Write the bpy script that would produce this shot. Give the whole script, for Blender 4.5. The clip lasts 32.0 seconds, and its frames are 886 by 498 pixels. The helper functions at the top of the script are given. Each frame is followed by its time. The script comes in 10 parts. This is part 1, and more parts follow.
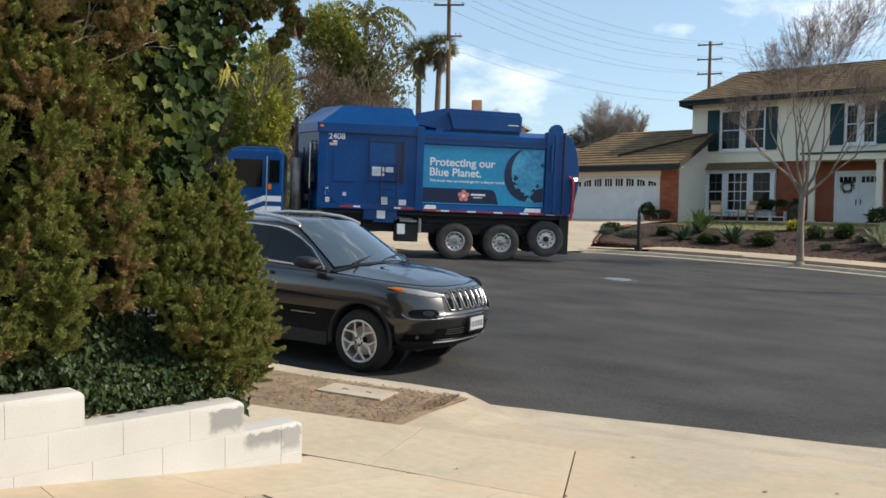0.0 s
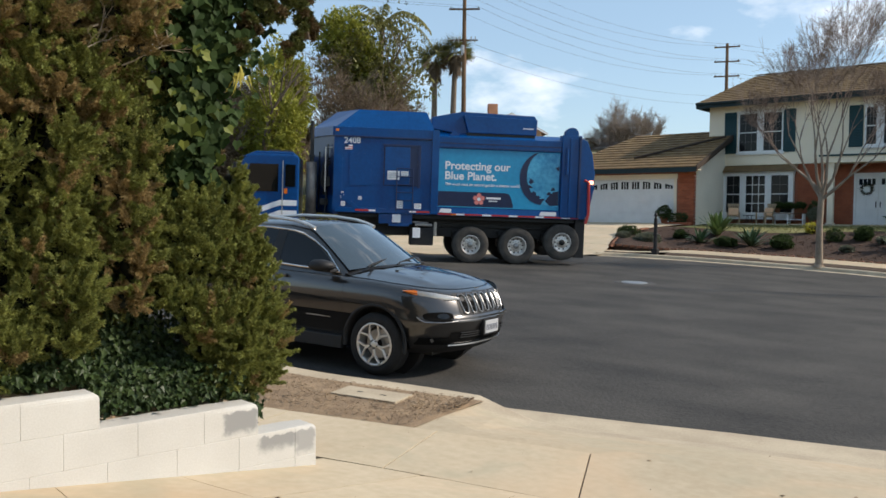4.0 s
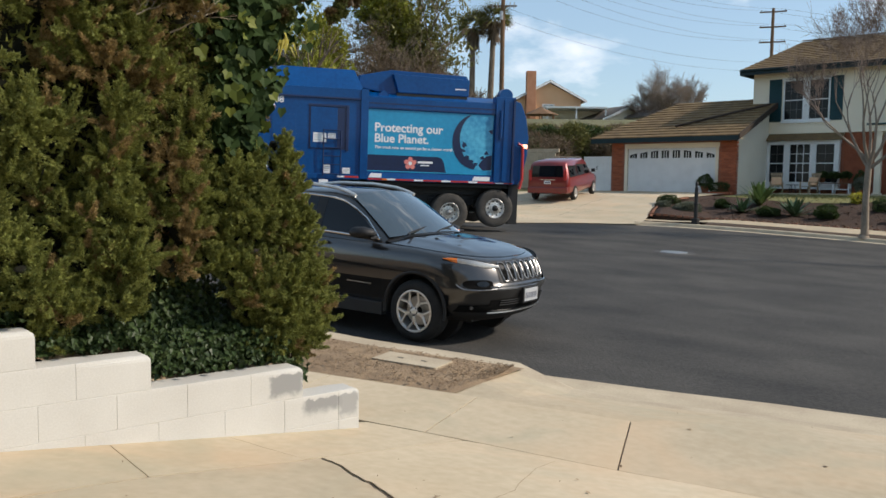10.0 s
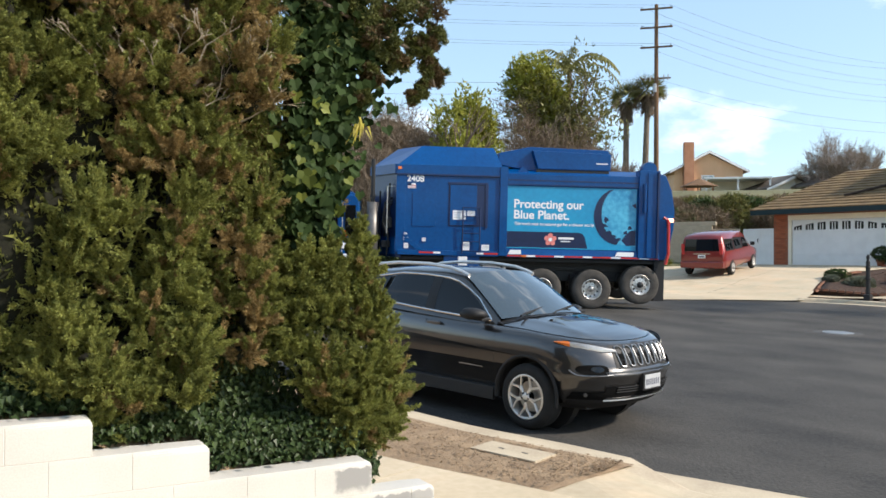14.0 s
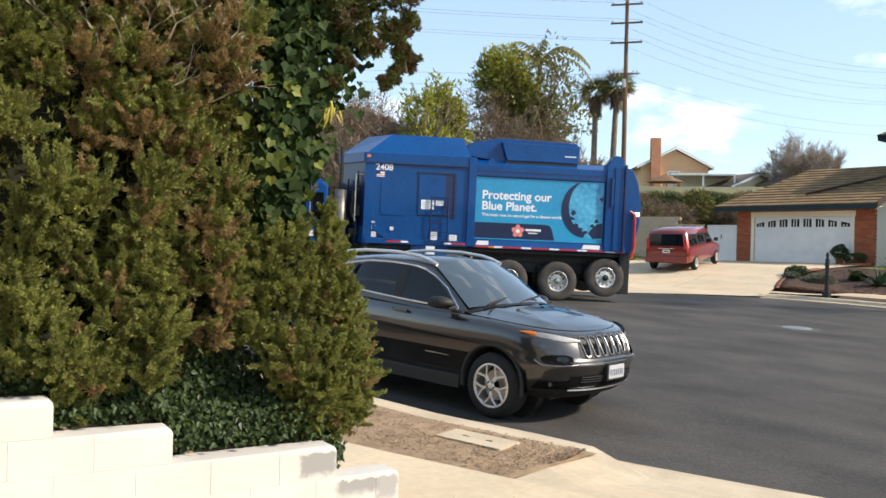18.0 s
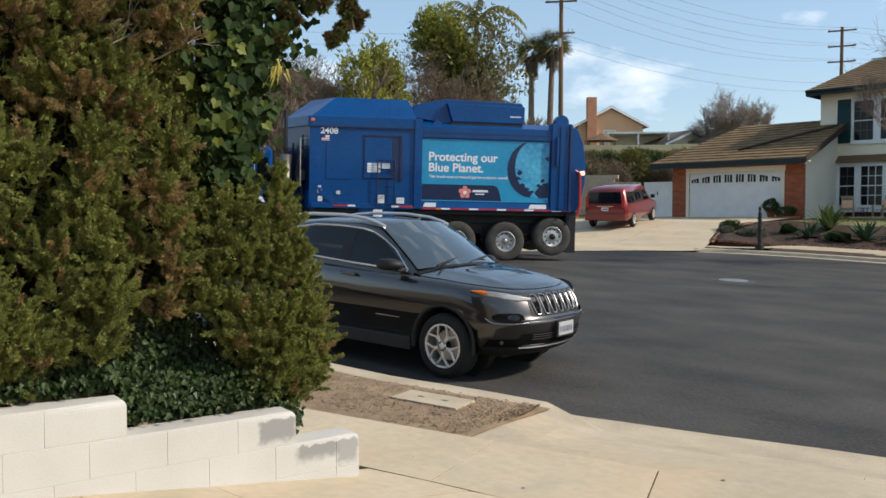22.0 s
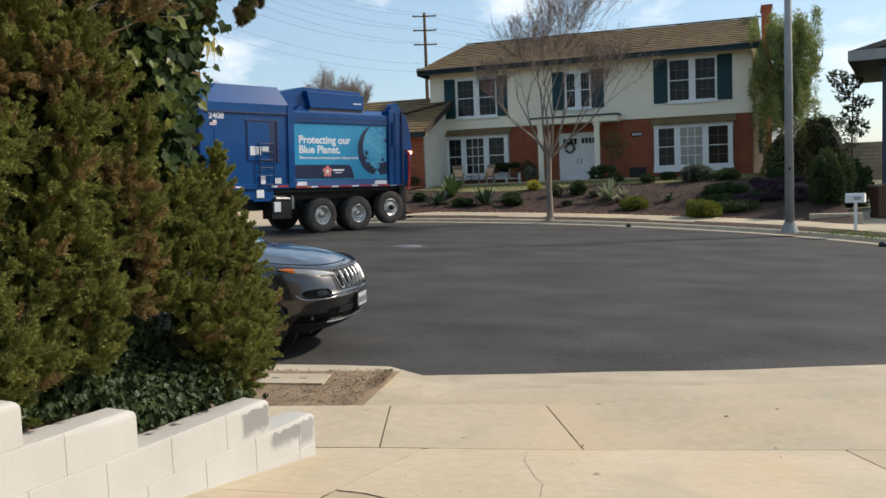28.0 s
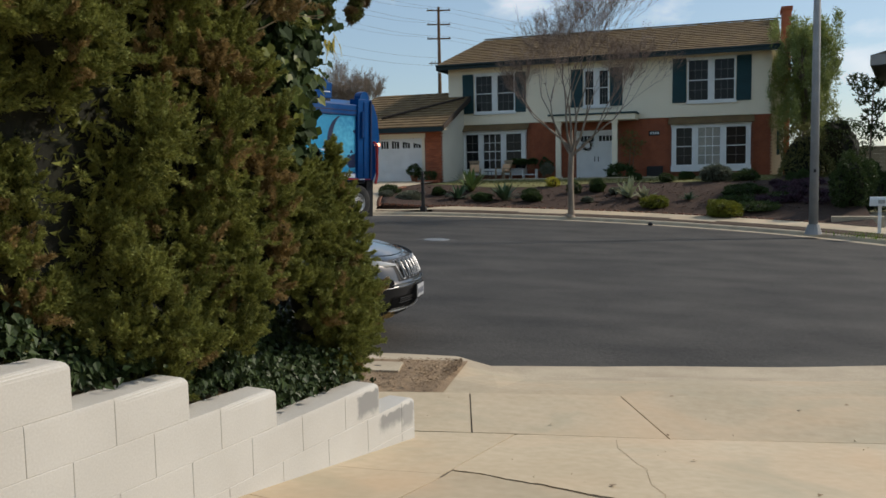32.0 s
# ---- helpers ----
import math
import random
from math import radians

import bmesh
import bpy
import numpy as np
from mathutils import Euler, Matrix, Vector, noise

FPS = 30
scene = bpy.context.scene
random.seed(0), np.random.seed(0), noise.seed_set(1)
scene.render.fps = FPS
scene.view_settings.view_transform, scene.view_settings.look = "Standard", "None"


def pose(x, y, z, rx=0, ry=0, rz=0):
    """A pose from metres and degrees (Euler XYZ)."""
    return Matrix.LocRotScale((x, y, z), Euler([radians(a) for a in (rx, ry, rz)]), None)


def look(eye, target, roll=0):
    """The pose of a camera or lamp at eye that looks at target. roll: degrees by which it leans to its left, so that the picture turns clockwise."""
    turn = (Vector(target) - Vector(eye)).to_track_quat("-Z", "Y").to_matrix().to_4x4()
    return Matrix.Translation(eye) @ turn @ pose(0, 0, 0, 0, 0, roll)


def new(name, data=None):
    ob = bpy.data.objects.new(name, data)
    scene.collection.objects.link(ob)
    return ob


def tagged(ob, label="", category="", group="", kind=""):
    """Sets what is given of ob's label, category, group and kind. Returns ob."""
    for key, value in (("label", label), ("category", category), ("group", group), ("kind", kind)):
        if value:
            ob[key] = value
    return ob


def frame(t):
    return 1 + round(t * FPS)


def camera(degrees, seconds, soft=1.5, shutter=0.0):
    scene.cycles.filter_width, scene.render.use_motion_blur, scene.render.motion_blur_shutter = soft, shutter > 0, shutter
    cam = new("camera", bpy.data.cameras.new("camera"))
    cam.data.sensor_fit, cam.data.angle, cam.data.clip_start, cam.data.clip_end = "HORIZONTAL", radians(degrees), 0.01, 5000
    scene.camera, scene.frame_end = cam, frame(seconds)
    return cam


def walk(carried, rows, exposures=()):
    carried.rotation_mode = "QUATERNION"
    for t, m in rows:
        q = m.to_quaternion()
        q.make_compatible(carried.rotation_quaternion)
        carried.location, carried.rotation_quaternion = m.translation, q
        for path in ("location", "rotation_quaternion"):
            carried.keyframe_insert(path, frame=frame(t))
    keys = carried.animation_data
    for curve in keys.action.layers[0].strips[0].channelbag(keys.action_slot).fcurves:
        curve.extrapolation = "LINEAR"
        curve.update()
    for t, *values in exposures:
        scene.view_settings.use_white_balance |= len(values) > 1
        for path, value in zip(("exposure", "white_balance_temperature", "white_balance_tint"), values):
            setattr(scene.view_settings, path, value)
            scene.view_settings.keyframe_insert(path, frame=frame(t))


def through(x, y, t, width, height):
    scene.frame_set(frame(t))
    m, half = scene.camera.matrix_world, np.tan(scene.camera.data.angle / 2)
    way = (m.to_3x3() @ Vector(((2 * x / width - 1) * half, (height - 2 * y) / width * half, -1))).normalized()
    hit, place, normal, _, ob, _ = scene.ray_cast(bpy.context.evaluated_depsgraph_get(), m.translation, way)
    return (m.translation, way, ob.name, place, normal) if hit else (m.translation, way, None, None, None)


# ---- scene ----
# ---- camera and its way ----
cam = camera(55.72, 32.0, soft=1.6)
# seconds, place, and degrees of turn to the left, tilt up, lean
PATH = (
    (0, 0.396, -0.169, 1.785, 38.07, -2.54, 0.73),
    (0.5, 0.407, -0.179, 1.791, 37.70, -2.96, -0.28),
    (1, 0.393, -0.169, 1.800, 38.23, -2.32, -0.60),
    (1.5, 0.413, -0.167, 1.786, 39.80, -1.45, -0.02),
    (2, 0.407, -0.154, 1.782, 39.57, -2.46, 0.61),
    (2.5, 0.394, -0.145, 1.776, 40.08, -3.66, -0.16),
    (3, 0.396, -0.142, 1.777, 39.66, -2.99, 1.08),
    (3.5, 0.407, -0.151, 1.773, 39.20, -2.17, 0.55),
    (5.5, 0.397, -0.146, 1.771, 39.26, -3.34, 0.38),
    (6, 0.398, -0.155, 1.773, 39.86, -3.83, 0.36),
    (6.5, 0.388, -0.162, 1.771, 41.52, -4.39, 0.15),
    (7, 0.391, -0.171, 1.768, 42.71, -4.26, -0.34),
    (7.5, 0.388, -0.188, 1.777, 42.86, -4.67, -0.49),
    (8, 0.387, -0.196, 1.774, 43.14, -3.99, -0.89),
    (8.5, 0.383, -0.179, 1.764, 42.67, -4.15, -0.70),
    (9, 0.381, -0.178, 1.765, 42.21, -3.83, 0.14),
    (9.5, 0.391, -0.180, 1.758, 42.00, -4.57, -0.03),
    (10, 0.388, -0.192, 1.766, 41.65, -4.46, 0.78),
    (10.5, 0.387, -0.195, 1.760, 41.51, -3.62, 0.34),
    (11, 0.388, -0.198, 1.763, 43.08, -2.93, -0.23),
    (11.5, 0.427, -0.145, 1.767, 45.83, -2.75, 0.24),
    (12, 0.465, 0.039, 1.778, 51.24, -0.07, 1.83),
    (12.5, 0.501, 0.262, 1.803, 51.74, 0.78, 0.68),
    (13, 0.532, 0.361, 1.821, 52.41, 0.90, 0.11),
    (13.5, 0.535, 0.387, 1.827, 53.32, 0.24, -0.02),
    (14, 0.534, 0.385, 1.826, 52.48, 0.55, 0.22),
    (14.5, 0.534, 0.379, 1.827, 52.13, 1.30, 0.28),
    (16.5, 0.531, 0.376, 1.826, 52.03, 1.99, 0.95),
    (17, 0.541, 0.367, 1.809, 51.45, 0.56, 1.02),
    (17.5, 0.528, 0.373, 1.809, 51.00, 0.49, 1.27),
    (18, 0.526, 0.374, 1.802, 50.22, -0.07, 1.35),
    (18.5, 0.512, 0.381, 1.800, 50.01, -0.56, 0.65),
    (19, 0.512, 0.377, 1.788, 50.42, -1.22, 0.83),
    (19.5, 0.514, 0.376, 1.790, 50.74, -1.96, 1.05),
    (20, 0.515, 0.378, 1.793, 50.63, -2.22, 1.22),
    (20.5, 0.482, 0.377, 1.788, 50.20, -2.41, 1.30),
    (21, 0.481, 0.369, 1.785, 48.73, -2.58, 0.87),
    (21.5, 0.454, 0.357, 1.793, 47.48, -2.83, 0.81),
    (22, 0.417, 0.342, 1.780, 46.07, -2.55, -0.03),
    (22.5, 0.401, 0.341, 1.783, 44.02, -2.80, -0.17),
    (23, 0.380, 0.319, 1.774, 42.05, -2.49, 0.34),
    (23.5, 0.350, 0.269, 1.767, 41.45, -2.48, 0.59),
    (24, 0.303, 0.131, 1.753, 40.09, -2.95, -0.09),
    (24.5, 0.089, -0.038, 1.745, 35.69, -2.39, -0.32),
    (25, -0.118, -0.200, 1.755, 30.37, -3.26, -2.23),
    (25.5, -0.241, -0.328, 1.748, 31.21, -3.98, -0.95),
    (27.5, -1.001, -0.916, 1.832, 21.74, -5.74, -0.23),
    (28, -1.187, -1.053, 1.827, 19.03, -4.74, -2.29),
    (28.5, -1.338, -1.175, 1.808, 18.03, -5.83, -1.31),
    (29, -1.528, -1.323, 1.838, 17.35, -7.37, -1.13),
    (29.5, -1.715, -1.434, 1.847, 18.70, -5.98, -1.34),
    (30, -1.645, -1.404, 1.846, 20.52, -6.12, -0.43),
    (30.5, -1.562, -1.383, 1.836, 21.26, -6.48, 0.34),
    (31, -1.609, -1.420, 1.857, 20.09, -5.84, -1.35),
    (31.5, -1.695, -1.456, 1.855, 18.45, -5.38, -0.84),
    (32, -1.701, -1.461, 1.855, 19.30, -5.12, -1.08),
)


def held(x, y, z, turn, tilt, lean):
    return pose(x, y, z, 90 + tilt, 0, turn) @ pose(0, 0, 0, 0, 0, lean)


walk(cam, [(t, held(*v)) for t, *v in PATH], exposures=((0.0, 0.04, 6450, 10), (3.5, -0.04, 6450, 10), (6.0, -0.12, 6450, 10), (9.0, -0.15, 6450, 10), (11.0, -0.21, 6400, 10), (12.0, -0.26, 6350, 10), (12.5, 0.17, 6450, 10), (13.0, 0.52, 6550, 10), (14.0, 0.38, 6350, 10), (16.5, 1.04, 6950, 17), (17.0, 0.99, 6950, 17), (18.0, 0.44, 6650, 12), (19.0, -0.03, 6400, 10), (21.0, -0.14, 6400, 10), (25.0, 0.12, 6450, 10), (28.0, -0.14, 6500, 10), (29.0, -0.67, 6650, 11), (30.0, -0.6, 6550, 10), (32.0, -0.52, 6500, 10)))

# ---- sky and sun ----
SUN_AZ, SUN_EL = 36.0, 36.0
world = bpy.data.worlds.new("sky")
scene.world = world
world.use_nodes = True
wn, wl = world.node_tree.nodes, world.node_tree.links
wn.clear()
sky = wn.new("ShaderNodeTexSky")
sky.sky_type, sky.sun_disc = "NISHITA", False
sky.sun_elevation, sky.sun_rotation = radians(SUN_EL), radians(90 - SUN_AZ)
sky.air_density, sky.dust_density, sky.ozone_density = 1.0, 0.8, 2.0
geo = wn.new("ShaderNodeTexCoord")
squash = wn.new("ShaderNodeMapping")
squash.inputs["Scale"].default_value = (2.1, 2.1, 5.0)
squash.inputs["Location"].default_value = (0.35, 0.1, 0.4)
cloud = wn.new("ShaderNodeTexNoise")
cloud.inputs["Scale"].default_value, cloud.inputs["Detail"].default_value, cloud.inputs["Roughness"].default_value = 2.2, 9, 0.56
ramp = wn.new("ShaderNodeValToRGB")
ramp.color_ramp.elements[0].position, ramp.color_ramp.elements[1].position = 0.555, 0.74
haze = wn.new("ShaderNodeMix")
haze.data_type = "RGBA"
haze.inputs["Factor"].default_value = 0.28
haze.inputs["B"].default_value = (5.1, 7.0, 8.4, 1)
mix = wn.new("ShaderNodeMix")
mix.data_type = "RGBA"
mix.inputs["B"].default_value = (8.6, 8.8, 9.2, 1)
bg, wo = wn.new("ShaderNodeBackground"), wn.new("ShaderNodeOutputWorld")
bg.inputs["Strength"].default_value = 0.15
wl.new(geo.outputs["Generated"], squash.inputs["Vector"])
wl.new(squash.outputs["Vector"], cloud.inputs["Vector"])
wl.new(cloud.outputs["Fac"], ramp.inputs["Fac"])
wl.new(ramp.outputs["Color"], mix.inputs["Factor"])
wl.new(sky.outputs["Color"], haze.inputs["A"])
wl.new(haze.outputs["Result"], mix.inputs["A"])
wl.new(mix.outputs["Result"], bg.inputs["Color"])
wl.new(bg.outputs["Background"], wo.inputs["Surface"])
sun = new("sun", bpy.data.lights.new("sun", "SUN"))
sun.data.energy, sun.data.angle, sun.data.color = 5.0, radians(3.5), (1.0, 0.885, 0.745)
ca, sa, ce, se = math.cos(radians(SUN_AZ)), math.sin(radians(SUN_AZ)), math.cos(radians(SUN_EL)), math.sin(radians(SUN_EL))
sun.matrix_world = look((60 * ca * ce, 60 * sa * ce, 60 * se), (0, 0, 0))


# ---- materials ----
def material(name, a, b=None, rough=0.7, metal=0.0, scale=6.0, fine=60.0, bump=0.15, spread=0.5, dist=0.01, spec=0.4, coat=0.0, random=0.0, stretch=(1, 1, 1)):
    """A surface that wanders between two colours at two scales, with fine relief."""
    m = bpy.data.materials.new(name)
    m.use_nodes = True
    n, l = m.node_tree.nodes, m.node_tree.links
    p = n["Principled BSDF"]
    p.inputs["Roughness"].default_value, p.inputs["Metallic"].default_value = rough, metal
    p.inputs["Specular IOR Level"].default_value, p.inputs["Coat Weight"].default_value = spec, coat
    p.inputs["Coat Roughness"].default_value = 0.06
    b = b or tuple(c * 0.78 for c in a)
    co, mp = n.new("ShaderNodeTexCoord"), n.new("ShaderNodeMapping")
    mp.inputs["Scale"].default_value = stretch
    l.new(co.outputs["Object"], mp.inputs["Vector"])
    big, small = n.new("ShaderNodeTexNoise"), n.new("ShaderNodeTexNoise")
    for t, s, d in ((big, scale, 5), (small, fine, 3)):
        t.inputs["Scale"].default_value, t.inputs["Detail"].default_value = s, d
        l.new(mp.outputs["Vector"], t.inputs["Vector"])
    both = n.new("ShaderNodeMath")
    both.operation = "MULTIPLY_ADD"
    both.inputs[1].default_value, both.inputs[2].default_value = 0.45, 0.0
    l.new(small.outputs["Fac"], both.inputs[0])
    add = n.new("ShaderNodeMath")
    add.operation = "MULTIPLY_ADD"
    add.inputs[1].default_value = 0.6
    l.new(big.outputs["Fac"], add.inputs[0])
    l.new(both.outputs[0], add.inputs[2])
    rp = n.new("ShaderNodeValToRGB")
    rp.color_ramp.elements[0].position, rp.color_ramp.elements[1].position = 0.525 - spread * 0.3, 0.525 + spread * 0.3
    rp.color_ramp.elements[0].color, rp.color_ramp.elements[1].color = (*b, 1), (*a, 1)
    l.new(add.outputs[0], rp.inputs["Fac"])
    colour = rp.outputs["Color"]
    if random:
        info, hsv = n.new("ShaderNodeObjectInfo"), n.new("ShaderNodeHueSaturation")
        span = n.new("ShaderNodeMapRange")
        span.inputs["To Min"].default_value, span.inputs["To Max"].default_value = 1 - random, 1 + random
        l.new(info.outputs["Random"], span.inputs["Value"])
        l.new(span.outputs["Result"], hsv.inputs["Value"])
        l.new(colour, hsv.inputs["Color"])
        colour = hsv.outputs["Color"]
    l.new(colour, p.inputs["Base Color"])
    if bump:
        bp = n.new("ShaderNodeBump")
        bp.inputs["Strength"].default_value, bp.inputs["Distance"].default_value = bump, dist
        l.new(add.outputs[0], bp.inputs["Height"])
        l.new(bp.outputs["Normal"], p.inputs["Normal"])
    return m


def leafy(name, dark, light, rough=0.55, through=0.25):
    """Foliage: each leaf or spray its own shade, some light through it."""
    m = bpy.data.materials.new(name)
    m.use_nodes = True
    n, l = m.node_tree.nodes, m.node_tree.links
    p = n["Principled BSDF"]
    p.inputs["Roughness"].default_value, p.inputs["Specular IOR Level"].default_value = rough, 0.25
    g = n.new("ShaderNodeNewGeometry")
    co, ns = n.new("ShaderNodeTexCoord"), n.new("ShaderNodeTexNoise")
    ns.inputs["Scale"].default_value = 4.5
    l.new(co.outputs["Object"], ns.inputs["Vector"])
    mx = n.new("ShaderNodeMath")
    mx.operation = "MULTIPLY_ADD"
    mx.inputs[1].default_value = 0.42
    half = n.new("ShaderNodeMath")
    half.operation = "MULTIPLY"
    half.inputs[1].default_value = 0.58
    l.new(ns.outputs["Fac"], half.inputs[0])
    l.new(g.outputs["Random Per Island"], mx.inputs[0])
    l.new(half.outputs[0], mx.inputs[2])
    rp = n.new("ShaderNodeValToRGB")
    rp.color_ramp.elements[0].position, rp.color_ramp.elements[1].position = 0.15, 0.85
    rp.color_ramp.elements[0].color, rp.color_ramp.elements[1].color = (*dark, 1), (*light, 1)
    l.new(mx.outputs[0], rp.inputs["Fac"])
    l.new(rp.outputs["Color"], p.inputs["Base Color"])
    tr, sh = n.new("ShaderNodeBsdfTranslucent"), n.new("ShaderNodeMixShader")
    sh.inputs["Fac"].default_value = through
    l.new(rp.outputs["Color"], tr.inputs["Color"])
    l.new(p.outputs["BSDF"], sh.inputs[1])
    l.new(tr.outputs["BSDF"], sh.inputs[2])
    l.new(sh.outputs["Shader"], n["Material Output"].inputs["Surface"])
    return m


def glass_like(name, tint=(0.02, 0.025, 0.03), rough=0.03):
    """Window glass with a dark room or cabin behind it."""
    m = bpy.data.materials.new(name)
    m.use_nodes = True
    p = m.node_tree.nodes["Principled BSDF"]
    p.inputs["Base Color"].default_value, p.inputs["Roughness"].default_value = (*tint, 1), rough
    p.inputs["Specular IOR Level"].default_value, p.inputs["Coat Weight"].default_value = 0.4, 0.2
    p.inputs["Coat Roughness"].default_value = 0.02
    return m


def glow(name, colour, strength):
    m = bpy.data.materials.new(name)
    m.use_nodes = True
    p = m.node_tree.nodes["Principled BSDF"]
    p.inputs["Base Color"].default_value = (*colour, 1)
    p.inputs["Emission Color"].default_value, p.inputs["Emission Strength"].default_value = (*colour, 1), strength
    return m




def stained(m, tint, scale, low, high, most):
    """Broad soft stains of another colour over a surface."""
    n, l = m.node_tree.nodes, m.node_tree.links
    p = n["Principled BSDF"]
    under = p.inputs["Base Color"].links[0].from_socket
    co, ns, rg, mx = n.new("ShaderNodeTexCoord"), n.new("ShaderNodeTexNoise"), n.new("ShaderNodeMapRange"), n.new("ShaderNodeMix")
    mx.data_type = "RGBA"
    ns.inputs["Scale"].default_value, ns.inputs["Detail"].default_value, ns.inputs["Distortion"].default_value = scale, 4, 0.8
    rg.inputs["From Min"].default_value, rg.inputs["From Max"].default_value, rg.inputs["To Max"].default_value = low, high, most
    l.new(co.outputs["Object"], ns.inputs["Vector"])
    l.new(ns.outputs["Fac"], rg.inputs["Value"])
    l.new(rg.outputs["Result"], mx.inputs[0])
    l.new(under, mx.inputs[6])
    mx.inputs[7].default_value = (*tint, 1)
    l.new(mx.outputs[2], p.inputs["Base Color"])


asphalt = material("asphalt", (0.066, 0.061, 0.054), (0.017, 0.0165, 0.0155), 0.9, scale=0.8, fine=34, bump=1.0, dist=0.014, spread=0.54, stretch=(0.75, 1.15, 1))
concrete = material("concrete", (0.53, 0.445, 0.32), (0.41, 0.335, 0.225), 0.85, scale=0.9, fine=14, bump=0.12, dist=0.004, spread=0.62, random=0.10)
stained(concrete, (0.60, 0.41, 0.25), 0.75, 0.46, 0.72, 0.42)
stained(concrete, (0.36, 0.33, 0.235), 1.1, 0.52, 0.70, 0.55)
kerb_stuff = material("kerb concrete", (0.49, 0.415, 0.30), (0.36, 0.295, 0.21), 0.88, scale=2.5, fine=60, bump=0.3, dist=0.004)
damp_soil = material("damp brown earth", (0.085, 0.055, 0.035), (0.040, 0.026, 0.017), 0.95, scale=3, fine=40, bump=0.8, dist=0.02)
soil = material("dry soil", (0.34, 0.245, 0.15), (0.19, 0.13, 0.08), 0.95, scale=5, fine=90, bump=0.8, dist=0.02)
joint_earth = material("dark joint earth", (0.095, 0.072, 0.052), (0.048, 0.037, 0.027), 0.95, scale=12, fine=70, bump=0.5)
mulch = material("bark mulch", (0.075, 0.040, 0.025), (0.026, 0.015, 0.010), 0.95, scale=6, fine=45, bump=1.0, dist=0.04)
grass_mat = material("lawn", (0.22, 0.20, 0.075), (0.12, 0.13, 0.045), 0.9, scale=1.2, fine=60, bump=0.6, dist=0.03)
hill_mat = material("dry hillside", (0.16, 0.15, 0.07), (0.09, 0.09, 0.045), 0.95, scale=0.12, fine=3, bump=0.6, dist=0.3)
white_block = material("painted block", (0.57, 0.56, 0.525), (0.465, 0.45, 0.415), 0.8, scale=2.2, fine=110, bump=0.2, dist=0.004, spread=0.6)
def patch_on(m, boxes, tone):
    """Bare patches with soft ragged edges where the paint has gone (x0, x1, z0, z1 along the wall)."""
    n, l = m.node_tree.nodes, m.node_tree.links
    p = n["Principled BSDF"]
    src = p.inputs["Base Color"].links[0].from_socket
    co, rag, add, sep = n.new("ShaderNodeTexCoord"), n.new("ShaderNodeTexNoise"), n.new("ShaderNodeVectorMath"), n.new("ShaderNodeSeparateXYZ")
    rag.inputs["Scale"].default_value, rag.inputs["Detail"].default_value = 26, 5
    off = n.new("ShaderNodeVectorMath")
    off.operation, add.operation = "MULTIPLY_ADD", "ADD"
    off.inputs[1].default_value, off.inputs[2].default_value = (0.07, 0.07, 0.07), (-0.035, -0.035, -0.035)
    l.new(co.outputs["Object"], rag.inputs["Vector"])
    l.new(rag.outputs["Color"], off.inputs[0])
    l.new(co.outputs["Object"], add.inputs[0])
    l.new(off.outputs["Vector"], add.inputs[1])
    l.new(add.outputs["Vector"], sep.inputs["Vector"])
    total = None
    for x0, x1, z0, z1, soft, most in boxes:
        prod = None
        for axis, a, b in (("X", x0 - soft, x0 + soft), ("X", x1 + soft, x1 - soft), ("Z", z0 - soft * 1.5, z0 + soft * 1.5), ("Z", z1 + 0.006, z1 - 0.006)):
            r = n.new("ShaderNodeMapRange")
            r.interpolation_type = "SMOOTHSTEP"
            r.inputs["From Min"].default_value, r.inputs["From Max"].default_value = min(a, b), max(a, b)
            r.inputs["To Min"].default_value, r.inputs["To Max"].default_value = (0, 1) if b > a else (1, 0)
            l.new(sep.outputs[axis], r.inputs["Value"])
            if prod is None:
                prod = r.outputs["Result"]
            else:
                mu = n.new("ShaderNodeMath")
                mu.operation = "MULTIPLY"
                l.new(prod, mu.inputs[0])
                l.new(r.outputs["Result"], mu.inputs[1])
                prod = mu.outputs["Value"]
        ma = n.new("ShaderNodeMath")
        ma.operation = "MULTIPLY_ADD"
        l.new(prod, ma.inputs[0])
        ma.inputs[1].default_value = most
        ma.inputs[2].default_value = 0
        if total is not None:
            l.new(total, ma.inputs[2])
        ma.use_clamp = True
        total = ma.outputs["Value"]
    mx = n.new("ShaderNodeMix")
    mx.data_type = "RGBA"
    mx.inputs["B"].default_value = (*tone, 1)
    l.new(total, mx.inputs["Factor"])
    l.new(src, mx.inputs["A"])
    l.new(mx.outputs["Result"], p.inputs["Base Color"])
    return m


bare_block = patch_on(material("white paint over grey block", (0.57, 0.56, 0.525), (0.465, 0.45, 0.415), 0.8, scale=2.2, fine=110, bump=0.2, dist=0.004, spread=0.6),
                      ((0.43, 0.66, 0.435, 0.565, 0.02, 0.95), (0.01, 0.15, 0.235, 0.375, 0.02, 0.75), (0.15, 0.42, 0.29, 0.375, 0.025, 0.95)), (0.25, 0.25, 0.245))
tan_block = material("tan block", (0.52, 0.43, 0.31), (0.42, 0.34, 0.24), 0.9, scale=2, fine=30, bump=0.2, random=0.06)
stucco = material("cream stucco", (0.80, 0.735, 0.60), (0.71, 0.65, 0.52), 0.85, scale=0.8, fine=90, bump=0.3, dist=0.005)
siding = material("cream boards", (0.86, 0.77, 0.60), (0.78, 0.69, 0.53), 0.7, scale=0.6, fine=40, bump=0.1)
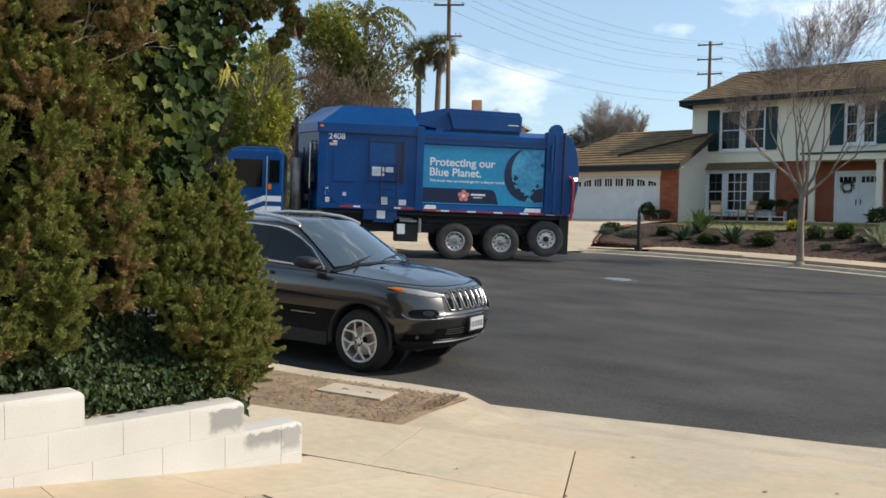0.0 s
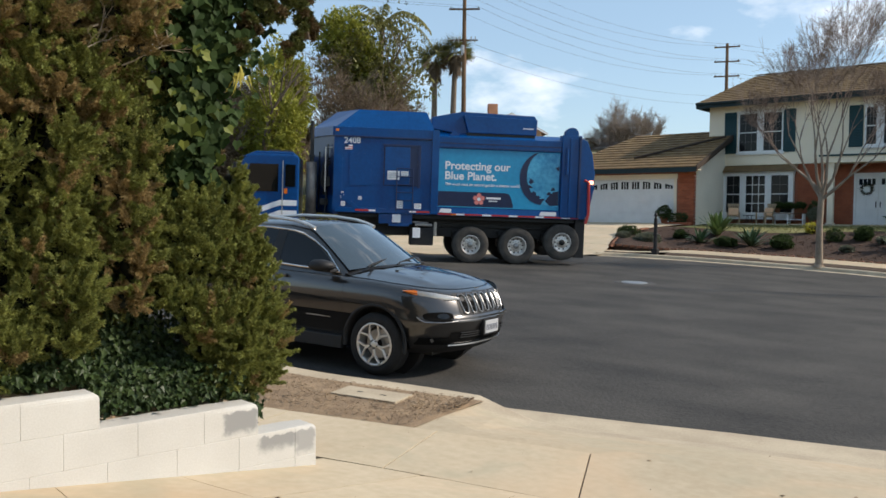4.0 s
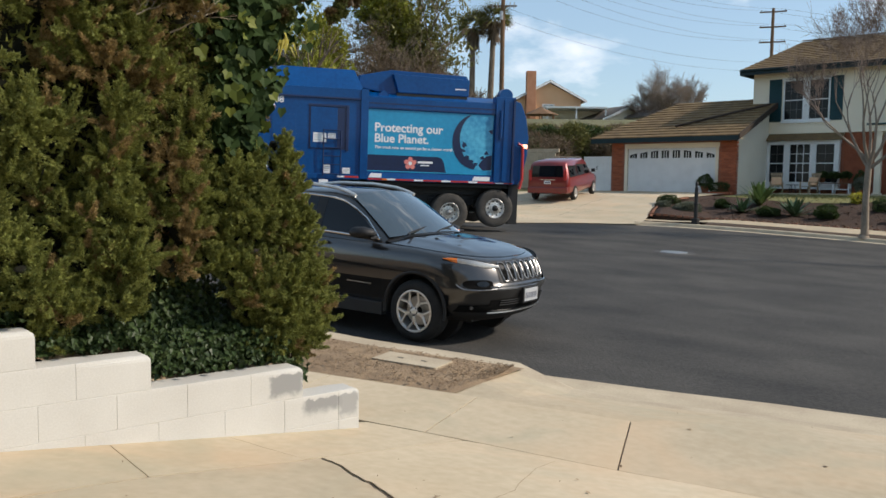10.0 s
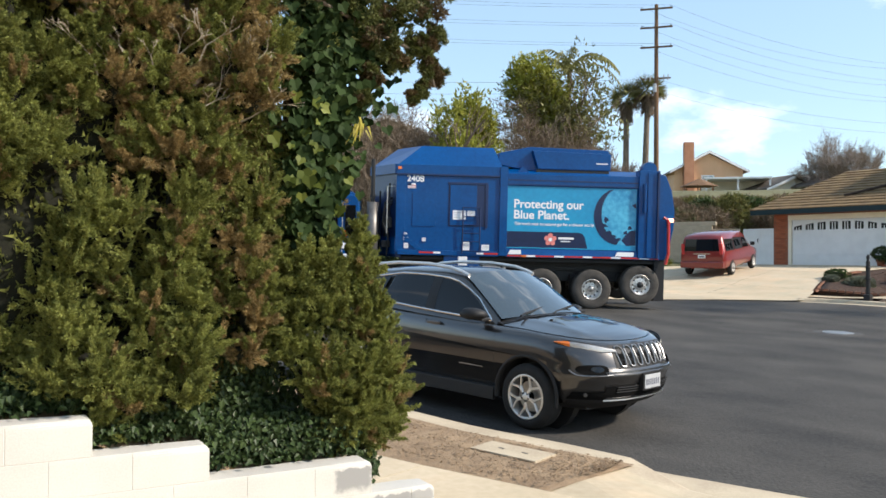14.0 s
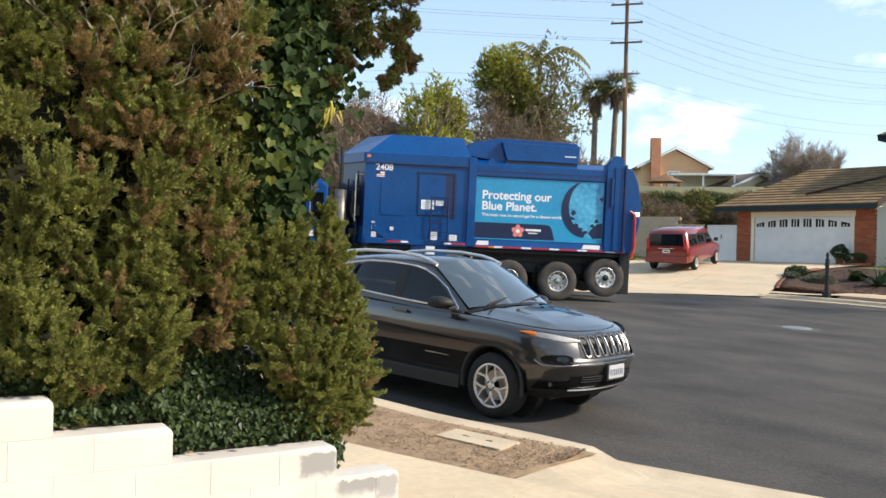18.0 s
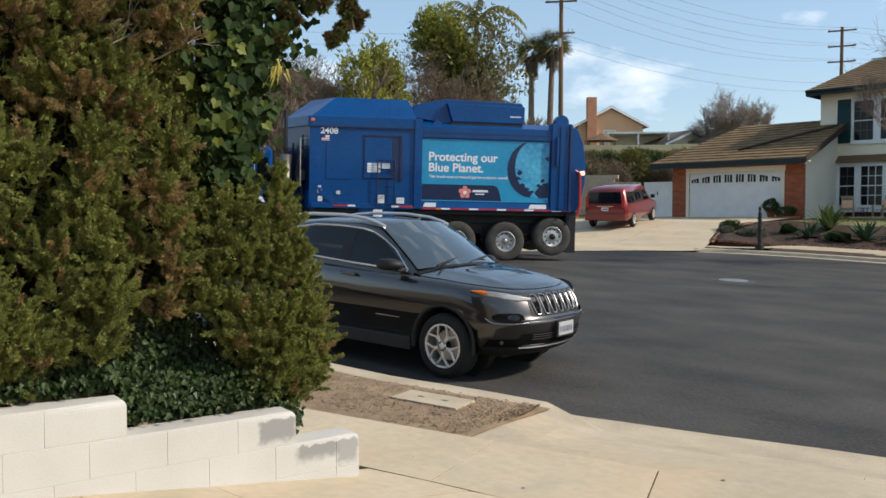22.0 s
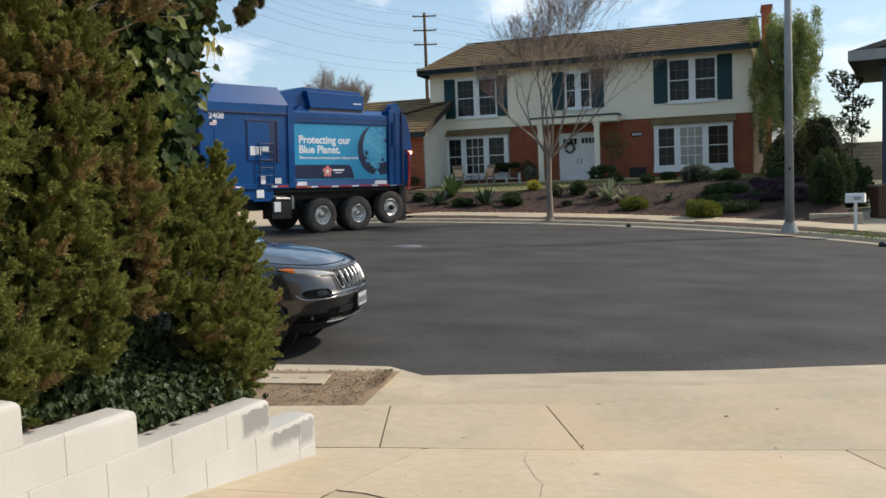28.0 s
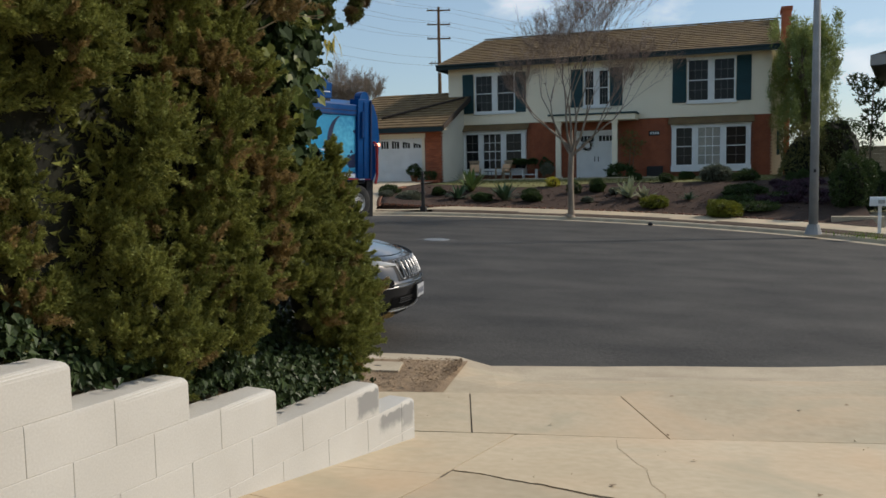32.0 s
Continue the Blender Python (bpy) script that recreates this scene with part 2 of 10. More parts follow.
brick = material("red brick", (0.42, 0.125, 0.055), (0.27, 0.080, 0.040), 0.88, scale=3, fine=40, bump=0.4, random=0.22)
mortar = material("brick mortar", (0.31, 0.135, 0.085), (0.25, 0.105, 0.065), 0.95, scale=3, fine=40, bump=0.2)
white_paint = material("white paint", (0.80, 0.80, 0.78), (0.70, 0.70, 0.68), 0.5, scale=2, fine=50, bump=0.05)
# the teal again, made darker so eave boards carry their shade in colour
eave_shade_teal = material("teal eave paint darkened for shade", (0.006, 0.027, 0.033), (0.004, 0.018, 0.022), 0.6, scale=3, fine=40, bump=0.08)
teal_paint = material("dark teal paint", (0.010, 0.055, 0.062), (0.007, 0.037, 0.044), 0.55, scale=3, fine=40, bump=0.08)
shake = material("brown roof shakes", (0.22, 0.145, 0.065), (0.13, 0.082, 0.04), 0.92, scale=2.2, fine=30, bump=0.6, dist=0.02, random=0.10)
muntin = material("weathered grey muntins", (0.15, 0.145, 0.135), (0.11, 0.105, 0.10), 0.7, bump=0.05)
twig_brown = material("brown winter twigs", (0.23, 0.17, 0.135), (0.14, 0.105, 0.085), 0.9, scale=5, fine=30, bump=0.2)
roof_under = material("roof felt", (0.05, 0.035, 0.025), rough=0.95)
window_dark = glass_like("dark window glass", (0.010, 0.011, 0.012), 0.06)
window_dark.node_tree.nodes["Principled BSDF"].inputs["Specular IOR Level"].default_value = 0.2
window_dark.node_tree.nodes["Principled BSDF"].inputs["Coat Weight"].default_value = 0.0
window_pale = material("pale blind behind glass", (0.34, 0.33, 0.28), (0.20, 0.20, 0.18), 0.25, scale=1, fine=12, bump=0.0, spec=0.6, coat=0.5)
dark_wood = material("weathered pole wood", (0.20, 0.115, 0.06), (0.10, 0.06, 0.035), 0.9, scale=2, fine=30, bump=0.4, stretch=(1, 1, 0.1))
bark = material("bark", (0.22, 0.17, 0.125), (0.10, 0.075, 0.055), 0.92, scale=6, fine=50, bump=0.7, dist=0.01, stretch=(1, 1, 0.3))
pale_bark = material("pale smooth bark", (0.30, 0.245, 0.185), (0.17, 0.13, 0.095), 0.85, scale=4, fine=40, bump=0.3, stretch=(1, 1, 0.4))
truck_blue = material("truck blue paint", (0.0, 0.066, 0.236), (0.0, 0.044, 0.17), 0.34, scale=0.9, fine=12, bump=0.04, spec=0.2, coat=0.3)
# darker copy of the truck blue, for dark trim and for painted shade
truck_dark = material("dark blue paint and shade", (0.004, 0.022, 0.09), (0.003, 0.015, 0.065), 0.45, scale=2, fine=25, bump=0.03, coat=0.3)
cyan_film = material("cyan film", (0.020, 0.34, 0.58), (0.010, 0.21, 0.42), 0.35, scale=0.5, fine=8, bump=0.0, coat=0.3, spread=0.9)
sea_film = material("pale sea film", (0.10, 0.46, 0.66), (0.012, 0.20, 0.42), 0.35, scale=0.8, fine=8, bump=0.0, coat=0.3)
navy_film = material("navy film", (0.006, 0.018, 0.07), (0.005, 0.012, 0.05), 0.35, bump=0.0, coat=0.3)
white_film = material("white film", (0.82, 0.83, 0.84), (0.74, 0.75, 0.77), 0.4, bump=0.0)
pink_film = material("coral film", (0.75, 0.26, 0.22), (0.68, 0.2, 0.18), 0.4, bump=0.0)
rubber = material("tyre rubber", (0.022, 0.021, 0.020), (0.012, 0.012, 0.012), 0.85, scale=8, fine=60, bump=0.2)
dusty_rubber = material("dusty tyre rubber", (0.075, 0.068, 0.06), (0.035, 0.033, 0.03), 0.9, scale=5, fine=50, bump=0.25)
alloy = material("alloy", (0.74, 0.71, 0.67), (0.58, 0.56, 0.53), 0.38, metal=0.75, scale=6, fine=40, bump=0.03)
steel = material("steel", (0.45, 0.44, 0.42), (0.28, 0.27, 0.26), 0.38, metal=0.9, scale=6, fine=40, bump=0.06)
black_plastic = material("black plastic", (0.014, 0.014, 0.015), (0.009, 0.009, 0.010), 0.6, scale=8, fine=80, bump=0.08)
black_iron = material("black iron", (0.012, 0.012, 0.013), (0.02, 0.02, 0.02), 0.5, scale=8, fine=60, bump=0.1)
red_paint = material("red paint", (0.50, 0.03, 0.025), (0.38, 0.02, 0.02), 0.35, scale=3, fine=30, bump=0.03, coat=0.3)
grey_car = material("grey metallic car paint", (0.046, 0.044, 0.043), (0.037, 0.0355, 0.0345), 0.30, metal=0.6, scale=2, fine=400, bump=0.0, coat=1.0, spread=0.9)
grey_car.node_tree.nodes["Principled BSDF"].inputs["Coat IOR"].default_value = 1.6
van_red = material("red car paint", (0.20, 0.016, 0.014), (0.16, 0.012, 0.011), 0.3, metal=0.2, scale=2, fine=200, bump=0.0, coat=0.9)
bar_grey = material("faded plate print", (0.12, 0.13, 0.16), (0.10, 0.11, 0.14), 0.5, bump=0.0)
chrome = material("chrome", (0.75, 0.75, 0.75), (0.66, 0.66, 0.66), 0.12, metal=1.0, bump=0.0)
soft_chrome = material("satin chrome", (0.36, 0.36, 0.36), (0.28, 0.28, 0.28), 0.38, metal=1.0, bump=0.0)
car_glass = glass_like("tinted car glass", (0.006, 0.007, 0.008), 0.02)
car_glass.node_tree.nodes["Principled BSDF"].inputs["Coat Weight"].default_value = 0.0
screen_glass = glass_like("windscreen glass", (0.022, 0.032, 0.036), 0.02)
screen_glass.node_tree.nodes["Principled BSDF"].inputs["Coat IOR"].default_value = 1.9
screen_glass.node_tree.nodes["Principled BSDF"].inputs["Coat Weight"].default_value = 1.0
dull_steel = material("dull sooty steel", (0.20, 0.19, 0.18), (0.10, 0.095, 0.09), 0.5, metal=0.7, scale=5, fine=40, bump=0.08)
intake_black = material("unlit intake plastic", (0.006, 0.006, 0.006), (0.004, 0.004, 0.004), 0.95, bump=0.2, spec=0.1)
amber = material("amber lens", (0.75, 0.20, 0.02), (0.6, 0.14, 0.02), 0.2, bump=0.0, coat=0.6)
lens_clear = material("clear lens", (0.52, 0.52, 0.51), (0.30, 0.30, 0.30), 0.25, metal=0.3, bump=0.0, coat=0.8)
brake_glow = glow("lit lamp", (1.0, 0.32, 0.18), 7.0)
juniper_green = leafy("juniper sprays", (0.050, 0.066, 0.017), (0.35, 0.37, 0.098), 0.6, 0.3)
juniper_brown = leafy("dying juniper sprays", (0.13, 0.095, 0.04), (0.45, 0.325, 0.14), 0.6, 0.3)
# near-black for solid cores that stand in for shade inside foliage
foliage_shade = material("juniper shade", (0.013, 0.015, 0.006), (0.007, 0.007, 0.004), 0.95, scale=12, fine=50, bump=0.8)
ivy_mat = leafy("ivy leaves", (0.010, 0.023, 0.007), (0.044, 0.072, 0.020), 0.65, 0.15)
ivy_mat.node_tree.nodes["Principled BSDF"].inputs["Specular IOR Level"].default_value = 0.12
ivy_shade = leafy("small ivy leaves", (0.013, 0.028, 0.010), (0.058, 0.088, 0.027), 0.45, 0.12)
plate_white = material("dusty white plate", (0.42, 0.43, 0.44), (0.34, 0.35, 0.37), 0.5, bump=0.0)
ivy_pale = leafy("pale ivy leaves", (0.07, 0.10, 0.02), (0.20, 0.22, 0.04), 0.4, 0.3)
far_yellow = leafy("yellow green leaves", (0.12, 0.14, 0.02), (0.36, 0.35, 0.05))
far_olive = leafy("olive leaves", (0.06, 0.07, 0.022), (0.27, 0.25, 0.08))
far_brown = leafy("dry brown twigs", (0.085, 0.062, 0.04), (0.24, 0.175, 0.115))
shrub_green = leafy("shrub leaves", (0.02, 0.04, 0.012), (0.075, 0.11, 0.03))
shrub_grey = leafy("grey green shrub leaves", (0.08, 0.09, 0.06), (0.20, 0.21, 0.15))
shrub_lime = leafy("lime shrub leaves", (0.10, 0.12, 0.015), (0.24, 0.24, 0.03))
agave_mat = leafy("agave blades", (0.035, 0.07, 0.035), (0.10, 0.16, 0.08), 0.45, 0.1)
purple_mat = leafy("purple ground cover", (0.035, 0.02, 0.03), (0.11, 0.06, 0.085))
lawn_blade = leafy("grass blades", (0.08, 0.14, 0.02), (0.18, 0.27, 0.04))


# ---- mesh tools ----
def part(name, bm, mat, parent, label="", smooth=False, at=None):
    """Links a bmesh as one mesh object, under a thing or a part."""
    me = bpy.data.meshes.new(name)
    bm.to_mesh(me)
    bm.free()
    return mesh_part(name, me, mat, parent, label, smooth, at)


def mesh_part(name, me, mat, parent, label="", smooth=False, at=None):
    if mat and not me.materials:
        me.materials.append(mat)
    if smooth:
        me.polygons.foreach_set("use_smooth", [True] * len(me.polygons))
    ob = new(name, me)
    ob.parent = parent
    if at is not None:
        ob.matrix_basis = at
    if label:
        ob["label"] = label
    return ob


def thing(name, label, category, m=None, group="", kind=""):
    ob = new(name)
    ob.empty_display_size = 0.2
    if m is not None:
        ob.matrix_basis = m
    return tagged(ob, label, category, group, kind)


def add_box(bm, x0, x1, y0, y1, z0, z1, bevel=0.0, m=None):
    c = Matrix.Translation(((x0 + x1) / 2, (y0 + y1) / 2, (z0 + z1) / 2)) @ Matrix.Diagonal((abs(x1 - x0), abs(y1 - y0), abs(z1 - z0), 1))
    r = bmesh.ops.create_cube(bm, size=1, matrix=(m @ c) if m is not None else c)
    if bevel:
        es = list({e for v in r["verts"] for e in v.link_edges})
        bmesh.ops.bevel(bm, geom=es, offset=bevel, segments=2, affect="EDGES", profile=0.6)
    return bm


def box(x0, x1, y0, y1, z0, z1, bevel=0.0, m=None):
    return add_box(bmesh.new(), x0, x1, y0, y1, z0, z1, bevel, m)


def add_tube(bm, a, b, r0, r1=None, sides=10, caps=True):
    a, b = Vector(a), Vector(b)
    r1 = r0 if r1 is None else r1
    d = b - a
    q = d.to_track_quat("Z", "Y").to_matrix().to_4x4()
    bmesh.ops.create_cone(bm, cap_ends=caps, segments=sides, radius1=max(r0, 1e-4), radius2=max(r1, 1e-4), depth=d.length, matrix=Matrix.Translation((a + b) / 2) @ q)
    return bm


def tube(a, b, r0, r1=None, sides=10):
    return add_tube(bmesh.new(), a, b, r0, r1, sides)


def add_pipe(bm, pts, r, sides=8):
    """A round bar swept along a line of points, as one piece."""
    pts = [Vector(p) for p in pts]
    shut = len(pts) > 3 and (pts[0] - pts[-1]).length < 1e-6
    if shut:
        pts = pts[:-1]
    n = len(pts)
    rings, u = [], None
    for i, p in enumerate(pts):
        a = pts[i - 1] if i or shut else p
        b = pts[(i + 1) % n] if i < n - 1 or shut else p
        d = (b - a).normalized()
        u = d.orthogonal() if u is None else u - d * u.dot(d)
        u = u.normalized() if u.length > 1e-6 else d.orthogonal().normalized()
        w = d.cross(u)
        rings.append([bm.verts.new(p + (u * math.cos(2 * math.pi * k / sides) + w * math.sin(2 * math.pi * k / sides)) * r) for k in range(sides)])
    for x, y in zip(rings, rings[1:] + (rings[:1] if shut else [])):
        for k in range(sides):
            bm.faces.new((x[k], x[(k + 1) % sides], y[(k + 1) % sides], y[k]))
    if not shut:
        bm.faces.new(rings[0][::-1])
        bm.faces.new(rings[-1])
    return bm


def prism(outline, d0, d1, axis="y", bevel=0.0, bm=None):
    """A closed outline in the plane across an axis, pulled from d0 to d1 along it. Outline pairs are (x, z) for y, (y, z) for x, (x, y) for z."""
    bm = bm or bmesh.new()
    put = {"y": lambda u, v, d: (u, d, v), "x": lambda u, v, d: (d, u, v), "z": lambda u, v, d: (u, v, d)}[axis]
    a = [bm.verts.new(put(u, v, d0)) for u, v in outline]
    b = [bm.verts.new(put(u, v, d1)) for u, v in outline]
    fs = [bm.faces.new(a), bm.faces.new(b[::-1])]
    k = len(a)
    for i in range(k):
        fs.append(bm.faces.new((a[i], b[i], b[(i + 1) % k], a[(i + 1) % k])))
    bmesh.ops.recalc_face_normals(bm, faces=fs)
    if bevel:
        bmesh.ops.bevel(bm, geom=list({e for f in fs for e in f.edges}), offset=bevel, segments=2, affect="EDGES", profile=0.6)
    return bm


def loft(rows, closed=False, cap=False):
    """A skin through rows of points, all rows of one length."""
    bm = bmesh.new()
    vs = [[bm.verts.new(p) for p in row] for row in rows]
    k = len(rows[0])
    for r0, r1 in zip(vs, vs[1:]):
        for i in range(k if closed else k - 1):
            j = (i + 1) % k
            bm.faces.new((r0[i], r0[j], r1[j], r1[i]))
    if cap:
        bm.faces.new(vs[0][::-1])
        bm.faces.new(vs[-1])
    bmesh.ops.remove_doubles(bm, verts=bm.verts, dist=1e-5)
    bmesh.ops.recalc_face_normals(bm, faces=bm.faces)
    return bm


def raw_mesh(name, verts, faces):
    me = bpy.data.meshes.new(name)
    me.from_pydata(verts, [], faces)
    return me


def letters(name, text, size, mat, parent, at, label=""):
    """Raised lettering in the built-in font, as a mesh."""
    cu = bpy.data.curves.new(name, "FONT")
    cu.body, cu.size, cu.extrude, cu.offset = text, size, 0.002, size * 0.022
    tmp = new("tmp", cu)
    me = bpy.data.meshes.new_from_object(tmp.evaluated_get(bpy.context.evaluated_depsgraph_get()))
    bpy.data.objects.remove(tmp)
    me.materials.clear()
    return mesh_part(name, me, mat, parent, label, at=at)


def street(x, y=20.0):
    """The street falls gently towards +x, and a little towards the near gutter."""
    x = max(-34.0, min(x, 14.0))
    t = max(0.0, min(1.0, (y - 7.0) / 8.0))
    return -0.20 - 0.033 * x + 0.06 * t * t * (3 - 2 * t)


def smooth_line(pts, step=0.6):
    """A gliding curve through plan points, evenly stepped."""
    out = []
    p = [Vector(v) for v in pts]
    p = [2 * p[0] - p[1], *p, 2 * p[-1] - p[-2]]
    for a, b, c, d in zip(p, p[1:], p[2:], p[3:]):
        n = max(2, int((c - b).length / step))
        for i in range(n):
            t = i / n
            out.append(0.5 * ((2 * b) + (c - a) * t + (2 * a - 5 * b + 4 * c - d) * t * t + (3 * b - a - 3 * c + d) * t ** 3))
    out.append(p[-2])
    return out


def offsets(line, d):
    """The line moved d to its left."""
    out = []
    for i, v in enumerate(line):
        t = (line[min(i + 1, len(line) - 1)] - line[max(i - 1, 0)]).normalized()
        out.append(Vector((v.x - t.y * d, v.y + t.x * d)))
    return out


def strip(line, cuts, height):
    """Strips along a plan line: cuts are (offset, rise above the street)."""
    rows = [[(q.x, q.y, height(q.x, q.y) + up) for q in offsets(line, d)] for d, up in cuts]
    return loft(rows)


# ---- ground, street and pavements ----
KERB_LINE = smooth_line([(-34, -3), (-29, 4.5), (-24, 11.5), (-20.6, 17), (-18.4, 20.5), (-16.9, 23.4), (-15.7, 26.0), (-14.2, 27.6), (-12, 28.3), (-9.5, 28.4), (-7.2, 28.2), (-4.7, 27.5), (-1.9, 26.1), (0.3, 24.4), (2.5, 21.6), (4.2, 18.2), (4.6, 14.5), (3.6, 11.3), (2.0, 9.0), (0.3, 8.22), (-0.37, 7.93), (-1.25, 7.51), (-2.24, 7.16), (-2.94, 6.86), (-3.77, 6.55), (-4.3, 6.36), (-5.33, 6.09), (-5.93, 5.93), (-7.2, 5.78), (-9, 5.55), (-13, 4.6), (-18, 2.3), (-24, -4)], 0.5)
FAR_KERB = [p for p in KERB_LINE if p.y > 9.5 or p.x < -26 and p.y > -3][:]
NEAR_KERB = KERB_LINE[len(FAR_KERB):]


def blend(a, b, x):
    t = max(0.0, min(1.0, (x - a) / (b - a)))
    return t * t * (3 - 2 * t)


def hill(x, y):
    """The land beyond the gardens climbs to the back and left."""
    far = blend(36, 78, y * 0.75 - x * 0.62) * 7.0 * (1 - 0.8 * blend(-8, 4, x))
    right = blend(4, 16, x) * blend(20, 32, y) * 0.6
    return street(x, y) - 0.09 + far + right + 0.25 * noise.noise((x * 0.06, y * 0.06, 0)) * blend(30, 60, abs(x) + abs(y))


xs = [-1500, -700, -350, -220] + list(range(-160, 84, 4)) + [120, 220, 500, 1500]
ys = [-1500, -500, -200, -90] + list(range(-60, 164, 4)) + [220, 350, 700, 1500]
gv = [(x, y, hill(x, y)) for y in ys for x in xs]
gf = [(j * len(xs) + i, j * len(xs) + i + 1, (j + 1) * len(xs) + i + 1, (j + 1) * len(xs) + i) for j in range(len(ys) - 1) for i in range(len(xs) - 1)]
tagged(mesh_part("ground", raw_mesh("ground", gv, gf), hill_mat, None, smooth=True), "dry grassy land climbing behind the houses", "ground", kind="structure")

road_x = [-36 + i for i in range(50)]
road_y = [-8 + i for i in range(44)]
bm = loft([[(x, y, street(x, y)) for x in road_x] for y in road_y])
tagged(part("road", bm, asphalt, None), "dark fresh asphalt street of a cul-de-sac", "road", kind="structure")


def kerb_piece(name, line, label, cuts=((0.0, 0.004), (0.36, 0.012), (0.40, 0.10), (0.44, 0.125), (0.58, 0.13), (0.60, -0.1))):
    return tagged(part(name, strip(line, cuts, street), kerb_stuff, None), label, "kerb", kind="structure")


apron_i = [i for i, p in enumerate(FAR_KERB) if p.y > 21 and p.x < -14.2]
kerb_piece("kerb_west", FAR_KERB[: apron_i[0] + 1], "weathered concrete kerb and gutter")
kerb_piece("kerb_north", FAR_KERB[apron_i[-1]:], "weathered concrete kerb and gutter round the bulb")


def near_rise(x):
    return 1 - blend(-4.35, -3.5, x)


rows = []
for near, wide, full, low in ((0.0, 0.0, 0.004, 0.004), (0.17, 0.58, 0.012, 0.010), (0.21, 0.60, 0.13, 0.046), (0.26, 0.66, 0.168, 0.060), (0.52, 0.84, 0.174, 0.078), (1.0, 1.5, 0.168, 0.166), (1.9, 1.9, 0.150, 0.150)):
    row = []
    for q, w in zip(offsets(NEAR_KERB, near), offsets(NEAR_KERB, wide)):
        k = near_rise(q.x)
        p = w.lerp(q, k)
        row.append((p.x, p.y, street(p.x, p.y) + low + (full - low) * k))
    rows.append(row)
tagged(part("kerb_south", loft(rows[:5]), kerb_stuff, None), "pale concrete kerb dropping to a driveway ramp", "kerb", kind="structure")
k = len([q for q in NEAR_KERB if q.x > -5.6])
ramp = tagged(part("driveway_ramp", loft([r[:k] for r in rows[4:]]), concrete, None), "pale concrete driveway ramp at the kerb", "ramp", kind="structure")

# pavement frame: u along the pavement, v towards the street
PU, PV, PO = Vector((0.959, 0.284)), Vector((-0.284, 0.959)), Vector((-3.39, 3.89))


def on_drive(u, v):
    p = PO + PU * u + PV * v
    return (p.x, p.y, street(p.x, 4.0) + 0.175 + max(0.0, -v) * 0.13)


def slab(name, outline, parent, mat, thick=0.06, gap=0.006):
    """One cast slab, from its outline in the pavement's frame."""
    bm = bmesh.new()
    c = sum((Vector(p) for p in outline), Vector((0, 0))) / len(outline)
    pts = []
    for i, p in enumerate(outline):
        a, b, d = Vector(outline[i - 1]), Vector(p), Vector(outline[(i + 1) % len(outline)])
        n1, n2 = (b - a).normalized(), (d - b).normalized()
        inn = Vector((-n1.y, n1.x)) + Vector((-n2.y, n2.x))
        pts.append(b + inn * gap)
    top = [bm.verts.new(on_drive(*p)) for p in pts]
    low = [bm.verts.new(Vector(on_drive(*p)) - Vector((0, 0, thick))) for p in pts]
    bm.faces.new(top)
    for i in range(len(pts)):
        j = (i + 1) % len(pts)
        bm.faces.new((top[i], low[i], low[j], top[j]))
    bmesh.ops.triangulate(bm, faces=[f for f in bm.faces if len(f.verts) > 4])
    bmesh.ops.recalc_face_normals(bm, faces=bm.faces)
    return part(name, bm, mat, parent)


drive = tagged(new("driveway"), "cracked pale concrete driveway slabs beside the white wall", "driveway", kind="structure")
for quad in (((-2.9, -8.4), (9, -8.4), (9, 0), (-0.3, 0)), ((-6.5, 0), (9, 0), (9, 1.79), (3.2, 1.19), (2.2, 1.11), (1.17, 1.02), (-6.5, 0.9))):
    bm = bmesh.new()
    bm.faces.new([bm.verts.new(Vector(on_drive(*q)) - Vector((0, 0, 0.007))) for q in quad])
    part("joint_filling", bm, joint_earth, drive, "dark earth in the joints")
pav = tagged(new("near_pavement"), "pale concrete pavement slabs crossing the driveway", "pavement", kind="structure")
for o in (
    [(0, 0), (1.33, -0.05), (1.17, 1.03), (-0.03, 1.01)],
    [(1.33, -0.05), (9, 0.1), (9, 1.8), (3.2, 1.2), (2.2, 1.12), (1.17, 1.03)],
    [(-1.4, 0.0), (0, 0), (-0.03, 1.01), (-1.35, 0.95)],
    [(-2.8, 0.0), (-1.4, 0.0), (-1.35, 0.95), (-2.8, 0.93)],
    [(-5.5, 0.0), (-2.8, 0.0), (-2.8, 0.93), (-5.5, 0.9)],
):
    slab("slab", o, pav, concrete, gap=0.0055)
CRACK = [(-0.1, -1.11), (0.07, -1.18), (0.25, -1.31), (0.38, -1.38), (0.51, -1.48), (0.64, -1.57), (0.79, -1.65), (0.91, -1.74), (0.99, -1.81), (1.15, -1.93), (1.4, -2.12), (1.9, -2.5), (3.0, -2.9), (9.0, -3.6)]
EDGE_B = [(-1.96, -8.4), (-1.4, -6.0), (-0.51, -2.19), (-0.47, -2.03), (-0.1, -1.11), (0.30, -0.017), (1.33, -0.055), (2.6, -0.006), (5.2, 0.044), (9.0, 0.094)]


def along(table, u):
    for (a, p), (b, q) in zip(table, table[1:]):
        if a <= u <= b:
            return p + (q - p) * (u - a) / (b - a)
    return table[0][1] if u < table[0][0] else table[-1][1]


def ragged(u):
    """The crack's line with its small jags."""
    return along(CRACK, u) + 0.016 * noise.noise((u * 9, 3.1, 0)) + 0.008 * noise.noise((u * 31, 7.7, 0))


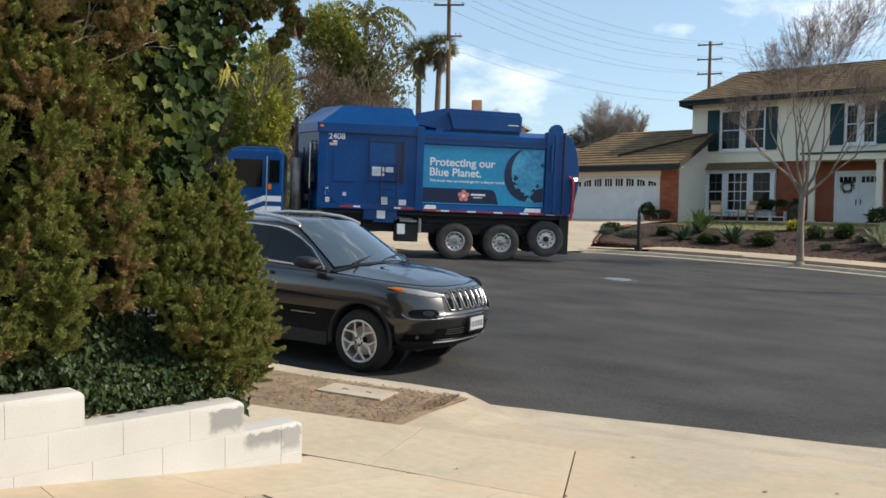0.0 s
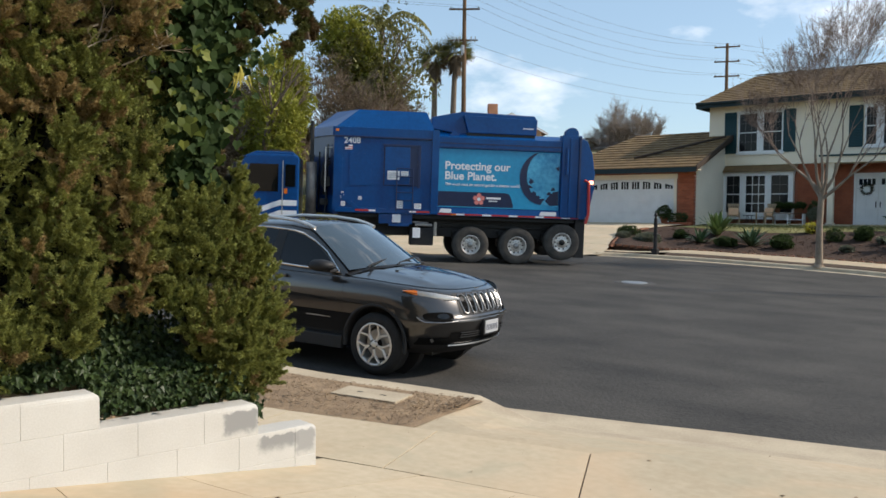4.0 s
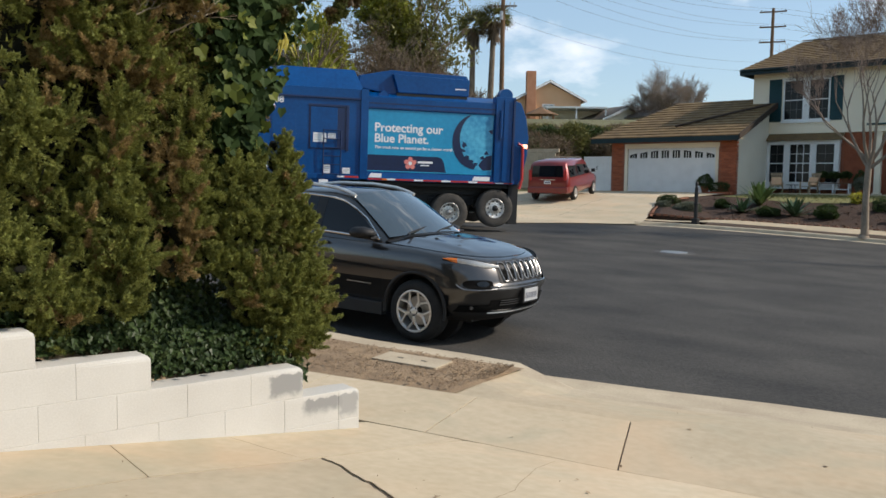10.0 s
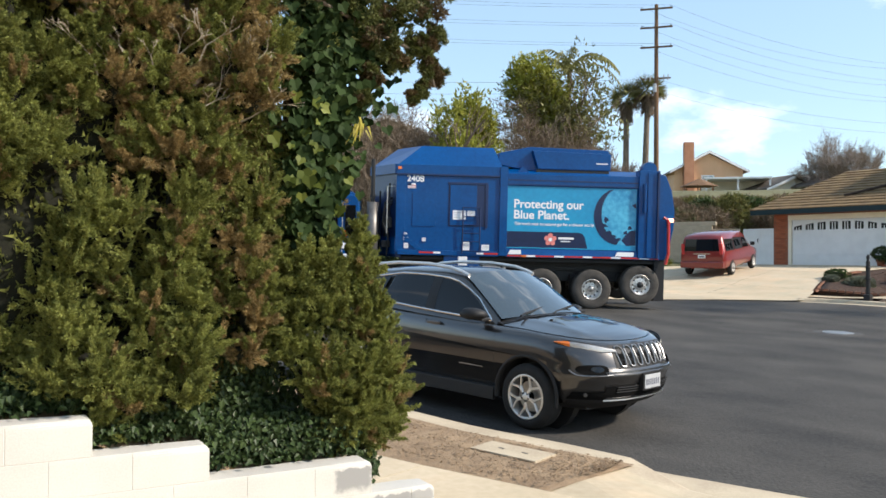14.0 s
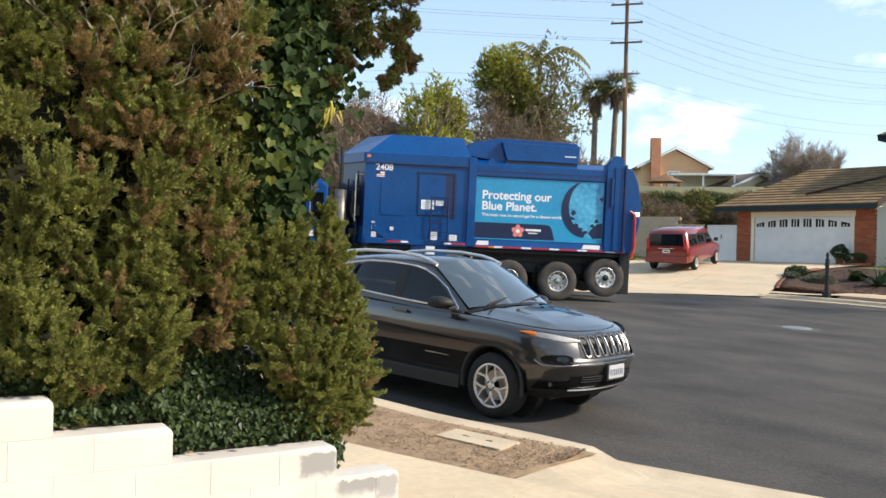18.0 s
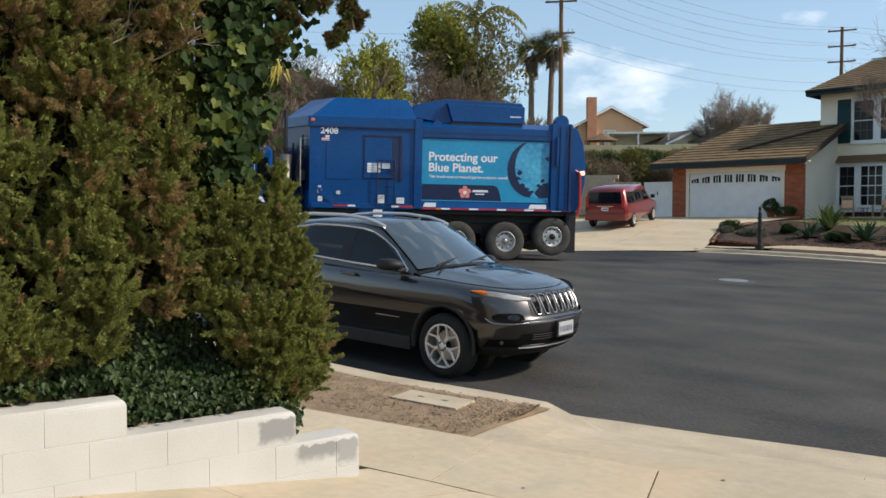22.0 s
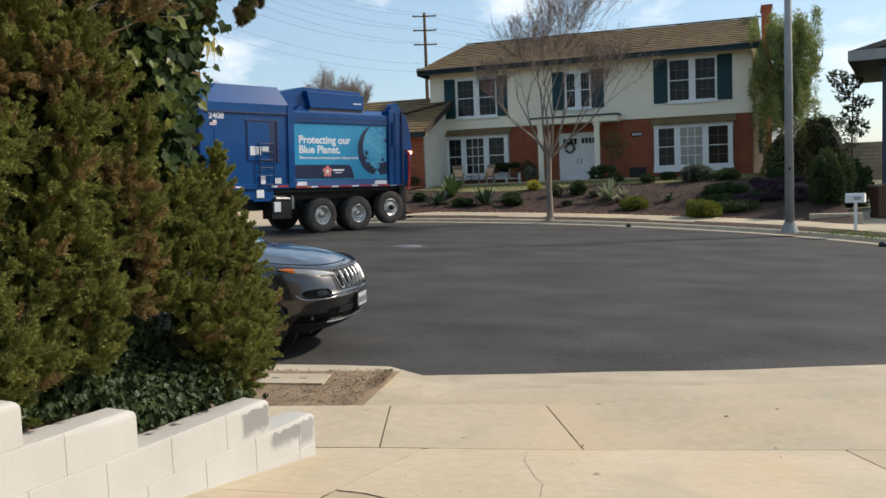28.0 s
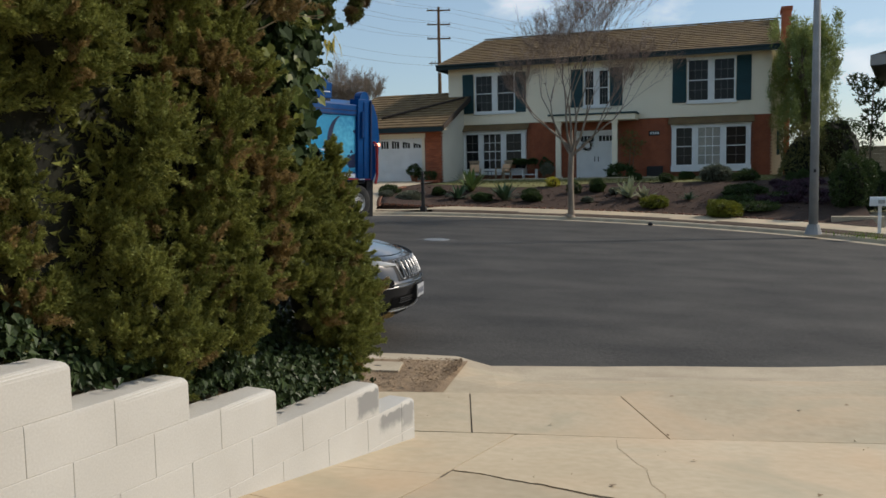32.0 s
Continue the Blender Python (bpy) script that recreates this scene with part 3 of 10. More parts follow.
def slab_between(u0, u1, low, high, n, thick=0.06):
    """A cast slab between two ragged lines."""
    us = [u0 + (u1 - u0) * i / n for i in range(n + 1)]
    rows = []
    for t in (-1, 0, 0.08, 0.3, 0.6, 0.92, 1, 2):
        row = []
        for u in us:
            tt = max(0.0, min(1.0, t))
            p = Vector(on_drive(u, low(u) + (high(u) - low(u)) * tt))
            row.append(p - Vector((0, 0, thick if t in (-1, 2) else 0)))
        rows.append(row)
    return part("slab", loft(rows), concrete, drive)


for o, g in (
    ([(-0.85, -1.07), (-0.47, -1.15), (-0.14, -1.2), (0.12, -0.5), (0.29, -0.02), (0, -0.006), (-0.45, -0.02)], 0.0012),
    ([(-1.15, -1.67), (-0.47, -2.03), (-0.17, -1.34), (-0.14, -1.2), (-0.47, -1.15), (-0.85, -1.07)], 0.0015),
    ([(-3.0, -8.4), (-1.96, -8.4), (-1.4, -6), (-0.51, -2.19), (-0.47, -2.03), (-1.15, -1.67)], 0.004),
):
    slab("slab", o, drive, concrete, gap=g)
slab_between(-0.085, 3.0, lambda u: ragged(u) + 0.016 + 0.013 * blend(-0.05, 0.8, u) + 0.011 * noise.noise((u * 20, 0, 1)), lambda u: along(EDGE_B, u) - 0.005 + 0.008 * blend(0.34, 0.42, u), 90)
slab_between(3.01, 9.0, lambda u: ragged(u) + 0.006, lambda u: along(EDGE_B, u) + 0.003, 24)
slab_between(-1.95, 3.0, lambda u: -8.4, lambda u: (ragged(u) - 0.007 if u > -0.1 else along(EDGE_B, u) - 0.055) - 0.006, 160)
slab_between(3.01, 9.0, lambda u: -8.4, lambda u: ragged(u) - 0.006, 24)
# the yard round and behind the driveway
rows = []
for i in range(25):
    row = []
    for j in range(25):
        q = Vector((-3.681, 3.558)) + Vector((-0.144, -0.99)) * (0.6 + i * 1.0) + Vector((0.99, -0.144)) * (0.02 + j * 1.2)
        r = q - PO
        x_, y_, z_ = on_drive(r.dot(PU), r.dot(PV))
        row.append((x_, y_, min(z_, 1.2) - 0.065 - (0.0 if r.dot(PV) > -5.9 or r.dot(PU) < 9.0 else -0.04)))
    rows.append(row)
tagged(part("near_yard", loft(rows), hill_mat, None, smooth=True), "dry yard ground around the driveway", "ground", kind="structure")
# added wall, never in view: blocks sky light and darkens car reflections
tagged(part("wall_behind", box(-5.0, 13.0, -8.2, -8.0, 0.2, 7.4), material("tan stucco of the unseen wall", (0.36, 0.30, 0.22), (0.29, 0.24, 0.18), 0.9, scale=0.8, fine=60, bump=0.2), None), "unseen tan wall added behind the driveway to cut sky light", "house wall", kind="structure")
# hairline crack running on towards the pavement
hair = bmesh.new()
pts = [(0.96, -0.12), (0.93, -0.4), (0.95, -0.56), (0.97, -0.8), (1.0, -0.95), (0.98, -1.11), (0.96, -1.31), (0.99, -1.5), (0.95, -1.7)]
vs = [[hair.verts.new(Vector(on_drive(u + 0.01 * noise.noise((u, v * 9, 0)) + d, v)) + Vector((0, 0, 0.0015))) for d in (-0.0014, 0.0014)] for u, v in pts]
for p, q in zip(vs, vs[1:]):
    hair.faces.new((p[0], p[1], q[1], q[0]))
part("hairline_crack", hair, soil, drive)
# a finer branch leaving the wide crack
hair = bmesh.new()
vs = [[hair.verts.new(Vector(on_drive(u, v + 0.012 * noise.noise((u * 14, v, 0)) + d)) + Vector((0, 0, 0.0015))) for d in (-w, w)] for u, v, w in ((1.14, -2.011, 0.0045), (1.20, -1.991, 0.0040), (1.29, -1.961, 0.0035), (1.37, -1.923, 0.0030), (1.52, -1.897, 0.0025), (1.66, -1.854, 0.0020), (1.81, -1.828, 0.0015))]
for p, q in zip(vs, vs[1:]):
    hair.faces.new((p[0], p[1], q[1], q[0]))
part("hairline_crack", hair, damp_soil, drive)


# earth strip between kerb and pavement, with the meter cover in it
rnd = random.Random(4)
line = [q for q in offsets(NEAR_KERB, 0.50) if -11.5 < q.x < -4.0]
grid = []
for q in line:
    w = blend(-4.6, -4.0, q.x)
    u = (q - PO).dot(PU)
    low = PO + PU * (u - 0.30 * w) + PV * 0.90
    lz = on_drive(u, 0.9)[2] - 0.012
    kz = street(q.x, q.y) + 0.172
    top_ = q.lerp(low, 0.0)
    grid.append([(*(top_.lerp(low, t)), kz + (lz - kz) * t + 0.020 * math.sin(t * 3.14) ** 0.6 + rnd.uniform(0, 0.012) * math.sin(t * 3.14)) for t in (0, 0.12, 0.25, 0.37, 0.5, 0.62, 0.75, 0.87, 1)])
tri_end = PO + PU * -0.06 + PV * 2.16
grid.insert(0, [(*(tri_end.lerp(PO + PU * -0.26 + PV * 0.92, t)), street(-4.0, 5.5) + 0.163 + rnd.uniform(0, 0.004)) for t in (0, 0.12, 0.25, 0.37, 0.5, 0.62, 0.75, 0.87, 1)])
tagged(part("earth_strip", loft(grid), soil, None, smooth=True), "bare dry earth strip behind the kerb", "soil", kind="structure")
cover = thing("meter_cover", "worn concrete meter cover set in bare earth", "utility cover", pose(-4.82, 5.26, street(-4.82, 5) + 0.186, 0, 1.9, 15))
part("lid", box(-0.33, 0.33, -0.17, 0.17, 0, 0.022, 0.006), kerb_stuff, cover)
for x in (-0.12, 0.12):
    part("lifting_slot", box(x - 0.03, x + 0.03, -0.012, 0.012, 0.0215, 0.0235), black_iron, cover)
manhole = thing("manhole_cover", "pale worn manhole patch flush in asphalt", "manhole", pose(-9.0, 18.9, street(-9.0) - 0.004, 0, 1.9, 0))
bm = bmesh.new()
add_tube(bm, (0, 0, 0), (0, 0, 0.012), 0.52, 0.5, 28)
part("collar", bm, material("worn patch", (0.085, 0.082, 0.078), (0.05, 0.05, 0.05), 0.9), manhole)
bm = bmesh.new()
add_tube(bm, (0, 0, 0.012), (0, 0, 0.02), 0.33, 0.32, 28)
part("cover", bm, steel, manhole)

# far side: kerb-side earth, pavement, brick edging, planted bank, lawn, far driveway
def bank(line, cuts):
    return strip(line, cuts, street)


north = FAR_KERB[apron_i[-1]:]
north = [p for p in north if p.y > 17]
tagged(part("kerb_earth", strip([p for p in north if p.x > -13.0], ((0.57, 0.131), (0.66, 0.165), (1.15, 0.20)), street), damp_soil, None), "bare earth between kerb and far pavement", "soil", kind="structure")
pave = tagged(new("pavement"), "concrete pavement slabs along the far kerb", "pavement", kind="structure")
o1, o2 = offsets(north, 1.14), offsets(north, 2.35)
step = 3
for i in range(0, len(north) - step, step):
    a, b = o1[i:i + step + 1], o2[i:i + step + 1]
    bm = loft([[(q.x, q.y, street(q.x) + 0.135 + 0.073 * blend(-14.2, -12.6, q.x)) for q in a], [(q.x, q.y, street(q.x) + 0.14 + 0.135 * blend(-14.2, -12.6, q.x)) for q in b]])
    part("slab", bm, concrete, pave)
# kerb-side patches of paving that break the earth strip
for x in (-9.2, -3.9):
    i = min(range(len(north)), key=lambda n: abs(north[n].x - x))
    a, b = offsets(north, 0.57)[i - 1:i + 3], offsets(north, 1.15)[i - 1:i + 3]
    part("slab", loft([[(q.x, q.y, street(q.x) + 0.135) for q in a], [(q.x, q.y, street(q.x) + 0.21) for q in b]]), concrete, pave)
edging_brick = material("weathered edging brick", (0.25, 0.115, 0.07), (0.15, 0.075, 0.05), 0.9, scale=3, fine=40, bump=0.4, random=0.25)
edging = tagged(new("brick_edging"), "low red brick edging of the planted bank", "edging", kind="structure")
be = bmesh.new()
add_box(be, -0.1, 0.1, -0.05, 0.05, 0, 0.08, 0.006)
brick_me = bpy.data.meshes.new("edging_brick")
be.to_mesh(brick_me)
be.free()
brick_me.materials.append(edging_brick)
ol = smooth_line([(q.x, q.y) for q in offsets(north, 2.42)], 0.235)
for a, b in zip(ol, ol[1:]):
    if b.x < 1.2:
        mesh_part("brick", brick_me, edging_brick, edging, at=pose(a.x, a.y, street(a.x) + 0.10 + 0.14 * blend(-14.4, -12.8, a.x), 0, 0, math.degrees(math.atan2(b.y - a.y, b.x - a.x))))


def lot(x, y):
    """Height of the front garden across the street."""
    base = street(x) + 0.14 + 0.13 * blend(-14.4, -12.8, x)
    i = min(offset_pts, key=lambda q: (q.x - x) ** 2 + (q.y - y) ** 2)
    d = math.hypot(i.x - x, i.y - y)
    top = 1.36 - 0.25 * blend(-2, 6, x)
    z = base + (top - base) * blend(0.0, 1.0, d / 6.2) ** 0.75 + 0.03 * noise.noise((x * 1.3, y * 1.3, 0))
    return z + (1.50 - top) * blend(36.5, 42.5, y)


offset_pts = offsets(north, 2.45)
bm = bmesh.new()
XS = [-16.2 + 0.5 * i for i in range(38)]
verts = {}
for x in XS:
    y0 = min(offset_pts, key=lambda q: abs(q.x - x)).y if x < 3.9 else 21.0
    for j in range(28):
        y = y0 + (43.2 - y0) * j / 27
        verts[x, j] = bm.verts.new((x, y, lot(x, y)))
for a, b in zip(XS, XS[1:]):
    for j in range(27):
        bm.faces.new((verts[a, j], verts[b, j], verts[b, j + 1], verts[a, j + 1]))
bank_ob = part("planted_bank", bm, mulch, None, smooth=True)
tagged(bank_ob, "sloping front garden of dark bark mulch", "garden bank", kind="structure")
bm = bmesh.new()
LX = [-15.6 + 0.6 * i for i in range(27)]
lv = {}
for x in LX:
    for j in range(8):
        y = 35.4 + 0.5 * math.sin(x * 0.7) + j * 0.93
        lv[x, j] = bm.verts.new((x, y, lot(x, y) + 0.02))
for a, b in zip(LX, LX[1:]):
    for j in range(7):
        bm.faces.new((lv[a, j], lv[b, j], lv[b, j + 1], lv[a, j + 1]))
porch_walk = tagged(new("porch_walk"), "pale concrete walk along the house front", "walk", kind="structure")
for i in range(11):
    x = -15.5 + i * 0.98
    part("slab", box(x, x + 0.97, 40.35, 41.0, lot(x, 40.7) - 0.05, lot(x + 0.5, 40.7) + 0.07, 0.008), concrete, porch_walk)
tagged(part("lawn", bm, grass_mat, None, smooth=True), "thin dry winter lawn before the house", "lawn", kind="structure")


def drive_z(x, y):
    s = street(x) + 0.01
    for (a, za), (b, zb) in zip(((22, 0), (27.4, 0.02), (31, 0.50), (33.5, 0.84), (37, 0.98), (39.3, 1.06), (60, 1.06)), ((27.4, 0.02), (31, 0.50), (33.5, 0.84), (37, 0.98), (39.3, 1.06), (60, 1.06))):
        if a <= y <= b:
            return s * (1 - blend(26, 39, y)) + 0.44 * blend(26, 39, y) + za + (zb - za) * (y - a) / (b - a)
    return s


far_drive = tagged(new("far_driveway"), "broad pale concrete driveway rising to the garage", "driveway", kind="structure")
dl, dr_ = (lambda y: -27.5 + 2.0 * blend(22, 30, y)), (lambda y: -14.6 - 1.4 * blend(27, 32, y))
for a, b in ((21.5, 25.5), (25.5, 29.5), (29.5, 33.5), (33.5, 36.5), (36.5, 39.2)):
    for k in range(3):
        rows = []
        for j in range(7):
            y = a + 0.01 + (b - a - 0.02) * j / 6
            l, r = dl(y), dr_(y)
            if y < 27.4:
                kx = [q.x for q in offsets(FAR_KERB, 0.0) if abs(q.y - y) < 0.6 and q.x < -12]
                r = min(r, (sum(kx) / len(kx)) if kx else r)
            x0, x1 = l + (r - l) * k / 3 + 0.008, l + (r - l) * (k + 1) / 3 - 0.008
            rows.append([(x0 + (x1 - x0) * i / 4, y, drive_z(x0 + (x1 - x0) * i / 4, y) + 0.015) for i in range(5)])
        part("slab", loft(rows), concrete, far_drive)
for i in range(26):
    y = 29.3 + i * 0.19
    mesh_part("brick", brick_me, edging_brick, edging, at=pose(dr_(y) + 0.06, y, drive_z(dr_(y), y) - 0.025, 0, 0, 90))

# the bank's mulch runs down to the brick edge at the driveway corner
corner = []
for i in range(9):
    t = i / 8
    y = 29.5 + 3.2 * t
    a, b = Vector((dr_(y) + 0.12, y)), Vector((-13.3 - 1.6 * t * t, 30.35 + 2.4 * t))
    za, zb = drive_z(a.x, y) + 0.02, lot(b.x, b.y) + 0.02 - 0.04 * (1 - t)
    corner.append([(*a.lerp(b, k / 6), za + (zb - za) * k / 6 + 0.10 * math.sin(3.1416 * k / 6) * t) for k in range(7)])
skirted = [[(r[0][0], r[0][1], r[0][2] - 0.35), *r] for r in corner]
skirted.insert(0, [(x, y, z - 0.35) for x, y, z in skirted[0]])
tagged(part("corner_bed", loft(skirted), mulch, None, smooth=True), "bark mulch bed at the driveway corner", "garden bank", kind="structure")
for i in range(9):
    t = i / 8
    p = Vector(corner[0][0]).lerp(Vector(corner[0][6]), t)
    mesh_part("brick", brick_me, edging_brick, edging, at=pose(p.x, p.y - 0.05, p.z - 0.03, 0, 0, 25))


# ---- white stepped block wall ----
WALL = pose(-3.681, 3.558, 0, 0, 0, math.degrees(math.atan2(-0.99, -0.144)))
wall = tagged(new("wall_block"), "white-painted stepped concrete block wall with bare patches", "garden wall", kind="structure")
wall.matrix_basis = WALL
COURSE = 0.196
TOP0 = 0.402
# each course: how far it starts from the end of the wall
for k in range(-3, 9):
    z1 = TOP0 + k * COURSE
    start = (0.0, 0.43, 1.40, 1.995, 2.59, 3.2, 3.8, 4.4, 5.0)[max(k, 0)]
    s = start
    half = 0.16 if k <= 0 else 0.36 if k == 1 else 0.4
    first = True
    while s < 9.0:
        e = min(s + (half if first else 0.4), 9.0)
        first = False
        if z1 < 0.1 + 0.11 * s - 0.15:
            s = e
            continue
        bm = add_box(bmesh.new(), s, e, -0.19, 0, z1 - COURSE, z1)
        nxt = (0.0, 0.43, 1.40, 1.995, 2.59, 3.2, 3.8, 4.4, 5.0, 9.0)[max(k, 0) + 1] if k >= 0 else 0
        free = s < nxt - 0.05 and k >= 0
        big = [ed for ed in bm.edges if free and all(v.co.z > z1 - 0.01 for v in ed.verts) or s <= start + 0.01 and all(v.co.x < s + 0.01 for v in ed.verts) and abs(ed.verts[0].co.z - ed.verts[1].co.z) > 0.1]
        small = [ed for ed in bm.edges if ed not in big]
        bmesh.ops.bevel(bm, geom=small, offset=0.0026, segments=1, profile=0.5, affect="EDGES")
        if big:
            keep = [ed for ed in bm.edges if ed.is_valid and (free and all(v.co.z > z1 - 0.002 for v in ed.verts) and len(ed.link_faces) == 2 and ed.calc_face_angle(0) > 1.2 and (abs(ed.verts[0].co.x - ed.verts[1].co.x) > 0.05 or max(v.co.x for v in ed.verts) < start + 0.02))]
            bmesh.ops.bevel(bm, geom=keep, offset=0.034, segments=4, profile=0.5, affect="EDGES")
        for v in bm.verts:
            v.co.y += 0.003 * noise.noise(Vector((v.co.x * 5, k, v.co.z * 7))) if v.co.y < -0.1 else 0
        bare = (k == 0 and s < 0.5) or (k == 1 and s < start + 0.1)
        part("block", bm, bare_block if bare else white_block, wall, "block with flaking paint and grey patch" if bare else "")
        s = e


# ---- the two-storey house across the street ----
FY = 43.15
house = thing("house", "two-storey cream and brick house with teal shutters and shake roof", "house")


def wall_with_holes(name, x0, x1, z0, z1, holes, y, thick, mat, parent, label=""):
    """An upright wall facing the street with real openings."""
    bm = bmesh.new()
    xs = sorted({x0, x1, *[h[0] for h in holes], *[h[1] for h in holes]})
    for a, b in zip(xs, xs[1:]):
        spans = sorted((h[2], h[3]) for h in holes if h[0] <= a + 1e-6 and h[1] >= b - 1e-6)
        z = z0
        for lo, hi in spans:
            if lo > z:
                add_box(bm, a, b, y, y + thick, z, lo)
            z = hi
        if z < z1:
            add_box(bm, a, b, y, y + thick, z, z1)
    bmesh.ops.remove_doubles(bm, verts=bm.verts, dist=1e-4)
    return part(name, bm, mat, parent, label)


BR0, BR1, UP1 = 1.30, 4.50, 7.72
HX0, HX1 = -16.70, -0.12
DOOR = (-9.72, -7.60, 1.5, 3.98)
WL, WR = (-15.98, -12.45, 2.0, 4.10), (-4.80, -1.06, 1.75, 4.10)
UL, UM, UR = (-15.28, -13.02, 5.15, 7.18), (-9.30, -7.98, 5.25, 7.12), (-4.08, -1.78, 5.25, 7.36)
wall_with_holes("brick_backing", HX0, HX1, BR0, BR1, (DOOR, WL, WR), FY + 0.02, 0.2, mortar, house, "red brick ground-floor wall")
wall_with_holes("upper_wall", HX0 - 0.1, HX1, BR1, UP1, (UL, UM, UR), FY - 0.06, 0.25, siding, house, "cream upper wall")
# board lines of the upper wall
for i in range(16):
    z = BR1 + 0.02 + i * 0.2
    segs = [(HX0 - 0.1, HX1)]
    for h in (UL, UM, UR):
        if h[2] - 0.1 < z < h[3] + 0.1:
            segs = [t for a, b in segs for t in ((a, min(b, h[0] - 0.1)), (max(a, h[1] + 0.1), b)) if t[1] - t[0] > 0.05]
    for a, b in segs:
        part("board", prism([(FY - 0.062, z), (FY - 0.074, z), (FY - 0.064, z + 0.196), (FY - 0.062, z + 0.196)], a, b, "x"), siding, house)
# bricks of the ground floor, laid in courses
bb = bmesh.new()
add_box(bb, -0.118, 0.118, -0.012, 0.012, -0.034, 0.034, 0.004)
bme = bpy.data.meshes.new("wall_brick")
bb.to_mesh(bme)
bb.free()
bme.materials.append(brick)
part("side_wall", box(HX1 - 0.2, HX1 - 0.002, FY + 0.2, FY + 9, BR0 - 0.6, UP1), stucco, house, "sunlit cream side wall")
part("gable", prism([(FY - 0.1, UP1 - 0.02), (FY + 9.0, UP1 - 0.02), (FY + 4.45, 9.55)], HX1 - 0.2, HX1 - 0.003, "x"), stucco, house)
part("back_wall", box(HX0 - 0.1, HX1 - 0.2, FY + 8.8, FY + 9, BR0, UP1), stucco, house)
part("west_wall", box(HX0 - 0.1, HX0 + 0.1, FY + 0.2, FY + 8.8, BR0, UP1), stucco, house)
part("floor_plate", box(HX0, HX1 - 0.2, FY + 0.22, FY + 8.8, BR0 - 0.5, 1.46), mortar, house)
part("upper_floor", box(HX0 + 0.1, HX1 - 0.2, FY + 0.2, FY + 8.8, 4.4, 4.6), stucco, house)


def shake_roof(parent, corners, courses, mat, lift=0.05, single=0):
    """Overlapping courses of shakes on one roof slope; corners: eave a, eave b, ridge b, ridge a."""
    ea, eb, rb, ra = (Vector(c) for c in corners)
    n = (eb - ea).cross(ra - ea).normalized()
    if n.z < 0:
        n = -n
    part("roof_deck", loft([[ea - n * 0.04, eb - n * 0.04], [ra - n * 0.04, rb - n * 0.04]]), roof_under, parent)
    rn = random.Random(courses)
    vs_all, fs_all = [], []
    for i in range(courses):
        t0, t1 = i / courses, min(1.0, (i + 1.2) / courses)
        a0, b0, a1, b1 = ea.lerp(ra, t0), eb.lerp(rb, t0), ea.lerp(ra, t1), eb.lerp(rb, t1)
        length = (b0 - a0).length
        m = max(2, int(length / 0.42))
        off = 0.5 if i % 2 else 0.0
        cuts = [0] + [(k + off + rn.uniform(-0.06, 0.06)) / m for k in range(0 if off else 1, m)] + [1]
        for u0, u1 in zip(cuts, cuts[1:]):
            up = lift * rn.uniform(0.9, 1.15)
            w0, w1 = u0 + 0.008 / max(length, 1), u1
            p = [a0.lerp(b0, w0), a0.lerp(b0, w1), a1.lerp(b1, w1), a1.lerp(b1, w0)]
            q = [p[0] + n * up, p[1] + n * up, p[2] + n * 0.004, p[3] + n * 0.004]
            vs = [tuple(v) for v in (p[0], p[1], *q)]
            fs = [(2, 3, 4, 5), (0, 1, 3, 2), (0, 2, 5), (1, 4, 3)]
            if single > 0:
                mesh_part("shake", raw_mesh("shake", vs, fs), mat, parent)
                single -= 1
            else:
                k = len(vs_all)
                vs_all += vs
                fs_all += [tuple(j + k for j in f) for f in fs]
    if vs_all:
        mesh_part("shake_field", raw_mesh("shake_field", vs_all, fs_all), mat, parent)["kind"] = "stuff"


RIDGE = 9.75
EY = FY - 0.75
shake_roof(house, ((-17.25, EY, 7.74), (0.30, EY, 7.74), (0.30, FY + 4.45, RIDGE), (-15.9, FY + 4.45, RIDGE)), 14, shake, single=300)
shake_roof(house, ((-17.25, FY + 9.6, 7.74), (-17.25, EY, 7.74), (-15.9, FY + 4.45, RIDGE), (-15.9, FY + 4.46, RIDGE)), 14, shake)
part("roof_back", loft([[(-17.25, FY + 9.6, 7.74), (0.3, FY + 9.6, 7.74)], [(-15.9, FY + 4.46, RIDGE), (0.3, FY + 4.46, RIDGE)]]), shake, house)
rn = random.Random(2)
x = -16.0
while x < 0.3:
    part("ridge_cap", box(x, x + 0.3, FY + 4.33, FY + 4.57, RIDGE + 0.02 + rn.uniform(0, 0.02), RIDGE + 0.07), shake, house)
    x += 0.27
part("fascia", box(-17.25, -7.2, EY - 0.03, EY, 7.48, 7.72), eave_shade_teal, house, "dark teal eave board")
part("fascia", box(-7.2, 0.32, EY - 0.13, EY - 0.10, 7.48, 7.74), eave_shade_teal, house, "dark teal eave board")
part("soffit", box(-17.2, 0.28, EY, FY + 0.1, 7.66, 7.70), siding, house)
part("barge_board", prism([(EY - 0.05, 7.52), (EY - 0.05, 7.72), (FY + 4.45, RIDGE - 0.03), (FY + 4.45, RIDGE - 0.23)], 0.26, 0.3, "x"), eave_shade_teal, house)
part("west_fascia", box(-17.28, -17.25, EY, FY + 9.6, 7.48, 7.72), eave_shade_teal, house)
gut = bmesh.new()
add_box(gut, -17.25, 0.3, EY - 0.16, EY - 0.03, 7.66, 7.76, 0.02)
part("gutter", gut, eave_shade_teal, house)
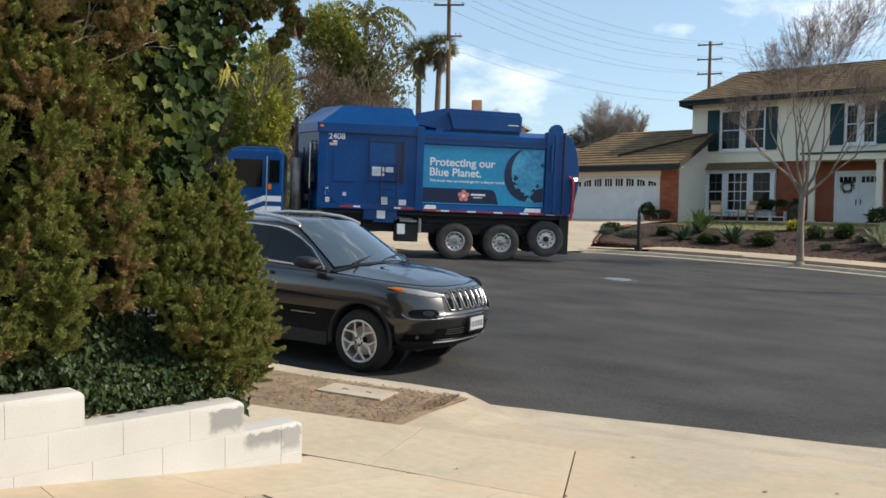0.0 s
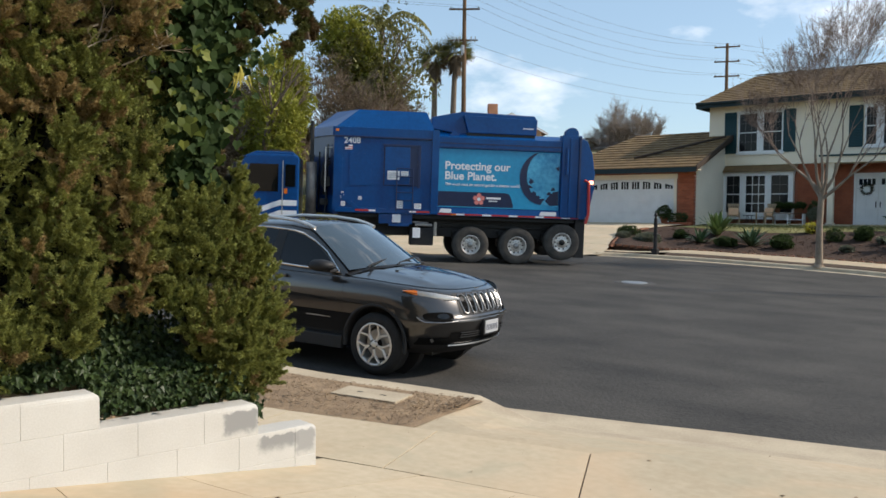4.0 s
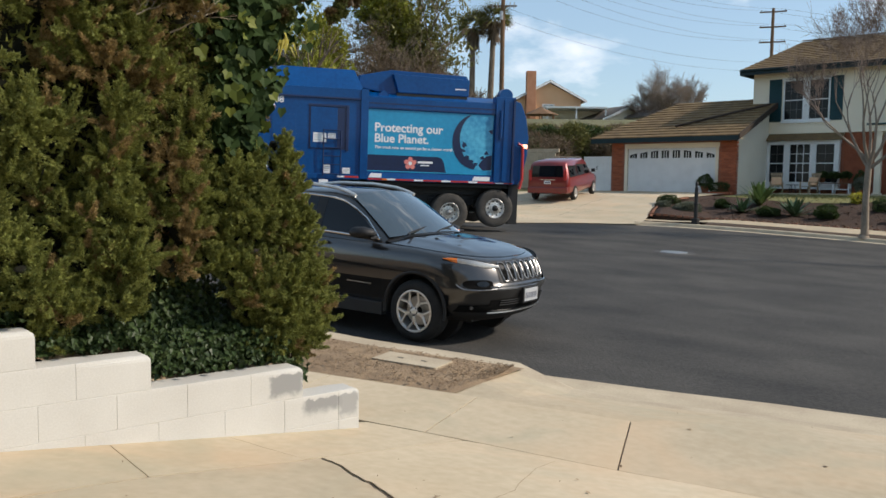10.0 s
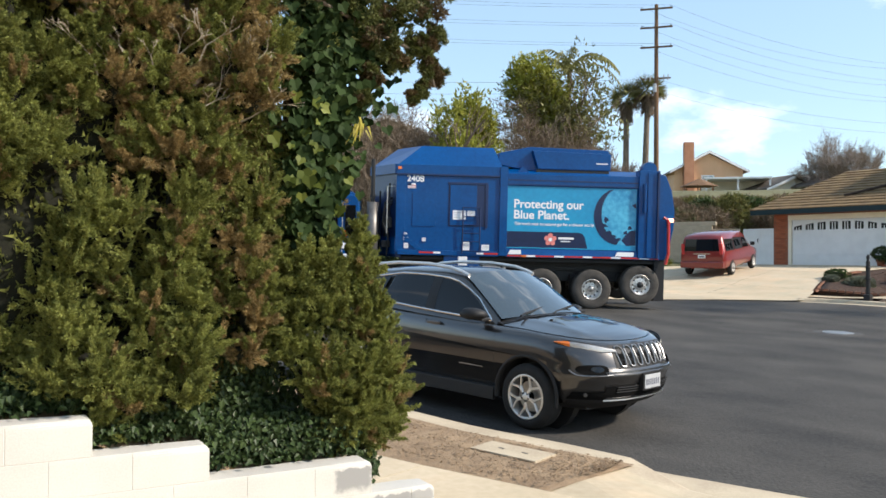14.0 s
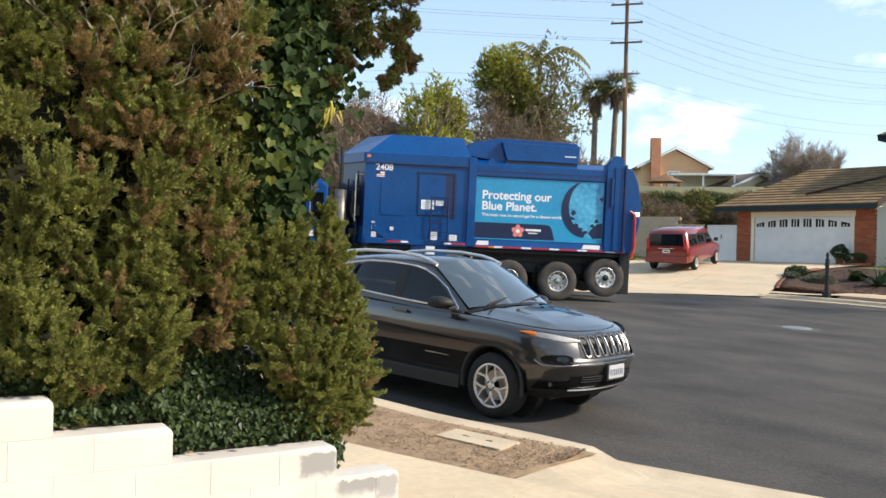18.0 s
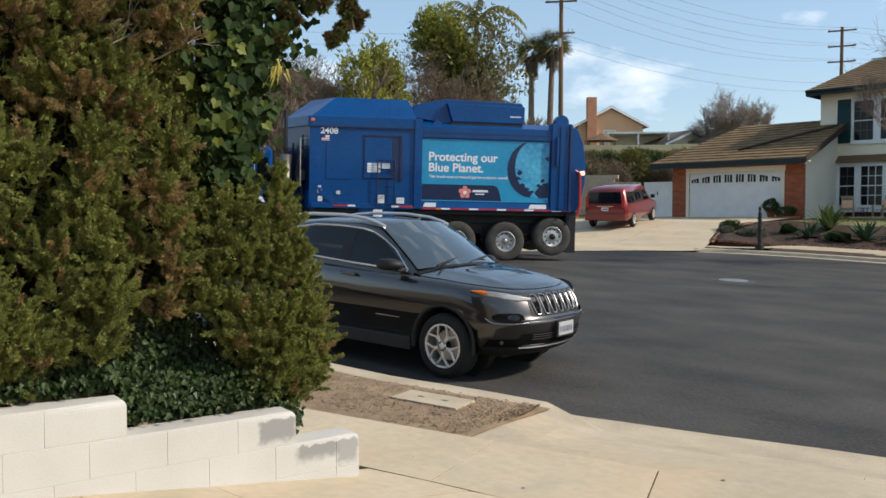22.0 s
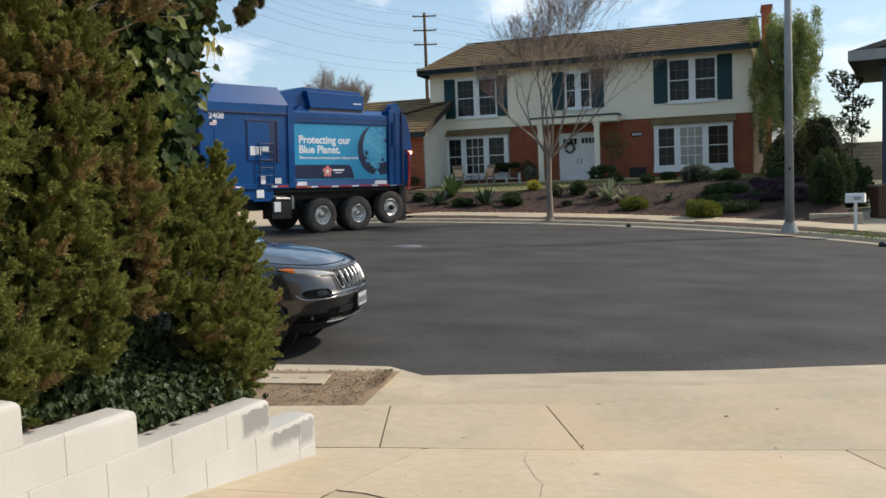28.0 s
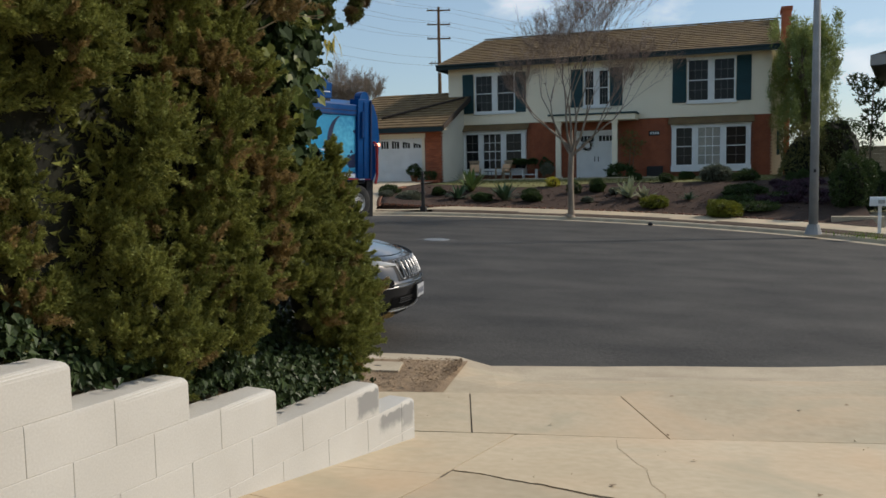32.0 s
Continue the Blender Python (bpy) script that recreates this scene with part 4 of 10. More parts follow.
# set-back side bay and chimney at the gable end
sb = part("side_bay", box(-0.098, 0.52, FY + 0.9, FY + 6.2, 0.8, 7.7), siding, house, "cream side bay")
for z0, z1 in ((2.5, 3.7), (5.7, 6.9)):
    part("vent_shutter", box(0.20, 0.34, FY + 0.87, FY + 0.90, z0, z1, 0.005), teal_paint, sb)
ch = part("chimney", box(0.50, 0.95, FY + 3.9, FY + 5.3, 0.8, 10.1, 0.02), brick, house, "red brick chimney")
part("chimney_cap", box(0.44, 1.01, FY + 3.84, FY + 5.36, 10.1, 10.3, 0.02), brick, ch)


def sash_window(parent, x0, x1, z0, z1, y, cols, rows_, pane, deep=0.10, frame=0.07, bar=0.010, bar_mat=None):
    """A framed window with glazing bars and panes set back."""
    w = part("window", prism([(x0, z0), (x1, z0), (x1, z0 + frame), (x0, z0 + frame)], y - 0.03, y + deep, "y"), white_paint, parent)
    part("window_frame", box(x0, x1, y - 0.03, y + deep, z1 - frame, z1), white_paint, w)
    for a, b in ((x0, x0 + frame), (x1 - frame, x1)):
        part("window_frame", box(a, b, y - 0.03, y + deep, z0 + frame, z1 - frame), white_paint, w)
    cw, rh = (x1 - x0 - 2 * frame) / cols, (z1 - z0 - 2 * frame) / rows_
    part("pane", box(x0 + frame, x1 - frame, y + 0.05, y + 0.062, z0 + frame, z1 - frame), pane, w)
    for i in range(1, cols):
        x = x0 + frame + i * cw
        part("glazing_bar", box(x - bar, x + bar, y + 0.028, y + 0.05, z0 + frame, z1 - frame), bar_mat or muntin, w)
    for j in range(1, rows_):
        z = z0 + frame + j * rh
        mid_rail = rows_ % 2 == 0 and j == rows_ // 2
        t = 0.022 if mid_rail else bar
        part("glazing_bar", box(x0 + frame, x1 - frame, y + 0.024, y + 0.049, z - t, z + t), white_paint if mid_rail else bar_mat or muntin, w)
    return w


def bay(parent, x0, x1, z0, z1, pale):
    """A shallow bay: three lights in white frames under a little shake hood."""
    y = FY - 0.22
    a, b = x0 + 0.30 * (x1 - x0), x1 - 0.34 * (x1 - x0)
    part("bay_back", box(x0, x1, FY + 0.1, FY + 0.16, z0, z1), white_paint, parent)
    for x in (x0 - 0.02, a - 0.08, b - 0.08, x1 - 0.14):
        part("bay_post", box(x, x + 0.16, y - 0.02, FY + 0.1, z0, z1), white_paint, parent)
    part("bay_head", box(x0 - 0.05, x1 + 0.05, y - 0.04, FY + 0.1, z1 - 0.02, z1 + 0.14), white_paint, parent)
    part("bay_sill", box(x0 - 0.05, x1 + 0.05, y - 0.06, FY + 0.1, z0 - 0.28, z0 + 0.02), white_paint, parent)
    sash_window(parent, x0 + 0.14, a - 0.08, z0, z1, y, 2, 4, window_dark)
    sash_window(parent, a + 0.08, b - 0.08, z0, z1, y, 3, 4, window_pale if pale else window_dark, bar=0.015, bar_mat=white_paint)
    sash_window(parent, b + 0.08, x1 - 0.14, z0, z1, y, 2, 4, window_dark)
    part("bay_hood", prism([(FY, z1 + 0.44), (y - 0.22, z1 + 0.12), (y - 0.22, z1 + 0.15), (FY, z1 + 0.5)], x0 - 0.18, x1 + 0.18, "x"), shake, parent, "small sloping shake hood")


bay(house, *WL[:2], 2.02, 4.02, False)
bay(house, *WR[:2], 2.02, 4.0, True)


def shutter(parent, x0, x1, z0, z1):
    s = part("shutter", box(x0, x1, FY - 0.115, FY - 0.08, z0, z1, 0.006), teal_paint, parent, "dark teal shutter")
    for z in [z0 + 0.08 + 0.075 * i for i in range(int((z1 - z0 - 0.12) / 0.075))]:
        part("slat", prism([(FY - 0.116, z), (FY - 0.135, z + 0.012), (FY - 0.116, z + 0.06)], x0 + 0.06, x1 - 0.06, "x"), teal_paint, s)
    return s


for (x0, x1, z0, z1), sl, sr in ((UL, (-15.97, -15.34), (-13.0, -12.42)), (UM, (-9.98, -9.36), (-7.94, -7.30)), (UR, (-4.80, -4.12), (-1.74, -1.04))):
    part("window_trim", box(x0 - 0.06, x1 + 0.06, FY - 0.12, FY - 0.06, z1, z1 + 0.09), white_paint, house)
    part("window_sill", box(x0 - 0.06, x1 + 0.06, FY - 0.16, FY - 0.06, z0 - 0.12, z0), white_paint, house)
    mid = (x0 + x1) / 2
    part("mullion", box(mid - 0.09, mid + 0.09, FY - 0.11, FY + 0.1, z0, z1), white_paint, house)
    sash_window(house, x0, mid - 0.09, z0, z1, FY - 0.06, 3, 4, window_dark)
    sash_window(house, mid + 0.09, x1, z0, z1, FY - 0.06, 3, 4, window_dark)
    shutter(house, *sl, z0 - 0.04, z1 + 0.06)
    shutter(house, *sr, z0 - 0.04, z1 + 0.06)
# porch: flat canopy on columns, double door with a wreath
part("canopy", box(-10.9, -6.5, FY - 1.35, FY - 0.07, 4.42, 4.72, 0.02), siding, house, "cream flat porch canopy")
part("canopy_edge", box(-10.96, -6.44, FY - 1.42, FY - 0.07, 4.72, 4.80, 0.01), teal_paint, house)
for x in (-10.45, -7.55):
    col = part("column", box(x - 0.13, x + 0.13, FY - 1.25, FY - 0.99, 1.42, 4.42, 0.01), siding, house)
    part("column_base", box(x - 0.18, x + 0.18, FY - 1.3, FY - 0.94, 1.40, 1.60, 0.01), siding, col)
    part("column_head", box(x - 0.17, x + 0.17, FY - 1.29, FY - 0.95, 4.26, 4.42, 0.01), siding, col)
part("porch_slab", box(-16.6, -6.4, FY - 2.4, FY + 0.02, 1.0, 1.44, 0.01), concrete, house, "concrete porch floor")
part("door_frame", box(-9.72, -7.60, FY + 0.02, FY + 0.1, 3.86, 3.98), white_paint, house)
for a, b in ((-9.72, -9.62), (-7.70, -7.60)):
    part("door_frame", box(a, b, FY + 0.02, FY + 0.1, 1.46, 3.86), white_paint, house)
for a, b, hinge in ((-9.62, -8.665, 1), (-8.655, -7.70, -1)):
    d = part("door", box(a, b, FY + 0.07, FY + 0.11, 1.46, 3.86, 0.004), white_paint, house, "white front door")
    for i in range(4):
        x = a + 0.12 + i * 0.185
        part("pane", box(x, x + 0.15, FY + 0.062, FY + 0.069, 3.42, 3.70), window_dark, d)
    for z0, z1 in ((1.62, 2.25), (2.38, 3.2)):
        for x0, x1 in ((a + 0.1, (a + b) / 2 - 0.03), ((a + b) / 2 + 0.03, b - 0.1)):
            part("door_panel", box(x0, x1, FY + 0.06, FY + 0.072, z0, z1, 0.006), white_paint, d)
    hx = b - 0.09 if hinge == 1 else a + 0.09
    part("door_handle", box(hx - 0.02, hx + 0.02, FY + 0.02, FY + 0.06, 2.35, 2.62, 0.008), black_iron, d)
wreath = thing("wreath", "dark evergreen wreath hung on the white door", "wreath", pose(-9.15, FY + 0.035, 3.22))
rn = random.Random(5)
vs, fs = [], []
for i in range(420):
    a, r = rn.uniform(0, 6.283), 0.24 + rn.gauss(0, 0.04)
    c = Vector((math.cos(a) * r, rn.uniform(-0.05, 0.03), math.sin(a) * r))
    d = Vector((rn.gauss(0, 1), rn.gauss(0, 1), rn.gauss(0, 1))).normalized() * 0.07
    e = Vector((rn.gauss(0, 1), rn.gauss(0, 1), rn.gauss(0, 1))).normalized() * 0.02
    k = len(vs)
    vs += [tuple(c - e), tuple(c + e), tuple(c + d)]
    fs.append((k, k + 1, k + 2))
mesh_part("greens", raw_mesh("greens", vs, fs), leafy("wreath greens", (0.008, 0.014, 0.008), (0.03, 0.04, 0.02)), wreath)
plate = part("number_plaque", box(-5.98, -5.42, FY - 0.03, FY + 0.01, 3.62, 3.86, 0.01), black_iron, house, "dark plaque with unreadable marks")
for i in range(4):
    part("mark", box(-5.9 + i * 0.12, -5.83 + i * 0.12, FY - 0.034, FY - 0.03, 3.68, 3.80), white_film, plate)

# ---- garage wing ----
GY = 39.07
gar = thing("garage", "garage wing with white panelled door, brick piers and brown shake roof", "garage")
GX0, GX1 = -22.68, -15.92
GD = (-21.72, -16.93, 1.45, 3.70)
wall_with_holes("front_wall", GX0, GX1, 1.2, 4.1, (GD,), GY + 0.03, 0.2, mortar, gar, "red brick garage piers")
part("side_wall", box(GX1 - 0.2, GX1 - 0.0, GY + 0.06, FY + 4, 1.2, 4.4), stucco, gar, "white stucco side wall")
part("side_gable", prism([(GY + 0.06, 4.39), (FY - 0.07, 4.39), (FY - 0.07, 5.75)], GX1 - 0.2, GX1 - 0.001, "x"), stucco, gar)
part("west_wall", box(GX0, GX0 + 0.2, GY + 0.23, FY + 4, 1.2, 4.1), stucco, gar)
part("lintel", box(-21.9, -16.75, GY - 0.0, GY + 0.03, 3.70, 3.95), siding, gar, "cream board over the garage door")
part("fascia", box(-23.55, GX1 + 0.35, GY - 0.66, GY - 0.62, 3.98, 4.24), eave_shade_teal, gar, "dark teal eave board")
part("soffit", box(-23.5, GX1 + 0.3, GY - 0.62, GY + 0.2, 4.08, 4.11), siding, gar)
shake_roof(gar, ((-23.6, GY - 0.66, 4.22), (GX1 + 0.4, GY - 0.66, 4.22), (GX1 + 0.4, FY + 0.9, 6.42), (-21.3, FY + 0.9, 6.42)), 14, shake, single=240)
shake_roof(gar, ((-23.6, FY + 6, 4.22), (-23.6, GY - 0.66, 4.22), (-21.3, FY + 0.9, 6.42), (-21.3, FY + 0.91, 6.42)), 14, shake)
part("verge", prism([(GY - 0.68, 4.02), (GY - 0.68, 4.28), (FY + 0.2, 6.22), (FY + 0.2, 5.92)], GX1 + 0.36, GX1 + 0.42, "x"), roof_under, gar, "dark verge board")
# small lean roof that crosses the slope towards the house
bm = bmesh.new()
add_tube(bm, (-19.4, GY + 0.6, 4.83), (-15.6, GY + 3.2, 5.95), 0.06, 0.06, 6)
part("roof_valley", bm, roof_under, gar)
gd = part("garage_door", box(GD[0], GD[1], GY + 0.1, GY + 0.15, GD[2], GD[3]), white_paint, gar, "white sectional garage door")
for j in range(3):
    part("section", box(GD[0] + 0.02, GD[1] - 0.02, GY + 0.085, GY + 0.1, GD[2] + 0.02 + j * 0.56, GD[2] + 0.55 + j * 0.56, 0.006), white_paint, gd)
part("section", box(GD[0] + 0.02, GD[1] - 0.02, GY + 0.085, GY + 0.1, GD[2] + 1.70, GD[3] - 0.01, 0.006), white_paint, gd)
gw = (GD[1] - GD[0]) / 8
for i in range(8):
    x0, x1 = GD[0] + i * gw + 0.1, GD[0] + (i + 1) * gw - 0.1
    za, zb = [0.08 + 0.30 * math.sin(math.pi * (0.06 + 0.88 * (v / 8))) for v in (i, i + 1)]
    z = GD[2] + 1.76
    w = part("pane", prism([(x0, z), (x1, z), (x1, z + min(zb + 0.02, 0.38)), (x0, z + min(za + 0.02, 0.38))], GY + 0.078, GY + 0.086, "y"), window_dark, gd)
    for t in (0.33, 0.66):
        part("glazing_bar", box(x0 + (x1 - x0) * t - 0.02, x0 + (x1 - x0) * t + 0.02, GY + 0.07, GY + 0.08, z, z + min(za, zb)), white_paint, w)
for x0, x1 in ((GD[0] - 0.16, GD[0]), (GD[1], GD[1] + 0.14)):
    part("door_frame", box(x0, x1, GY - 0.01, GY + 0.1, 1.4, 3.70), siding, gar)


def brick_wall(parent, x0, x1, z0, z1, y, holes, limit):
    """Brick faces laid in running courses; the first ones are pieces, the rest one mesh."""
    row, z, made, vs, fs = 0, z0 + 0.04, 0, [], []
    while z < z1 - 0.02:
        x = x0 + (0.12 if row % 2 else 0.0)
        while x < x1 - 0.1:
            c = x + 0.12
            if not any(h[0] - 0.1 < c < h[1] + 0.1 and h[2] - 0.1 < z < h[3] + 0.05 for h in holes):
                if made < limit:
                    mesh_part("brick", bme, brick, parent, at=pose(c, y, z))
                else:
                    k = len(vs)
                    d = 0.012
                    vs += [(c - 0.115, y - d, z - 0.033), (c + 0.115, y - d, z - 0.033), (c + 0.115, y - d, z + 0.033), (c - 0.115, y - d, z + 0.033),
                           (c - 0.117, y, z - 0.034), (c + 0.117, y, z - 0.034), (c + 0.117, y, z + 0.034), (c - 0.117, y, z + 0.034)]
                    fs += [(k, k + 1, k + 2, k + 3), (k + 4, k + 5, k + 1, k), (k + 3, k + 2, k + 6, k + 7), (k + 4, k, k + 3, k + 7), (k + 1, k + 5, k + 6, k + 2)]
                made += 1
            x += 0.245
        z += 0.078
        row += 1
    if vs:
        ob = mesh_part("brickwork", raw_mesh("brickwork", vs, fs), brick, parent)
        ob["kind"] = "stuff"


brick_wall(house, HX0, HX1, BR0, BR1, FY + 0.02, (DOOR, (WL[0], WL[1], 1.7, 4.5), (WR[0], WR[1], 1.7, 4.5)), 0)
brick_wall(gar, GX0 + 0.02, GX1 - 0.02, 1.2, 4.0, GY + 0.03, ((GD[0] - 0.15, GD[1] + 0.15, 1.0, 4.1),), 300)


# ---- vehicles ----
def lathe(profile, sides=36, close=True):
    """A profile of (radius, along) turned about the y axis."""
    rows = []
    for i in range(sides + 1):
        a = 2 * math.pi * i / sides
        rows.append([(r * math.cos(a), y, r * math.sin(a)) for r, y in profile])
    return loft(rows)


def tyre_profile(r, rim, w):
    s = 0.025
    return [(rim, -w / 2 + 0.01), (rim + 0.02, -w / 2), ((r + rim) / 2, -w / 2 - 0.012), (r - s * 1.6, -w / 2 + 0.004), (r - 0.006, -w / 2 + s), (r, -w / 4),
            (r - 0.008, -w / 8), (r, 0), (r - 0.008, w / 8), (r, w / 4), (r - 0.006, w / 2 - s), (r - s * 1.6, w / 2 - 0.004), ((r + rim) / 2, w / 2 + 0.012), (rim + 0.02, w / 2), (rim, w / 2 - 0.01)]


def truck_wheel(parent, at, deep, rim_mat, mount):
    """Dual truck wheel: tyre, dished rim with hand holes, hub and nuts. Outer face towards +y."""
    w = part("wheel", lathe(tyre_profile(0.555, 0.29, 0.29)), dusty_rubber, parent, "dusty black truck tyre", True, at)
    rim = part("rim", lathe([(0.29, 0.14), (0.275, 0.15), (0.262, 0.12), (0.255, deep), (0.16, deep + 0.015), (0.10, deep + 0.03), (0.0, deep + 0.03)]), rim_mat, w, "", True)
    for i in range(10):
        a = i * math.pi / 5
        part("hand_hole", tube((0.205 * math.cos(a), deep - 0.005, 0.205 * math.sin(a)), (0.205 * math.cos(a), deep + 0.012, 0.205 * math.sin(a)), 0.026, sides=10), black_iron, w)
        b = a + math.pi / 10
        part("wheel_nut", tube((0.135 * math.cos(b), deep, 0.135 * math.sin(b)), (0.135 * math.cos(b), deep + 0.05, 0.135 * math.sin(b)), 0.016, sides=6), steel, w)
    part("hub", lathe([(0.09, deep), (0.085, deep + 0.1), (0.06, deep + 0.13), (0.0, deep + 0.13)], 20), mount, w, "", True)
    return w


truck = thing("refuse_truck", "blue refuse truck with cyan side banner and lifted rear axle", "garbage truck")
W = 2.45
# body shell behind the cab
body = part("body", prism([(5.50, 1.50), (5.50, 3.66), (-1.9, 3.66), (-1.9, 1.50)], -W, -0.03, "y"), truck_blue, truck, "blue steel body")
part("front_bay_side", box(2.66, 5.48, -0.035, -0.005, 1.50, 3.62, 0.006), truck_blue, body)
part("top_rail", box(2.6, 5.55, -0.16, 0.02, 3.63, 3.92, 0.012), truck_blue, body)
part("top_rail_lip", box(2.6, 5.56, -0.10, 0.035, 3.62, 3.67, 0.008), truck_dark, body)
part("corner_post", box(5.30, 5.56, -0.2, 0.012, 1.48, 3.66, 0.01), truck_blue, body)
# tapered hopper hood
hood = part("hopper_hood", loft([[(5.5, 0.0, 3.92), (2.62, 0.0, 3.92), (2.62, -W, 3.92), (6.25, -W, 3.92), (6.25, -1.5, 3.92)], [(4.85, -0.25, 4.46), (2.85, -0.25, 4.46), (2.85, -W + 0.25, 4.46), (5.5, -W + 0.25, 4.46), (5.5, -1.4, 4.46)]], closed=True, cap=True), truck_blue, body, "tapered blue hopper hood")
# slanting front bulkhead with its rail and plumbing
front = [(5.54, -0.03), (6.22, -1.5), (6.22, -W + 0.02), (5.4, -W + 0.02), (5.4, -0.03)]
# the bulkhead's dark blue holds the shadow it stands in
bulk = part("bulkhead", loft([[(x, y, z) for x, y in front] for z in (1.35, 3.66)], closed=True, cap=True), truck_dark, body, "blue front bulkhead coloured dark for shadow")
rail_ = [(5.60, 0.0), (6.30, -1.5), (6.30, -W), (5.4, -W), (5.4, 0.0)]
part("bulkhead_rail", loft([[(x, y, z) for x, y in rail_] for z in (3.66, 3.92)], closed=True, cap=True), truck_blue, bulk)
part("lower_beam", loft([[(x + 0.04, y, z) for x, y in front] for z in (1.42, 1.9)], closed=True, cap=True), truck_blue, bulk)
for x, y, z0, z1 in ((5.74, -0.30, 2.3, 3.4), (5.86, -0.55, 1.9, 2.6), (6.0, -0.85, 1.5, 3.2)):
    part("pipe", tube((x, y, z0), (x, y, z1), 0.025, sides=8), black_iron, bulk)
part("valve_block", box(5.66, 5.9, -0.5, -0.2, 2.15, 2.45, 0.03), black_iron, bulk)
part("valve_block", box(5.7, 5.95, -0.6, -0.25, 1.6, 1.8, 0.03), black_iron, bulk)
part("gusset", prism([(5.32, 1.98), (4.72, 1.52), (4.92, 1.52), (5.32, 1.82)], 0.0, 0.03, "y", 0.004), truck_blue, body)
# main post and packer body sides
part("main_post", box(2.46, 2.68, -0.3, 0.045, 1.44, 3.93, 0.012), truck_blue, body)
part("upper_rail", box(-1.3, 2.47, -0.25, 0.02, 3.40, 3.76, 0.03), truck_blue, body)
# dark strips on the rail's face, coloured for the shade of its grooves
part("rail_groove", box(-1.28, 2.45, 0.0, 0.026, 3.55, 3.585), truck_dark, body)
part("rail_groove", box(-1.28, 2.45, 0.0, 0.026, 3.435, 3.46), truck_dark, body)
part("roof_slope", prism([(-0.2, 3.76), (-0.6, 3.93), (-W + 0.6, 3.93), (-W + 0.2, 3.76)], -1.6, 2.5, "x"), truck_blue, body)
part("lower_skirt", prism([(-0.02, 1.68), (0.05, 1.46), (0.05, 1.42), (-0.06, 1.42), (-0.06, 1.68)], -1.9, 2.46, "x"), truck_blue, body)
part("lower_rail", box(2.66, 5.5, -0.08, 0.03, 1.42, 1.56, 0.01), truck_blue, body)
# big roof lid with slanted nose
lid = part("roof_lid", prism([(-0.5, 3.86), (-0.56, 4.42), (-0.5, 4.52), (1.75, 4.56), (2.66, 4.36), (2.66, 4.02), (1.9, 3.9), (1.7, 3.82)], -2.0, -0.52, "y", 0.015), truck_blue, body, "blue roof lid with a slanted nose")
part("lid_side", prism([(-0.54, 3.92), (-0.56, 4.40), (1.72, 4.44), (1.55, 3.92)], -0.53, -0.36, "y", 0.02), truck_blue, lid)
# black box in place of the shadow below the lid
part("lid_shadow_gap", box(-0.5, 1.6, -0.5, -0.38, 3.80, 3.92), black_iron, lid)
part("lid_stripe", box(-0.45, -0.12, -0.358, -0.352, 4.10, 4.13), white_film, lid)
part("lid_bracket", prism([(1.75, 3.76), (2.2, 3.76), (2.0, 3.98)], -0.4, -0.3, "y"), truck_blue, lid)
# tailgate
part("tail_post", box(-1.86, -1.26, -0.3, 0.07, 1.46, 3.94, 0.015), truck_blue, body)
part("tail_rib", box(-1.60, -1.50, 0.06, 0.10, 1.50, 3.86, 0.008), truck_blue, body)
part("tail_rib", box(-1.84, -1.78, 0.06, 0.12, 1.46, 3.90, 0.008), truck_dark, body)
part("tail_ram", tube((-1.42, 0.10, 3.55), (-1.42, 0.10, 2.75), 0.045, sides=12), truck_blue, body)
part("tail_hinge", tube((-1.55, -0.2, 3.98), (-1.55, 0.06, 3.98), 0.20, sides=20), truck_blue, body)
part("tailgate", prism([(-1.86, 1.42), (-1.86, 3.86), (-2.05, 3.80), (-2.22, 3.4), (-2.32, 2.8), (-2.30, 2.3), (-2.18, 1.7), (-2.05, 1.42)], -W + 0.02, 0.0, "y", 0.02), truck_blue, body, "bulging blue tailgate")
bar = bmesh.new()
add_pipe(bar, [(-1.98, 0.07, 2.62), (-2.12, 0.07, 2.55), (-2.14, 0.07, 1.6), (-2.06, 0.07, 1.3)], 0.045)
part("red_arm", bar, red_paint, body, "red tailgate arm")
part("marker_lamp", box(-2.26, -2.12, 0.0, 0.09, 2.50, 2.60, 0.02), brake_glow, body, "lit rear lamp")
# side door recess, hatch, ladder
# flat panel; its dark colour gives the shade of the door recess
part("door_recess", box(3.05, 4.10, -0.004, 0.004, 2.24, 3.42), truck_dark, body)
part("recess_frame", box(3.03, 4.12, 0.0, 0.02, 3.40, 3.46, 0.006), truck_dark, body)
part("recess_frame", box(3.00, 3.08, 0.0, 0.025, 2.2, 3.44, 0.008), truck_dark, body)
part("door", box(3.32, 4.06, 0.004, 0.022, 2.26, 3.38, 0.006), truck_blue, body)
part("hatch", box(4.45, 5.10, -0.004, 0.010, 2.22, 3.15, 0.004), truck_blue, body)
lad = part("ladder", tube((3.70, 0.07, 1.50), (3.70, 0.07, 2.78), 0.018, sides=8), truck_dark, body)
part("rail", tube((3.22, 0.07, 1.50), (3.22, 0.07, 2.78), 0.018, sides=8), truck_dark, lad)
for z in (1.56, 1.82, 2.05, 2.28, 2.52, 2.76):
    part("rung", tube((3.22, 0.07, z), (3.70, 0.07, z), 0.014, sides=8), truck_dark, lad)
